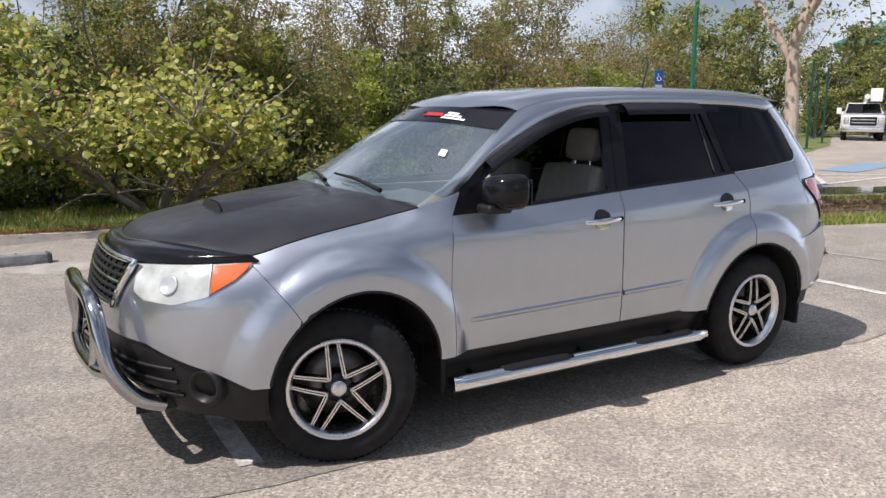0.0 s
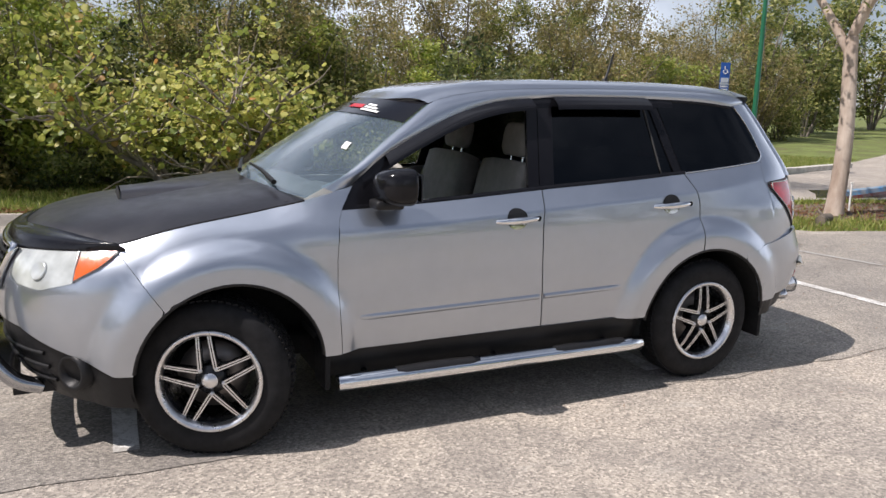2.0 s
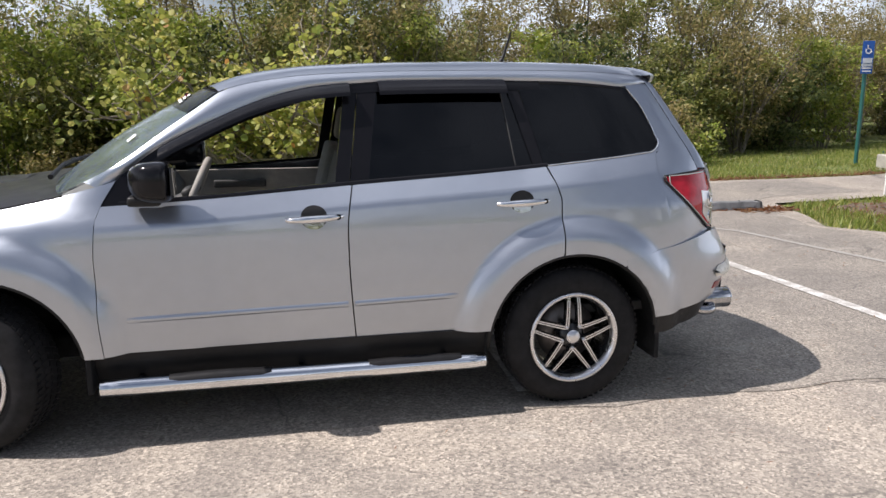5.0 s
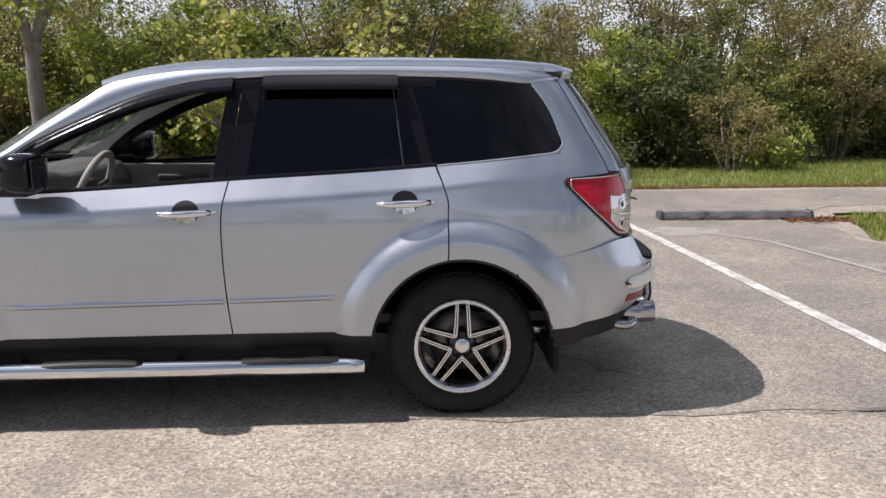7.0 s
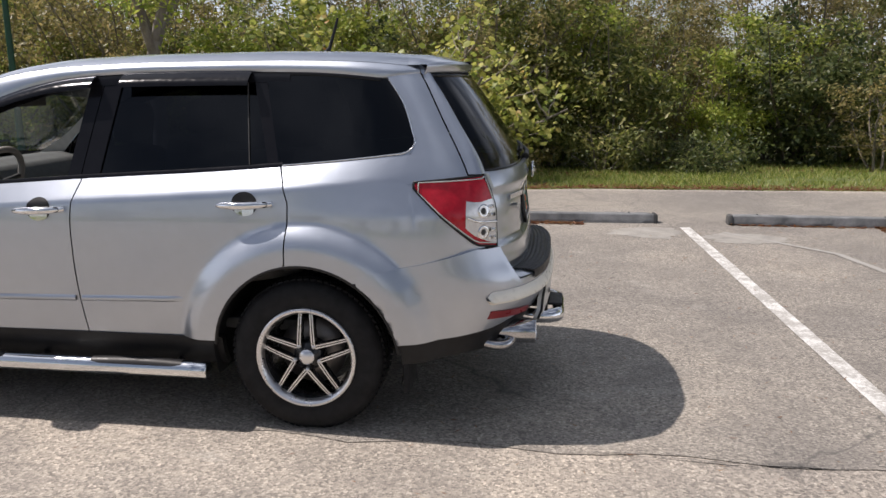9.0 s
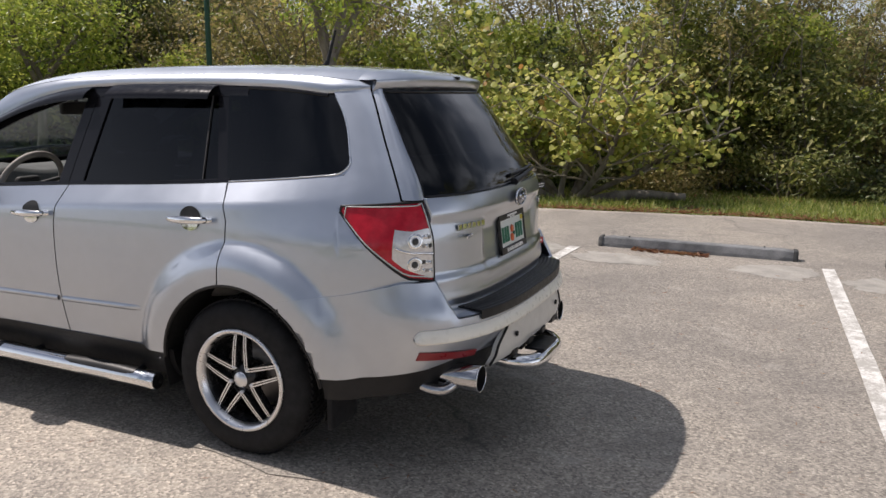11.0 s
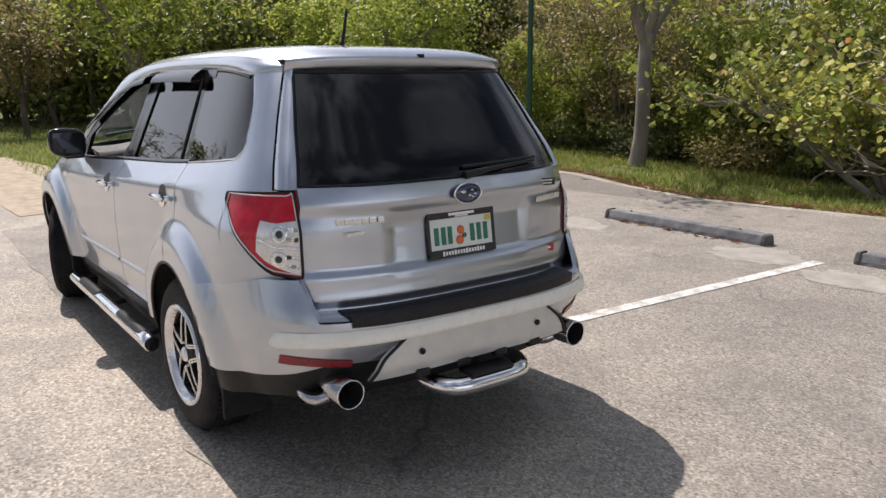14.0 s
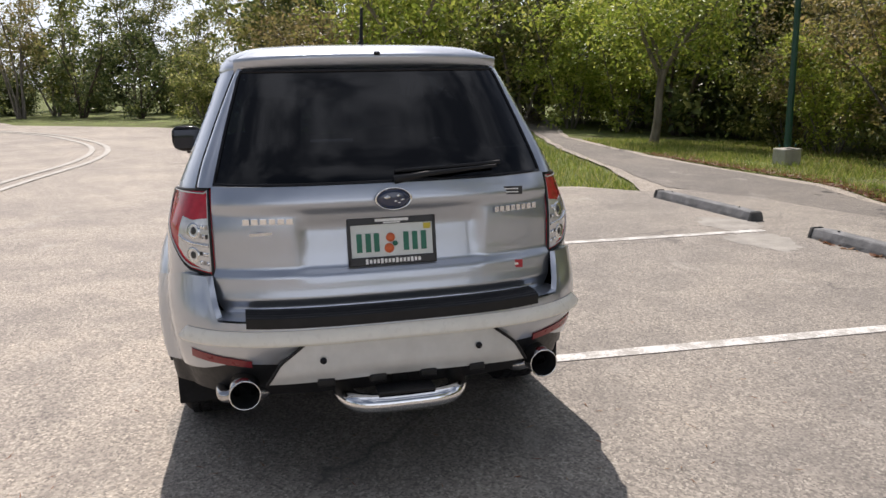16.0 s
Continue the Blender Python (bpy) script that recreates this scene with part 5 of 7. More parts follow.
    part("cowl", grid(lambda u, v: (-1.015 + 0.13 * (2 * u - 1) ** 2 + 0.10 * v - 0.03, CY + (2 * u - 1) * 0.66, 1.078 - 0.030 * (2 * u - 1) ** 2 - 0.012 * math.sin(v * 3)), 30, 6), BLACK_PLASTIC, root)
    for ya, yb in ((-0.50, -0.02), (-0.02, 0.46)):
        p0, p1 = screen((ya / 0.72 + 1) / 2, 0.02, -0.03), screen((yb / 0.72 + 1) / 2, 0.10, -0.025)
        w = part("wiper", tube([p0, tuple((a + b) / 2 + (0.0, 0.0, 0.012)[k] for k, (a, b) in enumerate(zip(p0, p1))), p1], [0.012, 0.009, 0.006], 8), BLACK_PLASTIC, root)

    # nose: bumper, lamps, grille
    bumper_low = line((0.0, 0.56), (0.35, 0.55), (0.62, 0.44), (0.80, 0.385), (1.0, 0.385))

    def nose_end(z):
        return arch_side(z, -AXLE, -1) if z < 0.645 else line((0.645, -1.473), (0.87, -1.627))(z)

    def nose_at(u, z_of, out):
        p, s = abs(2 * u - 1), math.copysign(1, 2 * u - 1)
        a = p / 0.62 * 0.60 if p < 0.62 else 0.60 + (p - 0.62) / 0.38 * 0.33
        z = z_of(a)
        if p < 0.62:
            return wrap_front(s * a, z, out)
        x0 = wrap_front(0.60, z, out)[0]
        t = (p - 0.62) / 0.38
        y0 = wrap_front(0.60, z, out)[1] - CY
        fix = y0 - side_w(x0, z) - out
        x = x0 + (nose_end(z) - x0) * t
        q = on_side(x, z, s, out + fix * (1 - t) ** 2)
        return q

    def nose(u, v):
        hi = line((0.0, 0.846), (0.26, 0.850), (0.60, 0.862), (0.93, 0.868))
        return nose_at(u, lambda a: bumper_low(a) + v * (hi(a) - bumper_low(a)), 0.0)

    nb = part("front_bumper", grid(nose, 110, 18, 0.02, inward), PAINT, root)

    def chin(u, v):
        return nose_at(u, lambda a: 0.235 + v * (bumper_low(a) - 0.002 - 0.235), -0.012)

    ch = part("lower_bumper", grid(chin, 80, 10), BLACK_PLASTIC, nb)
    for k in range(3):
        part("intake_slat", tube([wrap_front(a / 20, 0.33 + 0.06 * k, -0.008) for a in range(-9, 10)], 0.009, 6), BLACK_PLASTIC, ch)
    for s in (-1, 1):
        fog = part("fog_lamp_surround", lathe([(0.045, 0.0), (0.058, -0.035), (0.070, -0.040), (0.078, -0.02), (0.08, 0.03)], 28), BLACK_PLASTIC, ch)
        fog.matrix_basis = pose(*wrap_front(s * 0.56, 0.385, -0.02), 0, 0, -52)
        if s > 0:
            fog.matrix_basis = pose(*wrap_front(0.56, 0.385, -0.02), 0, 0, -128)
        part("fog_lamp", lathe([(0.0, 0.012), (0.046, 0.010)], 24), CABIN_DARK, fog)

        def lamp(u, v, s=s, out=0.004):
            a = 0.28 + 0.425 * u
            top = line((0.28, 0.846), (0.45, 0.858), (0.60, 0.868), (0.705, 0.876))(a)
            bot = line((0.28, 0.748), (0.33, 0.722), (0.46, 0.716), (0.58, 0.752), (0.66, 0.812), (0.705, 0.866))(a)
            return wrap_front(s * a, bot + v * (top - bot), out)

        hl = part("headlamp", grid(lambda u, v, s=s: lamp(u, v, s, 0.003), 30, 10, 0.02, inward), HAZED_LENS, root, "slightly hazed clear headlamp")
        part("headlamp_lens", grid(lambda u, v, s=s: lamp(u, v, s, 0.013), 30, 10, 0.010, inward), LAMP_CLEAR, hl, "clear lens").visible_shadow = False
        part("turn_signal", grid(lambda u, v, s=s: lamp(0.73 + 0.255 * u + 0.03 * (v - 0.5), 0.06 + 0.88 * v, s, 0.008), 10, 8, 0.006, inward), AMBER, hl, "amber turn signal")
        for uu, vv, r in ((0.38, 0.50, 0.038),):
            rf = part("headlamp_reflector", lathe([(0.0, 0.001), (r * 0.6, 0.0005), (r * 0.92, -0.004), (r, -0.004), (r * 1.08, 0.002)], 32), LENS_RING, hl)
            rf.matrix_basis = facing(lambda u, v, s=s: lamp(u, v, s, 0.006), uu, vv)
        part("lamp_bezel", tube([lamp(0.72, v / 8, s, 0.007) for v in range(9)], 0.004, 6), LENS_RING, hl)

    def grille(u, v, out=0.0):
        y = CY + (2 * u - 1) * line((0, 0.30), (1, 0.39))(v)
        z = 0.672 + v * 0.185
        return (front_x(y, z) - out, y, z)

    gr = part("grille", grid(lambda u, v: grille(u, v, 0.006), 24, 8), UNDERSIDE, root, "black grille with chrome frame")
    for k in range(6):
        part("grille_bar", tube([grille(u / 20, 0.08 + 0.15 * k, 0.016) for u in range(21)], 0.008, 6), CHROME if k == 3 else BLACK_PLASTIC, gr)
    for k in range(9):
        part("grille_rib", tube([grille(0.1 + 0.1 * k, v / 6, 0.012) for v in range(7)], 0.006, 6), BLACK_PLASTIC, gr)
    loop = [grille(k / 16, 0) for k in range(17)] + [grille(1, k / 6) for k in range(1, 7)] + [grille(1 - k / 16, 1) for k in range(1, 17)] + [grille(0, 1 - k / 6) for k in range(1, 6)]
    part("grille_frame", tube([(x - 0.014, y, z) for x, y, z in loop], 0.015, 8, closed=True), CHROME, gr, "chrome grille frame")

    # floor pan
    pan = bmesh.new()
    block((3.9, 1.10, 0.10), (0.05, CY, 0.36), 0.03, pan)
    block((1.0, 1.42, 0.10), (0.0, CY, 0.36), 0.03, pan)
    part("underbody", pan, UNDERSIDE, root)
    return root


def mirror_point(u, v, s):
    """A rounded, slightly wedge-shaped housing, flat towards the driver."""
    a, b = u * math.tau, (v - 0.5) * math.pi
    cx, cy, cz = math.cos(b) * math.cos(a), math.cos(b) * math.sin(a), math.sin(b)
    r = lambda c, p: math.copysign(abs(c) ** p, c)
    x = 0.132 * r(cx, 0.75)
    if x > 0:
        x *= 0.32
    return (-0.470 + x * (1.0 - 0.25 * cy), CY + s * (0.838 + 0.100 * r(cy, 0.62)), 1.112 + 0.082 * r(cz, 0.62) + 0.008 * cy)


def wheel(root, ax, s, steer):
    """Tyre, black five-pair spoke rim with polished lip and spoke faces."""
    R, half = 0.330, 0.105
    w = part("wheel", lathe([(0.205, -half), (0.232, -half - 0.006), (0.262, -half - 0.010), (0.300, -half - 0.004), (0.318, -half + 0.012), (0.326, -half + 0.030), (R, -half + 0.055), (R, half - 0.055), (0.326, half - 0.03), (0.318, half - 0.012), (0.300, half), (0.26, half + 0.005), (0.205, half)], 72), RUBBER, root, "black tyre on a dark alloy rim")
    # tread blocks
    tb = bmesh.new()
    for k in range(72):
        for row, a0 in ((-0.062, 0.0), (-0.020, 0.5), (0.022, 0.0), (0.062, 0.5)):
            a = (k + a0) * math.tau / 72
            m = Matrix.Rotation(-a, 4, "Y") @ Matrix.Translation((R + 0.001, row, 0)) @ Matrix.Rotation(0.35 if row < 0 else -0.35, 4, "X")
            vs = [tb.verts.new(m @ Vector((x, y, z))) for x in (-0.004, 0.004) for y in (-0.014, 0.014) for z in (-0.010, 0.010)]
            for q in ((4, 5, 7, 6), (0, 1, 5, 4), (2, 6, 7, 3), (0, 4, 6, 2), (1, 3, 7, 5)):
                tb.faces.new([vs[i] for i in q])
    tagged(part("tread", tb, RUBBER, w, smooth=False), kind="stuff")
    f = -half
    rim = part("rim_barrel", lathe([(0.200, f + 0.010), (0.186, f + 0.022), (0.180, f + 0.06), (0.176, half - 0.02)], 64), RIM_BLACK, w)
    part("rim_lip", lathe([(0.217, f - 0.002), (0.215, f - 0.014), (0.204, f - 0.014), (0.196, f - 0.004), (0.188, f + 0.016)], 72), ALLOY, w, "polished rim lip")
    part("brake_disc", lathe([(0.06, f + 0.10), (0.145, f + 0.10), (0.145, f + 0.115)], 40), plain_disc, w)
    part("hub", lathe([(0.0, f + 0.004), (0.028, f + 0.004), (0.033, f + 0.010), (0.058, f + 0.016), (0.066, f + 0.035), (0.066, f + 0.09)], 40), RIM_BLACK, w)
    part("centre_cap", lathe([(0.0, f - 0.006), (0.026, f - 0.005), (0.033, f + 0.004)], 32), ALLOY, w, "silver centre cap")
    for k in range(5):
        mid = math.pi / 2 + k * math.tau / 5
        for side in (-1, 1):
            dirs = []
            for t in np.linspace(0, 1, 7):
                r = 0.050 + t * 0.146
                off = side * (0.0315 - 0.0085 * t)
                c, n = Vector((math.cos(mid), 0, math.sin(mid))), Vector((-math.sin(mid), 0, math.cos(mid)))
                d = f + 0.004 + 0.012 * math.sin(t * math.pi) * -0.3 + 0.012 * t
                dirs.append((c * r + n * off, n, d, 0.0104 - 0.0018 * t))
            bm, fm = bmesh.new(), bmesh.new()
            prev = None
            for p, n, d, hw in dirs:
                ring = [bm.verts.new(p + n * hw + Vector((0, d + 0.035, 0))), bm.verts.new(p + n * hw + Vector((0, d, 0))), bm.verts.new(p - n * hw + Vector((0, d, 0))), bm.verts.new(p - n * hw + Vector((0, d + 0.035, 0)))]
                if prev:
                    for i in range(3):
                        bm.faces.new([prev[i], prev[i + 1], ring[i + 1], ring[i]])
                prev = ring
            part("spoke", bm, RIM_BLACK, w, smooth=False)
            for a, b in ((1.0, 0.28), (-0.28, -1.0)):
                prev = None
                for p, n, d, hw in dirs:
                    hw -= 0.0018
                    ring = [fm.verts.new(p + n * hw * a + Vector((0, d - 0.002, 0))), fm.verts.new(p + n * hw * b + Vector((0, d - 0.002, 0)))]
                    if prev:
                        fm.faces.new([prev[0], prev[1], ring[1], ring[0]])
                    prev = ring
            part("spoke_face", fm, ALLOY, w, "machined spoke face", smooth=False)
        lug = mid + math.pi / 5
        part("wheel_nut", lathe([(0.0, f + 0.000), (0.008, f + 0.001), (0.010, f + 0.022)], 8), ALLOY, w).location = (0.056 * math.cos(lug), 0, 0.056 * math.sin(lug))
    w.matrix_basis = pose(ax + (0.034 if ax < 0 else 0) * -s, CY + s * (HUB_Y - 0.100 + 0.0), HUB_Z + 0.002, 0, (-7 if ax < 0 else 0), steer + (0 if s < 0 else 180))
    return w


plain_disc = plain("brake_disc_iron", (0.22, 0.20, 0.19), 0.45, 0.8)
PLATE_WHITE = plain("plate_white_enamel", (0.72, 0.75, 0.72), 0.4, wear=0.05)
PLATE_GREEN = plain("plate_green_ink", (0.02, 0.16, 0.10), 0.5)
ORANGE_INK = plain("orange_ink", (0.70, 0.15, 0.05), 0.5)
RED_INK = plain("red_ink", (0.45, 0.02, 0.03), 0.4)
BLUE_ENAMEL = plain("dark_blue_enamel", (0.010, 0.020, 0.060), 0.12, Coat_Weight=1.0)
LABEL_BLACK = plain("black_label", (0.02, 0.02, 0.022), 0.4)


def on_gate(y, z, out, lean=None):
    """A pose on the tailgate's skin: x to the right as read, z outwards."""
    x = rear_x(CY + y, z) + out
    bend = math.degrees(math.atan2(rear_x(CY + y + 0.02, z) - rear_x(CY + y - 0.02, z), 0.04))
    return Matrix.Translation((x, CY + y, z)) @ Matrix.Rotation(radians(90 - bend), 4, "Z") @ Matrix.Rotation(radians(90 if lean is None else lean), 4, "X")


def tail_details(root):
    for s in (-1, 1):
        def lens(u, v, s=s, out=0.006):
            # from the tip on the flank round the corner to the gate's edge
            top = 1.072 + 0.030 * u
            bot = line((0, 1.050), (0.30, 0.930), (0.62, 0.812), (1.0, 0.795))(u)
            z = bot + v * (top - bot)
            if u <= 0.62:
                x0 = 1.765 + 0.255 * (u / 0.62)
                return (x0, CY + s * (side_w(x0, z) + out), z)
            y0 = side_w(2.02, z)
            y = y0 + (0.622 - y0) * ((u - 0.62) / 0.38)
            return (max(rear_x(CY + y, z), 2.02) + out * 0.8, CY + s * (y + out * 0.4), z)

        tl = part("tail_lamp", grid(lens, 40, 16, 0.03, inward), RED_LENS, root, "red tail lamp with clear lower inner corner")
        ring = [lens(k / 24, 0) for k in range(25)] + [lens(1, k / 10) for k in range(1, 11)] + [lens(1 - k / 24, 1) for k in range(1, 25)] + [lens(0, 0.5)]
        part("lamp_seal", tube(ring, 0.0055, 6, closed=True), BLACK_PLASTIC, tl)

        inner_ring = [lens(0.05 + 0.925 * k / 24, 0.045, s, 0.009) for k in range(25)] + [lens(0.975, 0.045 + 0.91 * k / 10, s, 0.009) for k in range(1, 11)] + [lens(0.975 - 0.925 * k / 24, 0.955, s, 0.009) for k in range(1, 25)]
        part("lamp_rim", tube(inner_ring, 0.003, 6, closed=True), LENS_RING, tl)

        def clear(u, v, s=s):
            lo = 0.05 + 0.10 * (1 - u) ** 2
            return lens(0.51 + 0.465 * u, lo + v * (0.655 - lo - 0.05 * (1 - u) ** 2), s, 0.010)
        part("clear_lens", grid(clear, 12, 10, 0.004, inward), CLEAR_CORNER, tl, "clear reversing and signal lens")
        for uu, vv, bulb in ((0.69, 0.195, CABIN_DARK), (0.69, 0.500, CABIN_DARK)):
            turn = facing(lambda u, v, s=s: lens(u, v, s, 0.0105), uu, vv)
            b = part("lamp_bowl", lathe([(0.008, 0.004), (0.016, 0.002), (0.028, -0.004), (0.0305, 0.004)], 24), SILVER_LENS, tl)
            b.matrix_basis = turn
            part("bulb", lathe([(0.0, -0.003), (0.010, -0.002), (0.016, 0.003)], 16), bulb, b)
        for k in range(12):
            uu, vv = 0.825 + 0.056 * (k % 3), (0.13, 0.235, 0.445, 0.555)[k // 3]
            f = part("reflector_facet", lathe([(0.0, -0.005), (0.013, 0.002), (0.0135, 0.005)], 4), (SILVER_LENS, CABIN_GREY, SILVER_LENS, CABIN_DARK, SILVER_LENS)[k % 5], tl)
            f.matrix_basis = facing(lambda u, v, s=s: lens(u, v, s, 0.0105), uu, vv) @ pose(0, 0, 0, 0, 45 if k % 2 else 20, 0)
        part("lens_divider", tube([lens(0.53 + 0.445 * k / 8, 0.345, s, 0.012) for k in range(9)], 0.006, 6), SILVER_LENS, tl)

        # exhaust: a pipe with a polished wide tip
        y = CY + s * 0.545
        ex = part("exhaust_tip", tube([(2.06, y, 0.400), (2.10, y, 0.403), (2.255, y, 0.405), (2.258, y, 0.405)], [0.040, 0.052, 0.053, 0.050], 28, caps=False), DARK_CHROME, root, "polished wide exhaust tip")
        part("tip_lip", tube([(2.2585, y + 0.0515 * math.cos(a), 0.405 + 0.0515 * math.sin(a)) for a in np.linspace(0, math.tau, 28, endpoint=False)], 0.0028, 6, closed=True), CHROME, ex)
        part("exhaust_bore", tube([(2.257, y, 0.405), (2.12, y, 0.403), (2.119, y, 0.403)], [0.0495, 0.047, 0.002], 24, caps=False), UNDERSIDE, ex)
        for k in (-1, 1):
            part("exhaust_elbow", tube(smooth_path([(2.00, y + k * 0.075, 0.385), (2.07, y + k * 0.082, 0.366), (2.13, y + k * 0.070, 0.362), (2.155, y + k * 0.03, 0.376)], 12), 0.024, 14), DARK_CHROME, ex)
        part("exhaust_pipe", tube(smooth_path([(1.55, y + s * 0.02, 0.34), (1.85, y + s * 0.03, 0.345), (2.0, y + s * 0.03, 0.375), (2.08, y, 0.402)], 12), 0.034, 14), DARK_CHROME, ex)

    # number plate in its black frame: bars stand for the figures
    plate = part("number_plate", block((0.300, 0.150, 0.006), bevel=0.002), PLATE_WHITE, root, "white and green number plate in a black frame", smooth=False)
    tilt = math.degrees(math.atan2(rear_end(0.83) - rear_end(0.97), 0.14))
    plate.matrix_basis = Matrix.Translation((2.176, CY - 0.003, 0.897)) @ Matrix.Rotation(radians(90), 4, "Z") @ Matrix.Rotation(radians(90 - 8), 4, "X")
    fr = bmesh.new()
    block((0.318, 0.030, 0.014), (0, -0.070, 0.003), 0.004, fr)
    block((0.318, 0.024, 0.014), (0, 0.072, 0.003), 0.004, fr)
    block((0.012, 0.164, 0.014), (-0.153, 0, 0.003), 0.004, fr)
    block((0.012, 0.164, 0.014), (0.153, 0, 0.003), 0.004, fr)
    part("plate_frame", fr, LABEL_BLACK, plate, "black dealer frame", smooth=False)
    for k, x in enumerate((-0.118, -0.086, -0.056, 0.050, 0.082, 0.114)):
        part("plate_bar", block((0.019, 0.066, 0.003), (x, -0.004, 0.0055), 0.0), PLATE_GREEN, plate, smooth=False)
    part("plate_emblem", lathe([(0.0, -0.0045), (0.016, -0.0045), (0.016, 0.0)], 20), ORANGE_INK, plate).matrix_basis = pose(-0.006, 0.012, 0.004, -90)
    part("plate_emblem", lathe([(0.0, -0.0045), (0.017, -0.0045), (0.017, 0.0)], 20), ORANGE_INK, plate).matrix_basis = pose(-0.012, -0.026, 0.004, -90)
    part("plate_leaf", lathe([(0.0, -0.0052), (0.010, -0.0052), (0.010, 0.0)], 6), PLATE_GREEN, plate).matrix_basis = pose(0.010, -0.010, 0.0045, -90)
    part("plate_sticker", block((0.026, 0.020, 0.002), (0.128, 0.046, 0.005)), plain("yellow_sticker", (0.62, 0.50, 0.05), 0.5), plate, smooth=False)
    for k in range(15):
        part("frame_bar", block((0.009, 0.014 if k % 4 else 0.018, 0.001), ((k - 7) * 0.0135, -0.070, 0.0108)), WHITE_INK, plate, smooth=False)
    part("frame_bar", block((0.12, 0.010, 0.001), (0.0, 0.074, 0.0108)), WHITE_INK, plate, smooth=False)
    part("frame_bar", block((0.06, 0.005, 0.001), (0.0, 0.065, 0.0108)), WHITE_INK, plate, smooth=False)

    # badge: a dark oval with a chrome rim and plain bright marks
    oval = lathe([(0.0, -0.008), (0.030, -0.007), (0.050, -0.002), (0.052, 0.004)], 40)
    badge = part("badge", oval, BLUE_ENAMEL, root, "dark blue oval badge with chrome rim")
    badge.matrix_basis = on_gate(0.0, 1.052, 0.034) @ pose(0, 0, 0, -90) @ Matrix.Diagonal((1.2, 1, 0.72, 1))
    rimpts = [(0.052 * math.cos(a), -0.003, 0.052 * math.sin(a)) for a in np.linspace(0, math.tau, 40, endpoint=False)]
    part("badge_rim", tube(rimpts, 0.0035, 8, closed=True), CHROME, badge)
    for x, z, r in ((-0.018, 0.008, 0.013), (0.014, 0.014, 0.007), (0.026, -0.006, 0.007), (0.006, -0.012, 0.007), (0.016, -0.020, 0.006)):
        part("badge_mark", lathe([(0.0, -0.013), (r * 0.5, -0.010), (r, -0.006)], 4), CHROME, badge).location = (x, 0, z)

    # model lettering as plain raised bars, and a red mark
    for y0, z, n, wid in ((-0.43, 0.985, 6, 0.030), (0.47, 0.985, 8, 0.024)):
        row = part("model_badge", block((0.002, n * wid, 0.002), (0, 0, -0.009)), CHROME, root, "row of raised chrome badge bars", smooth=False)
        row.matrix_basis = Matrix.Translation((rear_x(CY + y0, z) + 0.004, CY + y0, z)) @ Matrix.Rotation(math.atan2(-(rear_x(CY + y0 + 0.05, z) - rear_x(CY + y0 - 0.05, z)), 0.1), 4, "Z")
        for k in range(n):
            part("badge_bar", block((0.004, wid * 0.76, 0.019), (0, (k - (n - 1) / 2) * wid, 0.002), 0.001), CHROME, row, smooth=False)
    sm = part("small_badge", block((0.003, 0.13, 0.010)), CHROME, root, "thin chrome badge line", smooth=False)
    sm.matrix_basis = Matrix.Translation((rear_x(CY - 0.43, 0.945) + 0.003, CY - 0.43, 0.945)) @ Matrix.Rotation(0.14, 4, "Z")
    lab = part("dealer_label", block((0.003, 0.10, 0.030), bevel=0.001), LABEL_BLACK, root, "small black dealer label with pale bars", smooth=False)
    lab.matrix_basis = Matrix.Translation((rear_x(CY + 0.44, 1.052) + 0.021, CY + 0.44, 1.052)) @ Matrix.Rotation(-0.16, 4, "Z")
    for k in (-0.006, 0.006):
        part("label_bar", block((0.001, 0.07, 0.004), (0.002, 0, k)), WHITE_INK, lab, smooth=False)
    red = part("red_badge", block((0.003, 0.085, 0.030), bevel=0.001), RED_INK, root, "small red and silver badge", smooth=False)
    red.matrix_basis = Matrix.Translation((rear_x(CY + 0.45, 0.775) + 0.008, CY + 0.45, 0.775)) @ Matrix.Rotation(-0.16, 4, "Z")
    part("badge_bar", block((0.002, 0.060, 0.008), (0.0015, -0.004, 0.0)), ALLOY, red, smooth=False)

    # rear wiper
    wp = part("rear_wiper", tube([(rear_x(CY + 0.04, 1.115) + 0.02, CY + 0.01, 1.112), (rear_x(CY + 0.1, 1.13) + 0.028, CY + 0.12, 1.128), (rear_x(CY + 0.38, 1.15) + 0.018, CY + 0.40, 1.142)], [0.016, 0.011, 0.006], 10), BLACK_PLASTIC, root, "black rear wiper arm and blade")
    part("wiper_blade", tube([(rear_x(CY + y, 1.146 + 0.02 * y) + 0.010, CY + y, 1.140 + 0.03 * y) for y in np.linspace(0.02, 0.42, 10)], 0.008, 6), BLACK_PLASTIC, wp)
    part("washer_nozzle", block((0.03, 0.022, 0.014), (1.895, CY + 0.012, 1.553), 0.004), GLOSS_BLACK, root)
    part("roof_antenna", tube([(1.18, CY + 0.06, 1.600), (1.20, CY + 0.06, 1.635), (1.245, CY + 0.06, 1.775)], [0.022, 0.009, 0.006], 8), BLACK_PLASTIC, root)

    # chrome hitch step
    hs = part("hitch_step", tube(smooth_path([(2.14, CY - 0.20, 0.385), (2.26, CY - 0.205, 0.372), (2.345, CY - 0.15, 0.365), (2.355, CY, 0.362), (2.345, CY + 0.15, 0.365), (2.26, CY + 0.205, 0.372), (2.14, CY + 0.20, 0.385)], 40), 0.034, 18), CHROME, root, "chrome hitch step bar")
    part("step_pad", block((0.09, 0.20, 0.012), (2.330, CY, 0.402), 0.004), BLACK_PLASTIC, hs)
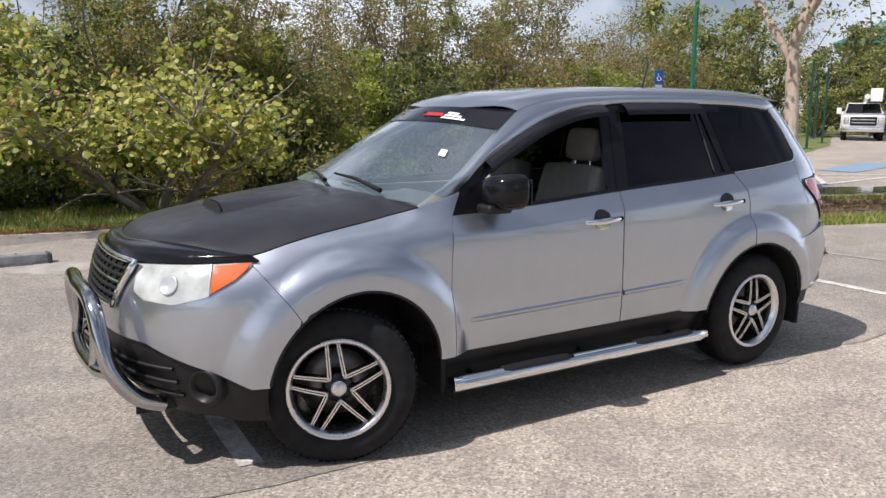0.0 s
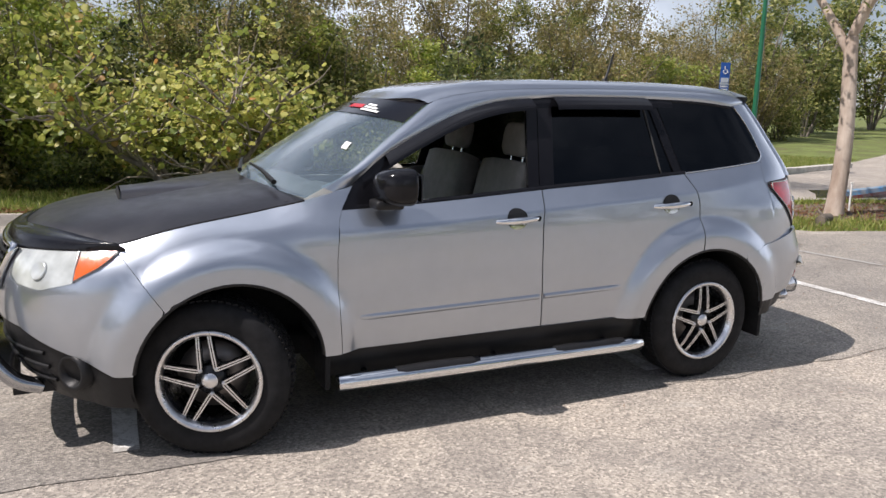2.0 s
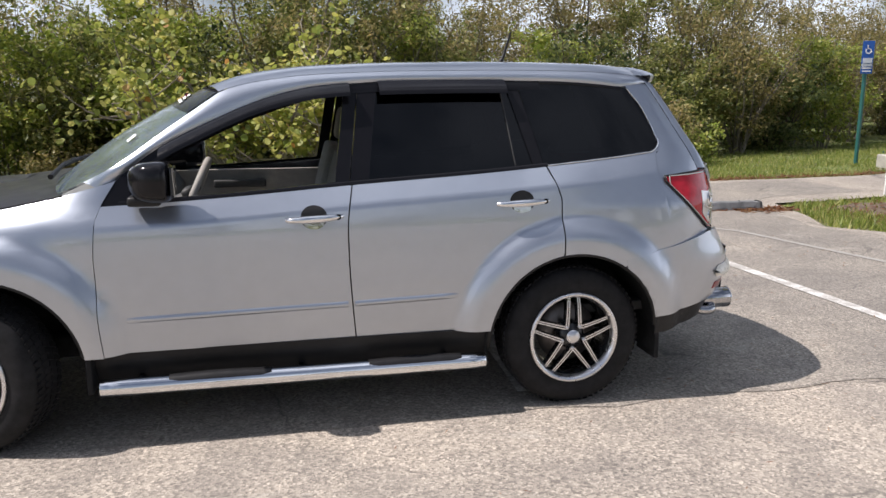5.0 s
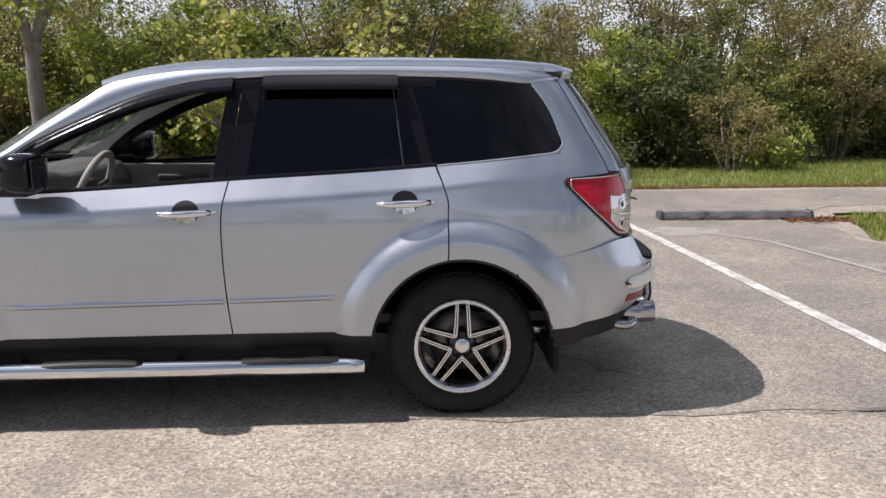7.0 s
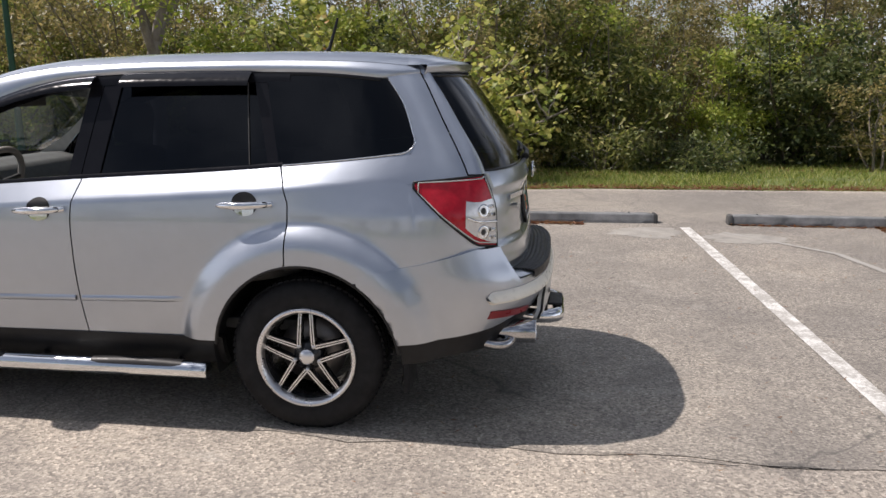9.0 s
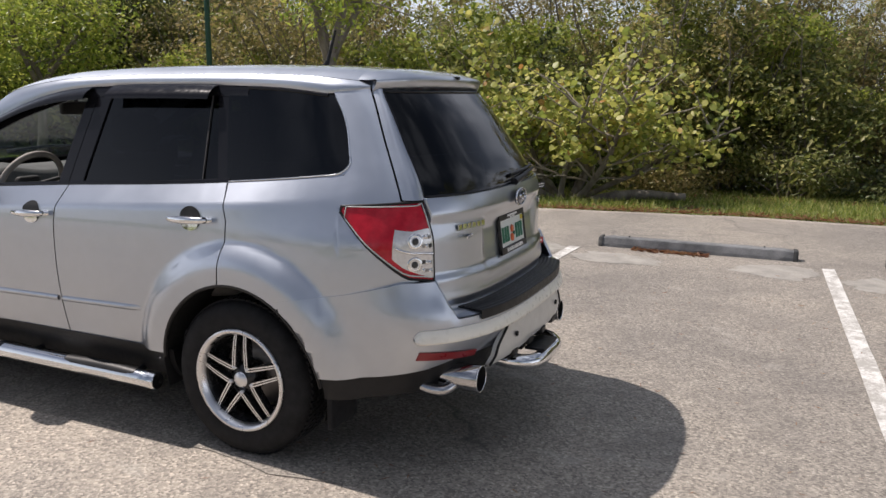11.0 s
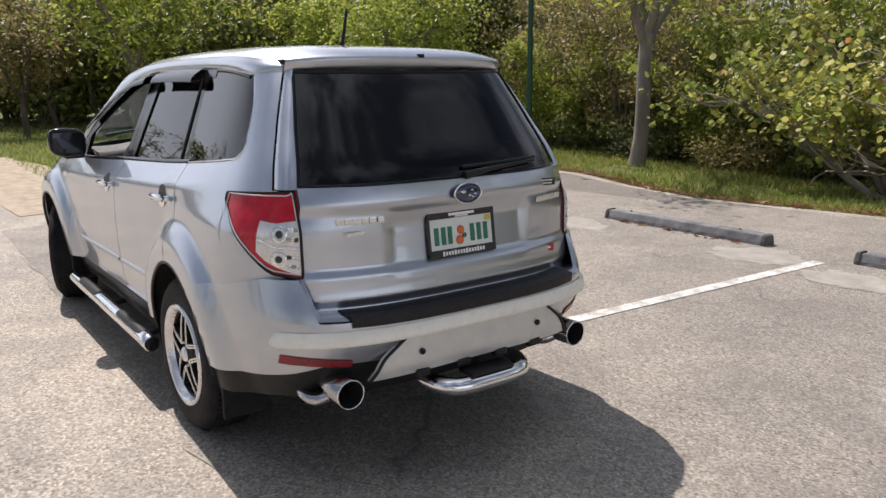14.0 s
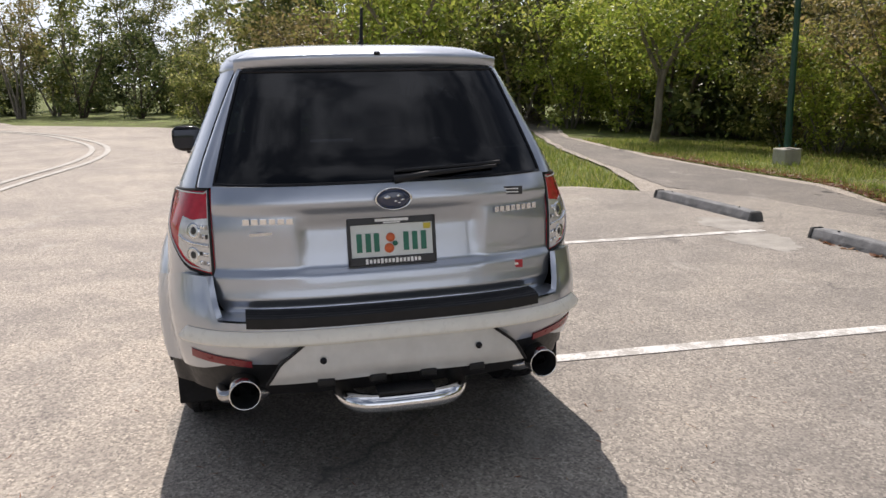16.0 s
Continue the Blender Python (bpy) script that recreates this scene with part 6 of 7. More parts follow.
    part("tow_receiver", block((0.30, 0.06, 0.06), (2.10, CY, 0.395), 0.006), UNDERSIDE, hs, smooth=False)


def screen_decals(root):
    """The red and white banner marks and the small sticker on the windscreen."""
    def spot(u, v):
        q = 2 * u - 1
        xm, zm, xe = -1.005 + v * 0.647, 1.078 + v * 0.397, -0.885 + v * 0.635
        ze = shield_edge(xe)
        bow = math.sin(math.pi * v) * 0.018 * (1 - q * q)
        return (xm + (xe - xm) * q * q - bow - 0.006, CY + q * half_at(xe, ze), zm + (ze - zm) * q * q + bow + 0.006)
    part("banner_mark", grid(lambda u, v: spot(0.345 + 0.15 * u + 0.02 * v, 0.868 + 0.045 * v), 8, 3), RED_INK, root, "red banner mark")
    for k in range(3):
        part("banner_mark", grid(lambda u, v, k=k: spot(0.19 + 0.035 * k + (0.15 - 0.035 * k) * u, 0.835 + 0.032 * k + 0.020 * v + 0.012 * u), 8, 2), WHITE_INK, root, "white banner stroke")
    part("windscreen_sticker", grid(lambda u, v: spot(0.10 + 0.03 * u + 0.012 * v, 0.47 + 0.06 * v), 3, 3), WHITE_INK, root, "small white windscreen sticker")


def bull_bar(root):
    top = smooth_path([(-1.93, -0.46, 0.275), (-2.03, -0.47, 0.32), (-2.115, -0.455, 0.43), (-2.145, -0.42, 0.55), (-2.155, -0.36, 0.66), (-2.16, -0.25, 0.705), (-2.17, 0.0, 0.712)], 30)
    pts = [(x, CY + y, z) for x, y, z in top] + [(x, CY - y, z) for x, y, z in top[-2::-1]]
    bb = part("bull_bar", tube(pts, 0.033, 16), DARK_CHROME, root, "polished steel bull bar")
    low = smooth_path([(-2.11, -0.455, 0.43), (-2.155, -0.30, 0.41), (-2.17, 0, 0.405), (-2.155, 0.30, 0.41), (-2.11, 0.455, 0.43)], 24)
    part("cross_tube", tube([(x, CY + y, z) for x, y, z in low], 0.028, 14), DARK_CHROME, bb)
    for s in (-1, 1):
        inner = smooth_path([(-2.16, s * 0.25, 0.70), (-2.145, s * 0.27, 0.56), (-2.16, s * 0.28, 0.41)], 12)
        part("upright_tube", tube([(x, CY + y, z) for x, y, z in inner], 0.024, 12), DARK_CHROME, bb)
        part("bar_bracket", block((0.24, 0.012, 0.07), (-1.92, CY + s * 0.46, 0.285), 0.003), BLACK_PLASTIC, bb, smooth=False)
    pl = grid(lambda u, v: (-2.135 - 0.02 * math.sin(math.pi * u) + 0.12 * (1 - v) ** 2, CY + (2 * u - 1) * 0.42, 0.295 + 0.14 * v), 20, 8, 0.006, lambda co: (1, 0, 0))
    part("skid_plate", pl, DARK_CHROME, bb)


def seat(parent, x, y, width=0.50, bench=False):
    """Cushion, backrest and headrest."""
    def shell(size, bulge, m, soft=0.12):
        bm = bmesh.new()
        bmesh.ops.create_cube(bm, size=1)
        bmesh.ops.subdivide_edges(bm, edges=bm.edges[:], cuts=5, use_grid_fill=True)
        for v in bm.verts:
            p = v.co * 2
            k = 1 - soft * sum(abs(c) ** 4 for c in p) / 3
            v.co = Vector((p.x * size[0] * k, p.y * size[1] * k, p.z * size[2] * k)) / 2
            v.co.z += bulge * (1 - p.x**2) * (1 - p.y**2)
        bm.transform(m)
        return bm
    st = part("seat", shell((0.52, width, 0.16), 0.015, pose(x, y, 0.66, 0, -8, 0)), SEAT_CLOTH, parent, "grey-beige cloth seat")
    part("backrest", shell((0.15, width, 0.58), 0.0, pose(x + 0.29, y, 0.905, 0, 14, 0)), SEAT_CLOTH, st)
    for dy in ((0,) if not bench else (-0.36, 0.36)):
        part("headrest", shell((0.10, 0.27, 0.20), 0.0, pose(x + 0.385, y + dy, 1.285, 0, 10, 0), 0.30), SEAT_CLOTH, st)
        for k in (-0.06, 0.06):
            part("headrest_post", tube([(x + 0.365, y + dy + k, 1.14), (x + 0.385, y + dy + k, 1.25)], 0.006, 8), CHROME, st)
    return st


def cabin(root):
    part("cabin_floor", block((2.75, 1.36, 0.05), (0.55, CY, 0.43), 0.01), CABIN_DARK, root, smooth=False)
    seat(root, -0.02, CY - 0.36)
    seat(root, -0.02, CY + 0.36)
    seat(root, 0.92, CY, 1.28, True)
    def dash(u, v):
        prof = [(-0.955, 1.045), (-0.72, 1.055), (-0.60, 1.03), (-0.54, 0.94), (-0.56, 0.80), (-0.62, 0.60)]
        i = min(4, int(v * 5))
        t = v * 5 - i
        x, z = (prof[i][k] + t * (prof[i + 1][k] - prof[i][k]) for k in (0, 1))
        return (x, CY + (2 * u - 1) * 0.665, z + 0.035 * math.exp(-((2 * u - 1 + 0.5) / 0.22) ** 2) * (1 if v > 0.2 else v * 5))
    ds = part("dashboard", grid(dash, 30, 20), DASH_GREY, root, "grey dashboard")
    part("dash_panel", grid(lambda u, v: (-0.545 - 0.05 * v, CY - 0.08 + u * 0.76, 0.90 - 0.18 * v), 10, 6), CABIN_GREY, ds)
    ring = [(-0.40 + 0.185 * math.sin(a) * 0.40, CY - 0.36 + 0.185 * math.cos(a), 0.985 + 0.185 * math.sin(a) * 0.915) for a in np.linspace(0, math.tau, 40, endpoint=False)]
    sw = part("steering_wheel", tube(ring, 0.016, 12, closed=True), CABIN_GREY, root, "grey steering wheel")
    part("wheel_boss", block((0.05, 0.13, 0.11), (-0.41, CY - 0.36, 0.98), 0.02, turn=Matrix.Rotation(-0.42, 4, "Y")), CABIN_DARK, sw)
    for a in (0.15, math.pi - 0.15, -math.pi / 2):
        part("wheel_spoke", tube([(-0.41, CY - 0.36 + 0.05 * math.cos(a), 0.98 + 0.04 * math.sin(a)), (-0.40 + 0.07 * math.sin(a), CY - 0.36 + 0.18 * math.cos(a), 0.985 + 0.165 * math.sin(a))], 0.012, 8), CABIN_DARK, sw)
    part("steering_column", tube([(-0.43, CY - 0.36, 0.97), (-0.60, CY - 0.36, 0.90)], 0.045, 14), CABIN_DARK, sw)
    for s in (-1, 1):
        for xa, xb in ((-0.70, 0.24), (0.32, 1.14)):
            def trim(u, v, xa=xa, xb=xb, s=s):
                zt = belt(xb) - 0.05
                z = 0.48 + v * (zt - 0.48)
                x = xa + u * (xb - (0.27 * step(0.85, 0.76, z) if xb > 1 else 0.0) - xa)
                return (x, CY + s * (half_at(x, z) - 0.065 - 0.025 * math.sin(v * 2.6)), z)
            dt = part("door_trim", grid(trim, 12, 10, 0.05, lambda co, s=s: (0, s, 0)), CABIN_GREY, root)
            part("door_pull", block((0.30, 0.05, 0.045), ((xa + xb) / 2, CY + s * 0.645, 0.93), 0.012), CABIN_DARK, dt)
        # inner faces of the front pillars and the rail
        def inner(u, v, s=s):
            x0 = -0.80 + u * 2.5
            zi = win_top(min(x0, 1.6))
            xo = x0 - 0.085 * (1 - step(-0.6, 0.05, x0))
            zo = shield_edge(xo) if xo < -0.25 else roof_side(xo)
            x, z = x0 + v * (xo - x0), zi + v * (zo - zi) - 0.004
            return (x, CY + s * (half_at(x, z) - 0.045), z - 0.006)
        part("pillar_trim", grid(inner, 40, 3), PILLAR_TRIM, root)
    part("headliner", grid(lambda u, v: (-0.22 + u * 1.9, CY + (2 * v - 1) * 0.46, roof_z(-0.22 + u * 1.9, CY + (2 * v - 1) * 0.46) - 0.035), 20, 12), CABIN_GREY, root)
    rv = part("rear_view_mirror", block((0.03, 0.24, 0.07), (-0.42, CY, 1.385), 0.014), CABIN_DARK, root)
    part("mirror_stem", tube([(-0.43, CY, 1.40), (-0.44, CY, 1.455)], 0.010, 8), CABIN_DARK, rv)


suv = car()
wheel(suv, -AXLE, -1, -20)
wheel(suv, -AXLE, 1, -20)
wheel(suv, AXLE, -1, 0)
wheel(suv, AXLE, 1, 0)
tail_details(suv)
bull_bar(suv)
screen_decals(suv)
cabin(suv)


# ---- trees and bushes ----
LEAF_THICKET = blades_material("thicket_leaf", [(0.0, (0.083, 0.112, 0.031)), (0.4, (0.177, 0.212, 0.054)), (0.75, (0.319, 0.330, 0.094)), (1.0, (0.590, 0.531, 0.212))])
LEAF_BRIGHT = blades_material("bright_leaf", [(0.0, (0.177, 0.254, 0.042)), (0.5, (0.330, 0.407, 0.065)), (1.0, (0.543, 0.543, 0.130))])
LEAF_DARK = blades_material("dark_leaf", [(0.0, (0.047, 0.073, 0.027)), (0.5, (0.118, 0.159, 0.050)), (1.0, (0.307, 0.319, 0.118))])
LEAF_GRAPE = blades_material("sea_grape_leaf", [(0.0, (0.184, 0.248, 0.059)), (0.40, (0.389, 0.427, 0.097)), (0.75, (0.605, 0.583, 0.162)), (0.95, (0.620, 0.583, 0.194)), (1.0, (0.540, 0.259, 0.086))])
LEAF_DRY = blades_material("olive_brown_leaf", [(0.0, (0.142, 0.136, 0.050)), (0.5, (0.271, 0.242, 0.085)), (1.0, (0.448, 0.342, 0.153))])
BARK_GREY = bark_material("grey_bark", (0.085, 0.070, 0.055), (0.30, 0.265, 0.22))
BARK_MAUVE = bark_material("mauve_grey_bark", (0.15, 0.125, 0.115), (0.34, 0.30, 0.285))
BARK_TWIG = bark_material("pale_twig_bark", (0.16, 0.13, 0.10), (0.46, 0.41, 0.34))
BARK_PALE = bark_material("pale_peeling_bark", (0.26, 0.19, 0.145), (0.58, 0.49, 0.41), 4)
BARK_DARK = bark_material("dark_bark", (0.035, 0.027, 0.022), (0.15, 0.115, 0.09))


def leaf_mesh(name, tips, mat, size, seed, kind="oval", droop=0.3):
    """One leaf at each place: a folded blade, or a round one."""
    r = np.random.default_rng(seed)
    p = np.array(tips)
    n = len(p)
    a, t = r.uniform(0, math.tau, n), r.normal(-droop, 0.55, n)
    d = np.stack([np.cos(a) * np.cos(t), np.sin(a) * np.cos(t), np.sin(t)], 1)
    roll = r.uniform(-1.2, 1.2, n)
    flat = np.stack([-np.sin(a), np.cos(a), np.zeros(n)], 1)
    up = np.cross(d, flat)
    e = flat * np.cos(roll)[:, None] + up * np.sin(roll)[:, None]
    nrm = np.cross(d, e)
    s = (size * r.uniform(0.6, 1.35, n))[:, None]
    if kind == "round":
        ring = [(math.cos(k * math.tau / 7), math.sin(k * math.tau / 7)) for k in range(7)]
        vs = [p + s * (d * (0.5 * c + 0.5) + e * 0.56 * q + nrm * 0.10 * (abs(q) - 0.3)) for c, q in ring]
        verts = np.stack(vs, 1).reshape(-1, 3)
        faces = np.arange(7 * n).reshape(-1, 7)
    else:
        vs = [p, p + s * (d * 0.5 + e * 0.24 + nrm * 0.06), p + s * d, p + s * (d * 0.5 - e * 0.24 + nrm * 0.06)]
        verts = np.stack(vs, 1).reshape(-1, 3)
        faces = np.arange(4 * n).reshape(-1, 4)
    me = bpy.data.meshes.new(name)
    me.from_pydata(verts.tolist(), [], faces.tolist())
    me.materials.append(mat)
    return me


def limb(bm, rnd, start, heading, length, radius, wander=0.25, rise=0.1, n=6, sides=6, taper=0.35):
    """A crooked tapering limb; gives its places."""
    p, d = Vector(start), Vector(heading).normalized()
    pts = [p.copy()]
    for _ in range(n):
        d = (d + Vector((rnd.uniform(-1, 1), rnd.uniform(-1, 1), rnd.uniform(-1, 1) + rise)) * wander).normalized()
        p = p + d * length / n
        pts.append(p.copy())
    tube(pts, [radius * (1 - (1 - taper) * i / n) for i in range(n + 1)], sides, bm)
    return pts, d


def plant(name, label, category, seed, at, stems, height, lean, radius, twigs, leaves, leaf_size, leaf_mat, bark, spread=0.34, from_z=0.15, kind="oval", upper=1.0, twig_len=0.9, sides=6, group=""):
    """A woody plant: stems from the base, twigs off them, leaves in loose clumps round the twigs."""
    rnd = random.Random(seed)
    r = np.random.default_rng(seed)
    root = thing(name, label, category, group, at)
    bm, tw = bmesh.new(), bmesh.new()
    tips = []
    for k in range(stems):
        a = k * math.tau / stems + rnd.uniform(-0.5, 0.5)
        tilt = lean * rnd.uniform(0.4, 1.2)
        h = height * rnd.uniform(0.72, 1.05)
        pts, d = limb(bm, rnd, (0.12 * math.cos(a) * (stems > 1), 0.12 * math.sin(a) * (stems > 1), -0.06), (math.cos(a) * tilt, math.sin(a) * tilt, 1), h, radius * rnd.uniform(0.7, 1.1), 0.16, 0.05, 9, sides, 0.22)
        for _ in range(twigs):
            t = rnd.uniform(from_z, 1.0) ** upper
            i = min(len(pts) - 2, int(t * (len(pts) - 1)))
            base = pts[i].lerp(pts[i + 1], rnd.random())
            b = rnd.uniform(0, math.tau)
            q, _ = limb(tw, rnd, base, (math.cos(b), math.sin(b), rnd.uniform(-0.1, 0.8)), twig_len * rnd.uniform(0.5, 1.3) * (1.2 - 0.5 * t), radius * 0.22, 0.35, 0.05, 4, 4, 0.3)
            tips += [q[2], q[3], q[4]]
    part("trunk", bm, bark, root)
    tagged(part("brushwood", tw, bark, root), kind="stuff")
    tips = np.array([tuple(v) for v in tips])
    hubs = tips[r.integers(0, len(tips), max(30, leaves // 26))]
    pick = hubs[r.integers(0, len(hubs), leaves)]
    pos = pick + r.normal(0, spread * 0.52, (leaves, 3)) * np.array([1, 1, 0.7])
    pos[:, 2] = np.maximum(pos[:, 2], 0.05)
    crown = new("crown", leaf_mesh("crown", pos, leaf_mat, leaf_size, seed, kind))
    crown.parent = root
    return root


# the kinds, each built once where it stands, then repeated along the wood's edge
rnd = random.Random(11)
KINDS = [
    plant("thicket_shrub", "dense green mangrove-like shrub with many thin stems", "shrub", 21, pose(-3.2, 12.6, land(-3.2, 12.6)), 7, 3.3, 0.42, 0.035, 14, 7400, 0.122, LEAF_THICKET, BARK_GREY, 0.30, 0.05, group="thicket behind the lawn"),
    plant("thicket_shrub", "dense dark green shrub of the thicket", "shrub", 22, pose(-0.4, 12.4, land(-0.4, 12.4)), 8, 3.0, 0.50, 0.032, 13, 7000, 0.130, LEAF_DARK, BARK_DARK, 0.30, 0.05, group="thicket behind the lawn"),
    plant("thicket_shrub", "bright green leafy shrub of the thicket", "shrub", 23, pose(2.2, 13.2, land(2.2, 13.2)), 6, 3.5, 0.40, 0.035, 14, 7000, 0.124, LEAF_BRIGHT, BARK_GREY, 0.32, 0.10, group="thicket behind the lawn"),
    plant("thicket_shrub", "olive-brown half-bare shrub with grey stems", "shrub", 24, pose(4.6, 15.0, land(4.6, 15.0)), 12, 4.5, 0.30, 0.030, 11, 6000, 0.098, LEAF_DRY, BARK_GREY, 0.30, 0.20, group="thicket behind the lawn"),
    plant("slender_tree", "slender grey-stemmed tree with sparse foliage", "tree", 25, pose(1.0, 14.6, land(1, 14.6)), 4, 6.6, 0.20, 0.055, 20, 6600, 0.110, LEAF_THICKET, BARK_GREY, 0.34, 0.40, group="thicket behind the lawn"),
    plant("slender_tree", "slender bare-stemmed tree with thin crown", "tree", 26, pose(-2.0, 15.0, land(-2, 15)), 5, 6.8, 0.22, 0.045, 20, 4600, 0.105, LEAF_DRY, BARK_GREY, 0.36, 0.35, group="thicket behind the lawn"),
    plant("tall_tree", "tall leafy green tree of the far wood", "tree", 41, pose(-20.5, 13.5, land(-20.5, 13.5)), 4, 6.6, 0.26, 0.075, 18, 2600, 0.245, LEAF_THICKET, BARK_GREY, 0.50, 0.08, group="far wood"),
    plant("tall_tree", "tall dark green tree of the far wood", "tree", 42, pose(-22.5, 14.6, land(-22.5, 14.6)), 4, 6.2, 0.30, 0.075, 18, 2600, 0.245, LEAF_DARK, BARK_DARK, 0.50, 0.05, group="far wood"),
]


def again(kind, x, y, size=1.0):
    ob = copy_thing(KINDS[kind], pose(x, y, land(x, y) - 0.02, 0, 0, rnd.uniform(0, 360)))
    ob.scale = (size * rnd.uniform(0.9, 1.1),) * 3
    return ob


for row, (back, gap) in enumerate(((0.9, 1.35), (2.5, 1.6), (4.4, 1.9), (7.0, 2.5), (11.5, 3.4))):
    x = -36.0
    while x < 24:
        x += gap * rnd.uniform(0.75, 1.3) * (1.0 + 0.8 * step(11, 20, abs(x - 1)))
        y = wood_edge(x) + back + rnd.uniform(-0.6, 0.6)
        if row == 0:
            k = rnd.choices((0, 1, 2, 3), (3, 1, 4.5, 2) if x < 3 else (4, 1.5, 2, 5))[0]
            again(k, x, y, rnd.uniform(0.72, 1.12))
        elif row < 3:
            k = rnd.choices((0, 1, 2, 3, 4, 5), (3, 1, 4, 2, 2, 2) if x < 2 else (3, 1, 1.5, 4, 3, 3))[0]
            again(k, x, y, rnd.uniform(0.85, 1.1) if k < 4 else rnd.uniform(0.6, 0.85) if -8 < x < 8 else rnd.uniform(0.8, 1.05))
        else:
            thin = -8 < x < 8                     # sky shows through the thinner part of the wood
            k = rnd.choices((3, 4, 5, 6, 7), (3, 2, 5, 0, 0) if thin else (2, 2, 2, 4, 2) if x < 2 else (4, 3, 3, 1, 0.5))[0]
            again(k, x, y, rnd.uniform(0.95, 1.15) if k < 4 else rnd.uniform(0.62, 0.80) if thin else rnd.uniform(0.85, 1.15) * (1.22 if x > 7 else 1.0))


# the spreading sea grape by the lot: leaning trunks, wide round leaves
def sea_grape(x, y):
    rn, r = random.Random(5), np.random.default_rng(5)
    root = thing("sea_grape", "spreading sea grape bush with round yellow-green leaves and leaning trunks", "bush", at=pose(x, y, land(x, y)))
    tw, tips = bmesh.new(), []
    for a, tilt, L, rad in ((2.9, 1.3, 2.9, 0.055), (2.4, 0.75, 2.7, 0.065), (0.3, 1.5, 2.7, 0.05), (1.2, 0.8, 2.4, 0.05), (-0.5, 1.2, 2.3, 0.06), (3.7, 1.5, 2.7, 0.06), (0.9, 0.35, 2.6, 0.06), (-1.5, 0.9, 1.8, 0.05), (3.2, 1.9, 2.6, 0.05)):
        bm = bmesh.new()
        pts, d = limb(bm, rn, (0.15 * math.cos(a), 0.15 * math.sin(a), -0.05), (math.cos(a) * tilt, math.sin(a) * tilt * 0.8, 1), L, rad, 0.22, 0.10, 8, 8, 0.3)
        part("trunk", bm, BARK_GREY, root)
        for _ in range(18):
            i = rn.randrange(2, len(pts) - 1)
            b = rn.uniform(0, math.tau)
            q, _ = limb(tw, rn, pts[i], (math.cos(b), math.sin(b), rn.uniform(0.0, 1.0)), rn.uniform(0.6, 1.3), 0.020, 0.35, 0.12, 5, 5, 0.3)
            tips += q[2:]
    tagged(part("brushwood", tw, BARK_TWIG, root), kind="stuff")
    bm = bmesh.new()
    log, _ = limb(bm, rn, (0.5, -0.25, 0.0), (1.0, 0.25, 0.25), 1.4, 0.085, 0.12, 0.05, 6, 8, 0.7)
    part("fallen_limb", bm, BARK_GREY, root)
    tips = np.array([tuple(v) for v in tips if v.z > 0.60])
    hubs = tips[r.integers(0, len(tips), 380)]
    pick = hubs[r.integers(0, len(hubs), 5600)]
    pos = pick + r.normal(0, 0.14, (5600, 3))
    pos[:, 2] = np.clip(pos[:, 2], 0.40, 3.0)
    crown = new("crown", leaf_mesh("crown", pos, LEAF_GRAPE, 0.086, 9, "round", 0.1))
    crown.parent = root


sea_grape(-0.05, 8.85)


def tree(name, label, seed, at, lean, height, radius, forks, leaves, leaf_size, leaf_mat, bark, crown_from=0.5, spread=0.5, fork_at=0.45):
    """A single-trunked tree that forks into limbs under a loose crown."""
    rn, r = random.Random(seed), np.random.default_rng(seed)
    root = thing(name, label, "tree", at=at)
    bm, tw, tips = bmesh.new(), bmesh.new(), []
    trunk_n = 10
    pts = [Vector((lean[0] * t + 0.05 * math.sin(5 * t), lean[1] * t + 0.04 * math.cos(4 * t), -0.06 + height * fork_at * t)) for t in np.linspace(0, 1, trunk_n + 1)]
    tube(pts, [radius * (1.16 if i == 0 else 1.03 if i == 1 else 1 - 0.25 * i / trunk_n) for i in range(trunk_n + 1)], 14, bm)
    part("trunk", bm, bark, root)
    for k in range(forks):
        bm = bmesh.new()
        a = k * math.tau / forks + rn.uniform(-0.4, 0.4) + 0.3
        q, d = limb(bm, rn, pts[-1 - (k % 2)], (math.cos(a) * 0.55 + lean[0] * 0.2, math.sin(a) * 0.55 + lean[1] * 0.2, 1), height * (1 - fork_at), radius * 0.55, 0.18, 0.10, 8, 9, 0.25)
        part("limb", bm, bark, root)
        for _ in range(9):
            i = rn.randrange(2, len(q) - 1)
            b = rn.uniform(0, math.tau)
            w, _ = limb(tw, rn, q[i], (math.cos(b), math.sin(b), rn.uniform(-0.2, 0.7)), rn.uniform(0.8, 1.9), radius * 0.14, 0.3, 0.02, 6, 5, 0.3)
            tips += w[2:]
    tagged(part("brushwood", tw, bark, root), kind="stuff")
    tips = np.array([tuple(v) for v in tips if v.z > height * crown_from])
    pos = tips[r.integers(0, len(tips), leaves)] + r.normal(0, spread * 0.5, (leaves, 3))
    crown = new("crown", leaf_mesh("crown", pos, leaf_mat, leaf_size, seed, "oval", 0.4))
    crown.parent = root
    return root


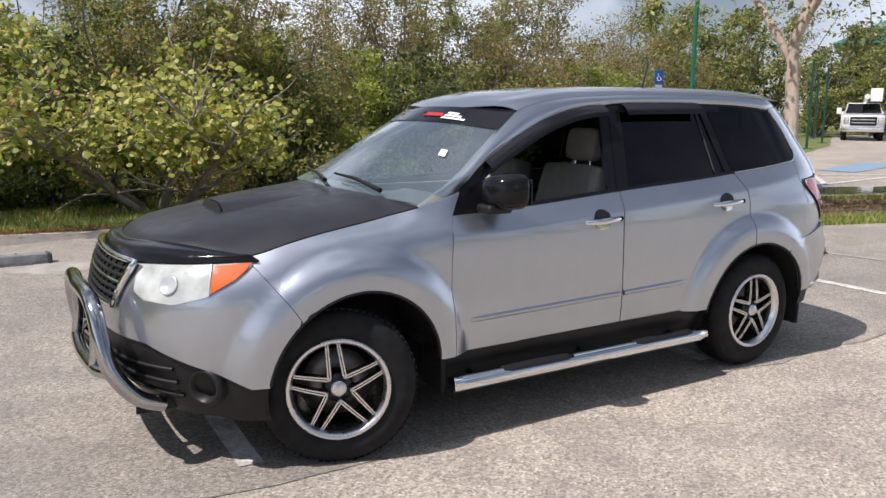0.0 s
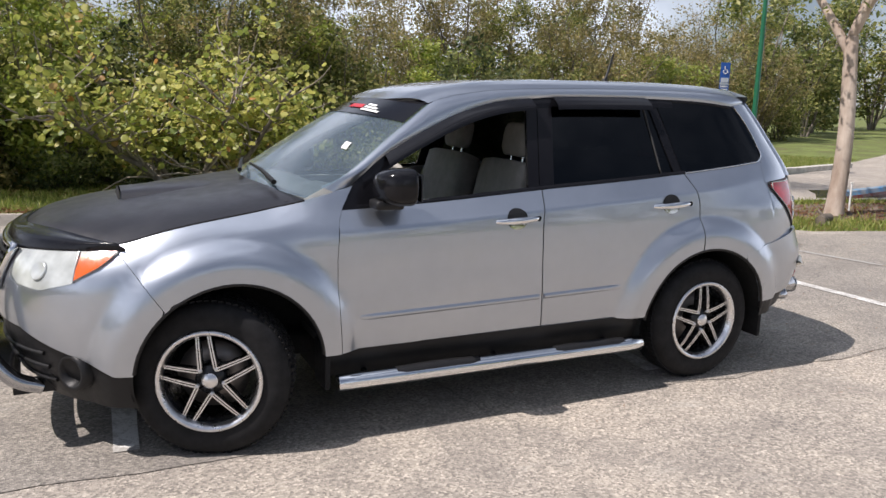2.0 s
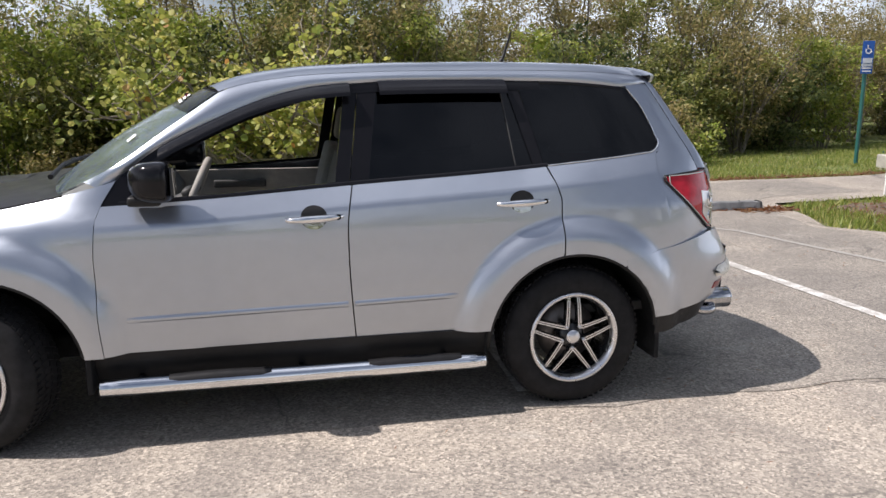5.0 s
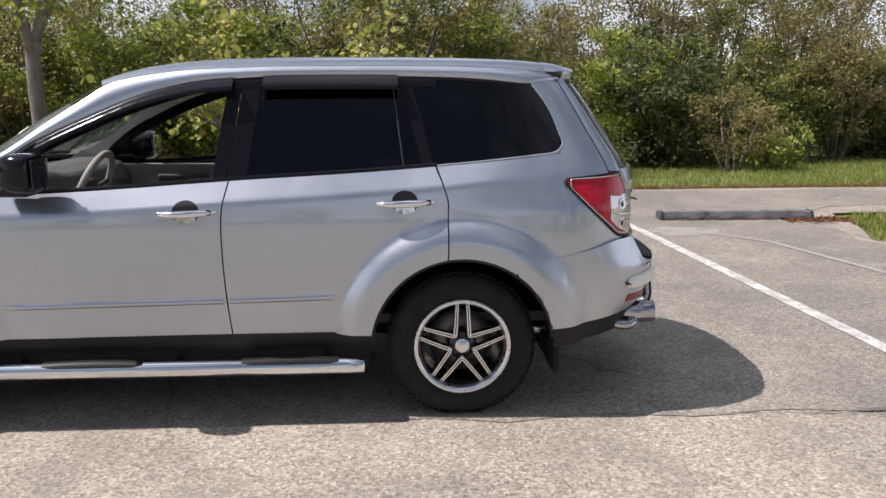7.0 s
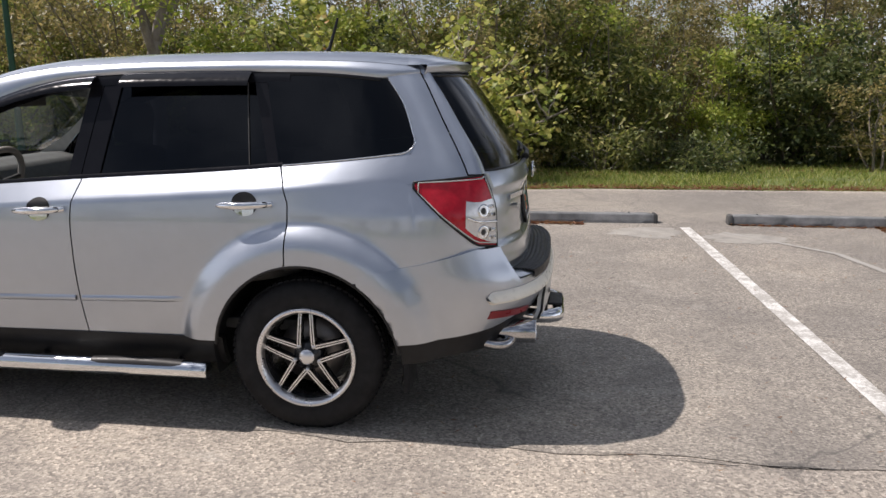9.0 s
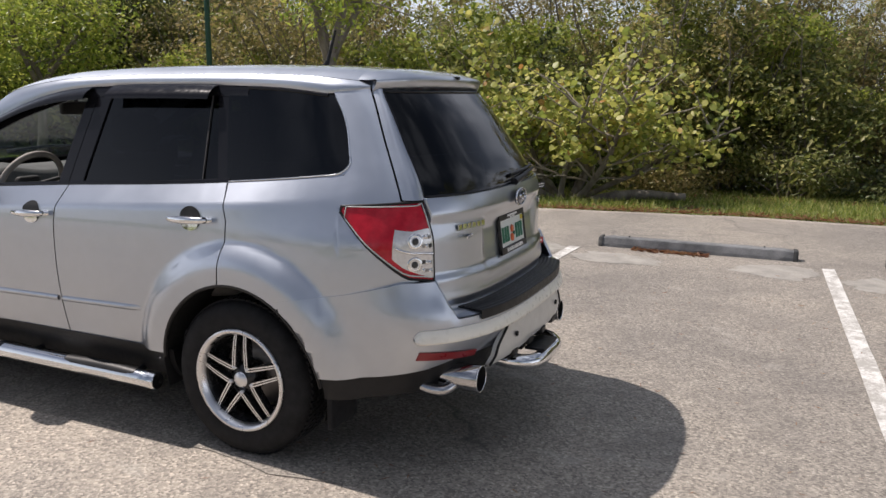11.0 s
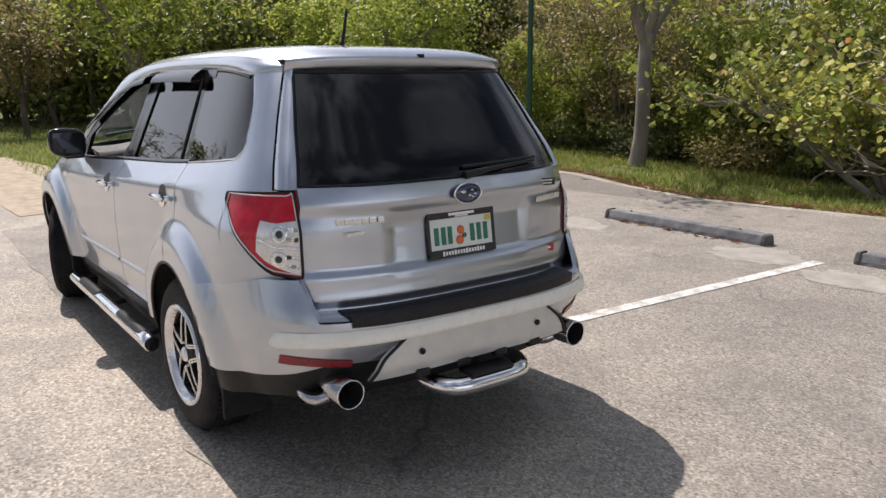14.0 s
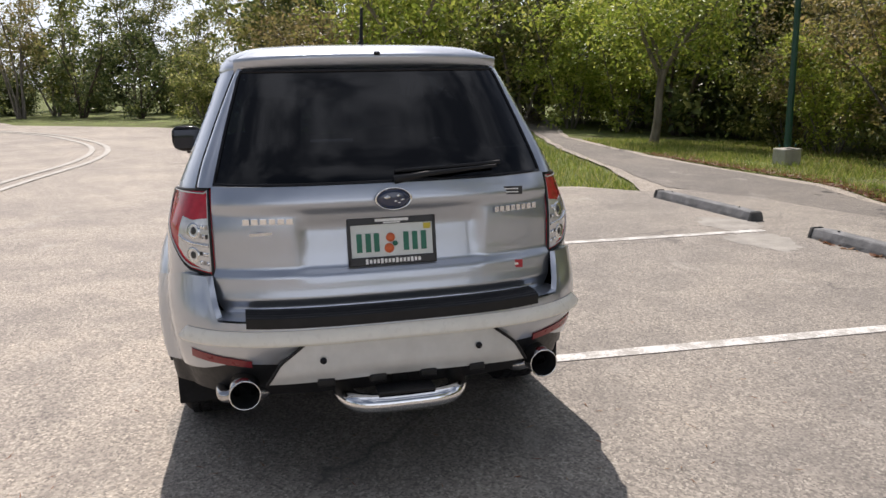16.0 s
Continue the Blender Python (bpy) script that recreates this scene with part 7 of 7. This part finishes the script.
tree("pale_tree", "tall tree with a smooth pale pinkish forking trunk", 31, pose(7.95, 3.65, -0.03), (0.26, 0.28), 6.6, 0.120, 3, 4500, 0.12, LEAF_THICKET, BARK_PALE, 0.50, 0.6, 0.385)
tree("grey_tree", "grey-trunked tree with low forking limbs on the lawn's edge", 32, pose(-4.75, 9.25, land(-4.75, 9.25)), (0.10, 0.15), 6.2, 0.145, 4, 5200, 0.12, LEAF_BRIGHT, BARK_MAUVE, 0.42, 0.6, 0.38)
tree("small_tree", "small leaning tree with a bright spreading crown", 33, pose(-12.2, 9.0, land(-12.2, 9.0)), (0.35, 0.1), 4.4, 0.11, 4, 6500, 0.13, LEAF_BRIGHT, BARK_GREY, 0.42, 0.6, 0.40)
tree("small_tree", "small round-headed tree on the far lawn", 34, pose(-18.5, 1.6, -0.03), (0.1, 0.1), 3.4, 0.09, 4, 5000, 0.13, LEAF_DRY, BARK_DARK, 0.30, 0.6, 0.32)
tree("small_tree", "small olive-leaved tree on the far lawn", 35, pose(-22.0, 3.0, -0.03), (0.1, -0.1), 3.8, 0.09, 4, 5500, 0.13, LEAF_DRY, BARK_DARK, 0.30, 0.6, 0.30)
tree("shade_tree", "broad bright green tree behind the verge", 36, pose(-14.5, 3.3, -0.03), (0.3, 0.1), 5.2, 0.13, 5, 7500, 0.15, LEAF_BRIGHT, BARK_GREY, 0.38, 0.75, 0.36)
plant("lawn_shrub", "small pruned shrub-tree with thin olive foliage", "shrub", 27, pose(8.4, 12.2, land(8.4, 12.2)), 6, 1.75, 0.55, 0.032, 9, 2300, 0.085, LEAF_DRY, BARK_GREY, 0.20, 0.25, group="")
plant("lawn_shrub", "low bright green shrub before the thicket", "shrub", 28, pose(9.6, 12.9, land(9.6, 12.9)), 7, 1.0, 0.8, 0.02, 8, 1600, 0.12, LEAF_BRIGHT, BARK_GREY, 0.20, 0.1)
plant("lawn_shrub", "low leafy green shrub under the thicket edge", "shrub", 29, pose(3.2, 11.2, land(3.2, 11.2)), 7, 1.1, 0.8, 0.02, 9, 2200, 0.10, LEAF_THICKET, BARK_GREY, 0.24, 0.05)

# low ragged growth between the lawn and the thicket
for k, (x, y, h, leafy) in enumerate(((-5.9, 10.9, 0.75, LEAF_DARK), (-3.5, 10.5, 0.65, LEAF_DRY), (-1.9, 10.9, 0.80, LEAF_DARK), (-0.3, 10.6, 0.60, LEAF_DARK), (1.3, 10.9, 0.80, LEAF_DRY), (5.0, 11.2, 0.75, LEAF_DARK))):
    label = "low olive-brown ragged undergrowth shrub" if leafy is LEAF_DRY else "low dark green ragged undergrowth shrub"
    plant("undergrowth_shrub", label, "shrub", 60 + k, pose(x, y, land(x, y)), 9, h, 1.3, 0.014, 7, 2400, 0.085, leafy, BARK_DARK, 0.26, 0.05, twig_len=0.7, group="undergrowth before the thicket")

# the wall of trees across the far lawn, two deep
for row in (0.0, 2.6, 5.5):
    t = 0.0
    while t < 1.0:
        t += rnd.uniform(0.055, 0.095)
        x, y = -27.5 + 13.5 * t**1.2 - row * 0.8, -2.4 + 15.5 * t + row * 0.5
        again(rnd.choices((6, 7, 4, 0, 2), (4, 1.5, 1, 1, 2.5))[0], x + rnd.uniform(-0.7, 0.7), y + rnd.uniform(-0.7, 0.7), rnd.uniform(0.95, 1.2))

# a dark line of trees behind the open side of the lot
for k in range(20):
    again(rnd.choices((6, 7), (1, 2))[0], -26 + 4.6 * k + rnd.uniform(-1, 1), -31 + 0.13 * k + rnd.uniform(-2.5, 2.5), rnd.uniform(0.6, 0.85) if k < 8 else rnd.uniform(0.9, 1.25))

# far trees beyond the road, behind the camera's side of the lot and along the drive
for x, y, k, s in ((-34, -16, 4, 0.9), (-38, -11, 5, 1.8), (-42, -6, 4, 2.0), (-46, -14, 6, 1.1), (-44, -20, 4, 1.0), (-48, -3, 6, 1.6), (-37, -8, 7, 1.2), (-41, -10, 6, 1.4), (-45, -9, 7, 1.5), (-39, -17, 7, 0.7), (-34, -5, 7, 0.9), (-40, -13, 7, 0.9), (-43, -17, 6, 0.8), (-47, -24, 7, 0.8), (-52, -12, 6, 1.7), (-52, -20, 6, 0.9), (-50, -28, 7, 0.8), (-33, -22, 5, 0.8), (-38, -26, 6, 0.8), (-36, -3, 6, 1.1),
                   (26, 22, 6, 1.0), (31, 24, 6, 1.1), (36, 28, 6, 1.2), (42, 32, 7, 1.2), (48, 33, 6, 1.3), (54, 30, 6, 1.4), (29, 27, 4, 1.3), (40, 36, 4, 1.4), (52, 36, 5, 1.5), (22, 23, 3, 1.3), (33, 27, 7, 1.2), (45, 36, 6, 1.4),
                   (46, 24.5, 6, 1.0), (50, 26.5, 7, 1.1), (47, 28.5, 6, 1.1), (54, 27, 6, 1.2), (43.5, 26.5, 7, 0.95), (41, 25, 6, 0.85), (56, 31, 7, 1.3)):
    again(k, x, y, s * (0.72 if x < -30 and y < 0 else 1.0))


# the dense low edge of the wood beyond the road
for k in range(20):
    again(rnd.choices((1, 7, 0), (3, 2, 1))[0], -43 + rnd.uniform(-4, 4), -26 + 1.75 * k + rnd.uniform(-0.6, 0.6), rnd.uniform(0.85, 1.15) if k < 12 else rnd.uniform(1.1, 1.5))


# the pavilion whose teal roof rises behind the truck
def pavilion(m):
    root = thing("park_pavilion", "pavilion with a teal metal hip roof behind trees", "building", at=m)
    part("wall", block((7.0, 7.0, 6.6), (0, 0, 3.3), 0.05), FOOTING, root, "pale rendered wall", smooth=False)
    bm = bmesh.new()
    low = [bm.verts.new((x, y, 6.5)) for x, y in ((-4.3, -4.3), (4.3, -4.3), (4.3, 4.3), (-4.3, 4.3))]
    top = [bm.verts.new((x, y, 8.7)) for x, y in ((-0.6, -0.3), (0.6, -0.3), (0.6, 0.3), (-0.6, 0.3))]
    for k in range(4):
        bm.faces.new([low[k], low[(k + 1) % 4], top[(k + 1) % 4], top[k]])
    bm.faces.new(top)
    bm.faces.new(low[::-1])
    roof = part("roof", bm, ROOF_TEAL, root, "teal standing-seam roof", smooth=False)
    for k in range(4):
        for i in range(1, 8):
            f = i / 8
            p, q = Vector((-4.3 + 8.6 * f, -4.3, 6.53)), Vector((-0.6 + 1.2 * f, -0.3, 8.73))
            turn = Matrix.Rotation(k * math.pi / 2, 4, "Z")
            part("seam", tube([turn @ p, turn @ q], 0.04, 4), ROOF_TEAL, roof)
    for x in (-2.0, 2.0):
        part("window", block((1.4, 0.08, 1.2), (x, -3.52, 4.6), 0.02), TINTED_GLASS, root, smooth=False)


ROOF_TEAL = plain("teal_metal_roof", (0.05, 0.20, 0.18), 0.45, 0.2)
pavilion(pose(59.5, 31.0, 0.0, 0, 0, 30))


# ---- the white utility truck on the drive ----
TRUCK_WHITE = plain("white_truck_paint", (0.78, 0.79, 0.80), 0.3, Coat_Weight=1.0, wear=0.03)


def utility_truck(m):
    root = thing("utility_truck", "white utility truck with a boom, parked on the drive", "truck", at=m)
    def loft(rows, name, mat, label=""):
        bm = bmesh.new()
        rings = [[bm.verts.new(p) for p in row] for row in rows]
        for r, q in zip(rings, rings[1:]):
            for k in range(len(r)):
                bm.faces.new([r[k], r[(k + 1) % len(r)], q[(k + 1) % len(q)], q[k]])
        bm.faces.new(rings[0][::-1])
        bm.faces.new(rings[-1])
        bmesh.ops.bevel(bm, geom=[e for e in bm.edges if e.calc_length() > 0.3], offset=0.05, segments=2, affect="EDGES")
        return part(name, bm, mat, root, label)
    def ring(y, w, z0, z1):
        return [(-w, y, z0), (w, y, z0), (w, y, z1), (-w, y, z1)]
    body = loft([ring(0.0, 0.95, 0.55, 1.28), ring(0.25, 1.0, 0.50, 1.36), ring(1.3, 1.0, 0.50, 1.42), ring(2.9, 1.0, 0.5, 1.42)], "cab_body", TRUCK_WHITE)
    loft([ring(1.25, 0.92, 1.38, 1.42), ring(1.85, 0.80, 1.40, 1.98), ring(2.9, 0.80, 1.40, 1.98)], "cab_top", TRUCK_WHITE)
    part("windscreen", grid(lambda u, v: ((2 * u - 1) * (0.86 - 0.12 * v), 1.235 + 0.56 * v, 1.44 + 0.50 * v), 8, 4), TINTED_GLASS, root)
    part("grille", block((1.25, 0.06, 0.46), (0, -0.02, 1.02), 0.03), BLACK_PLASTIC, body)
    part("grille_bar", block((1.10, 0.03, 0.05), (0, -0.06, 1.10), 0.01), CHROME, body)
    part("grille_bar", block((1.10, 0.03, 0.05), (0, -0.06, 0.94), 0.01), CHROME, body)
    part("bumper", block((1.95, 0.18, 0.26), (0, -0.08, 0.60), 0.04), CHROME, body)
    for s in (-1, 1):
        part("headlamp", block((0.26, 0.06, 0.34), (s * 0.80, -0.01, 1.06), 0.03), SILVER_LENS, body)
        part("side_mirror", block((0.24, 0.10, 0.34), (s * 1.18, 1.35, 1.55), 0.03), TRUCK_WHITE, root)
        for y in (0.75, 4.6):
            t = part("tyre", lathe([(0.2, -0.14), (0.36, -0.14), (0.40, -0.08), (0.40, 0.08), (0.36, 0.14), (0.2, 0.14)], 28), RUBBER, root)
            t.matrix_basis = pose(s * 0.86, y, 0.40, 0, 0, 90)
    part("service_body", block((2.1, 3.0, 0.95), (0, 4.5, 1.05), 0.04), TRUCK_WHITE, root, smooth=False)
    boom = part("boom_turret", lathe([(0.0, -0.55), (0.30, -0.5), (0.36, -0.1), (0.42, 0.0)], 18), TRUCK_WHITE, root)
    boom.matrix_basis = pose(0, 3.5, 1.52, 90)
    part("boom_arm", tube([(0.1, 3.6, 2.05), (0.1, 1.9, 2.35), (0.1, 0.9, 2.30)], 0.14, 10), TRUCK_WHITE, boom)
    part("bucket", block((0.6, 0.6, 0.7), (0.55, 1.7, 2.40), 0.06), TRUCK_WHITE, boom, smooth=False)
    boom.children[0].matrix_basis = boom.matrix_basis.inverted()
    boom.children[1].matrix_basis = boom.matrix_basis.inverted()


utility_truck(pose(37.8, 20.2, 0, 0, 0, -58))
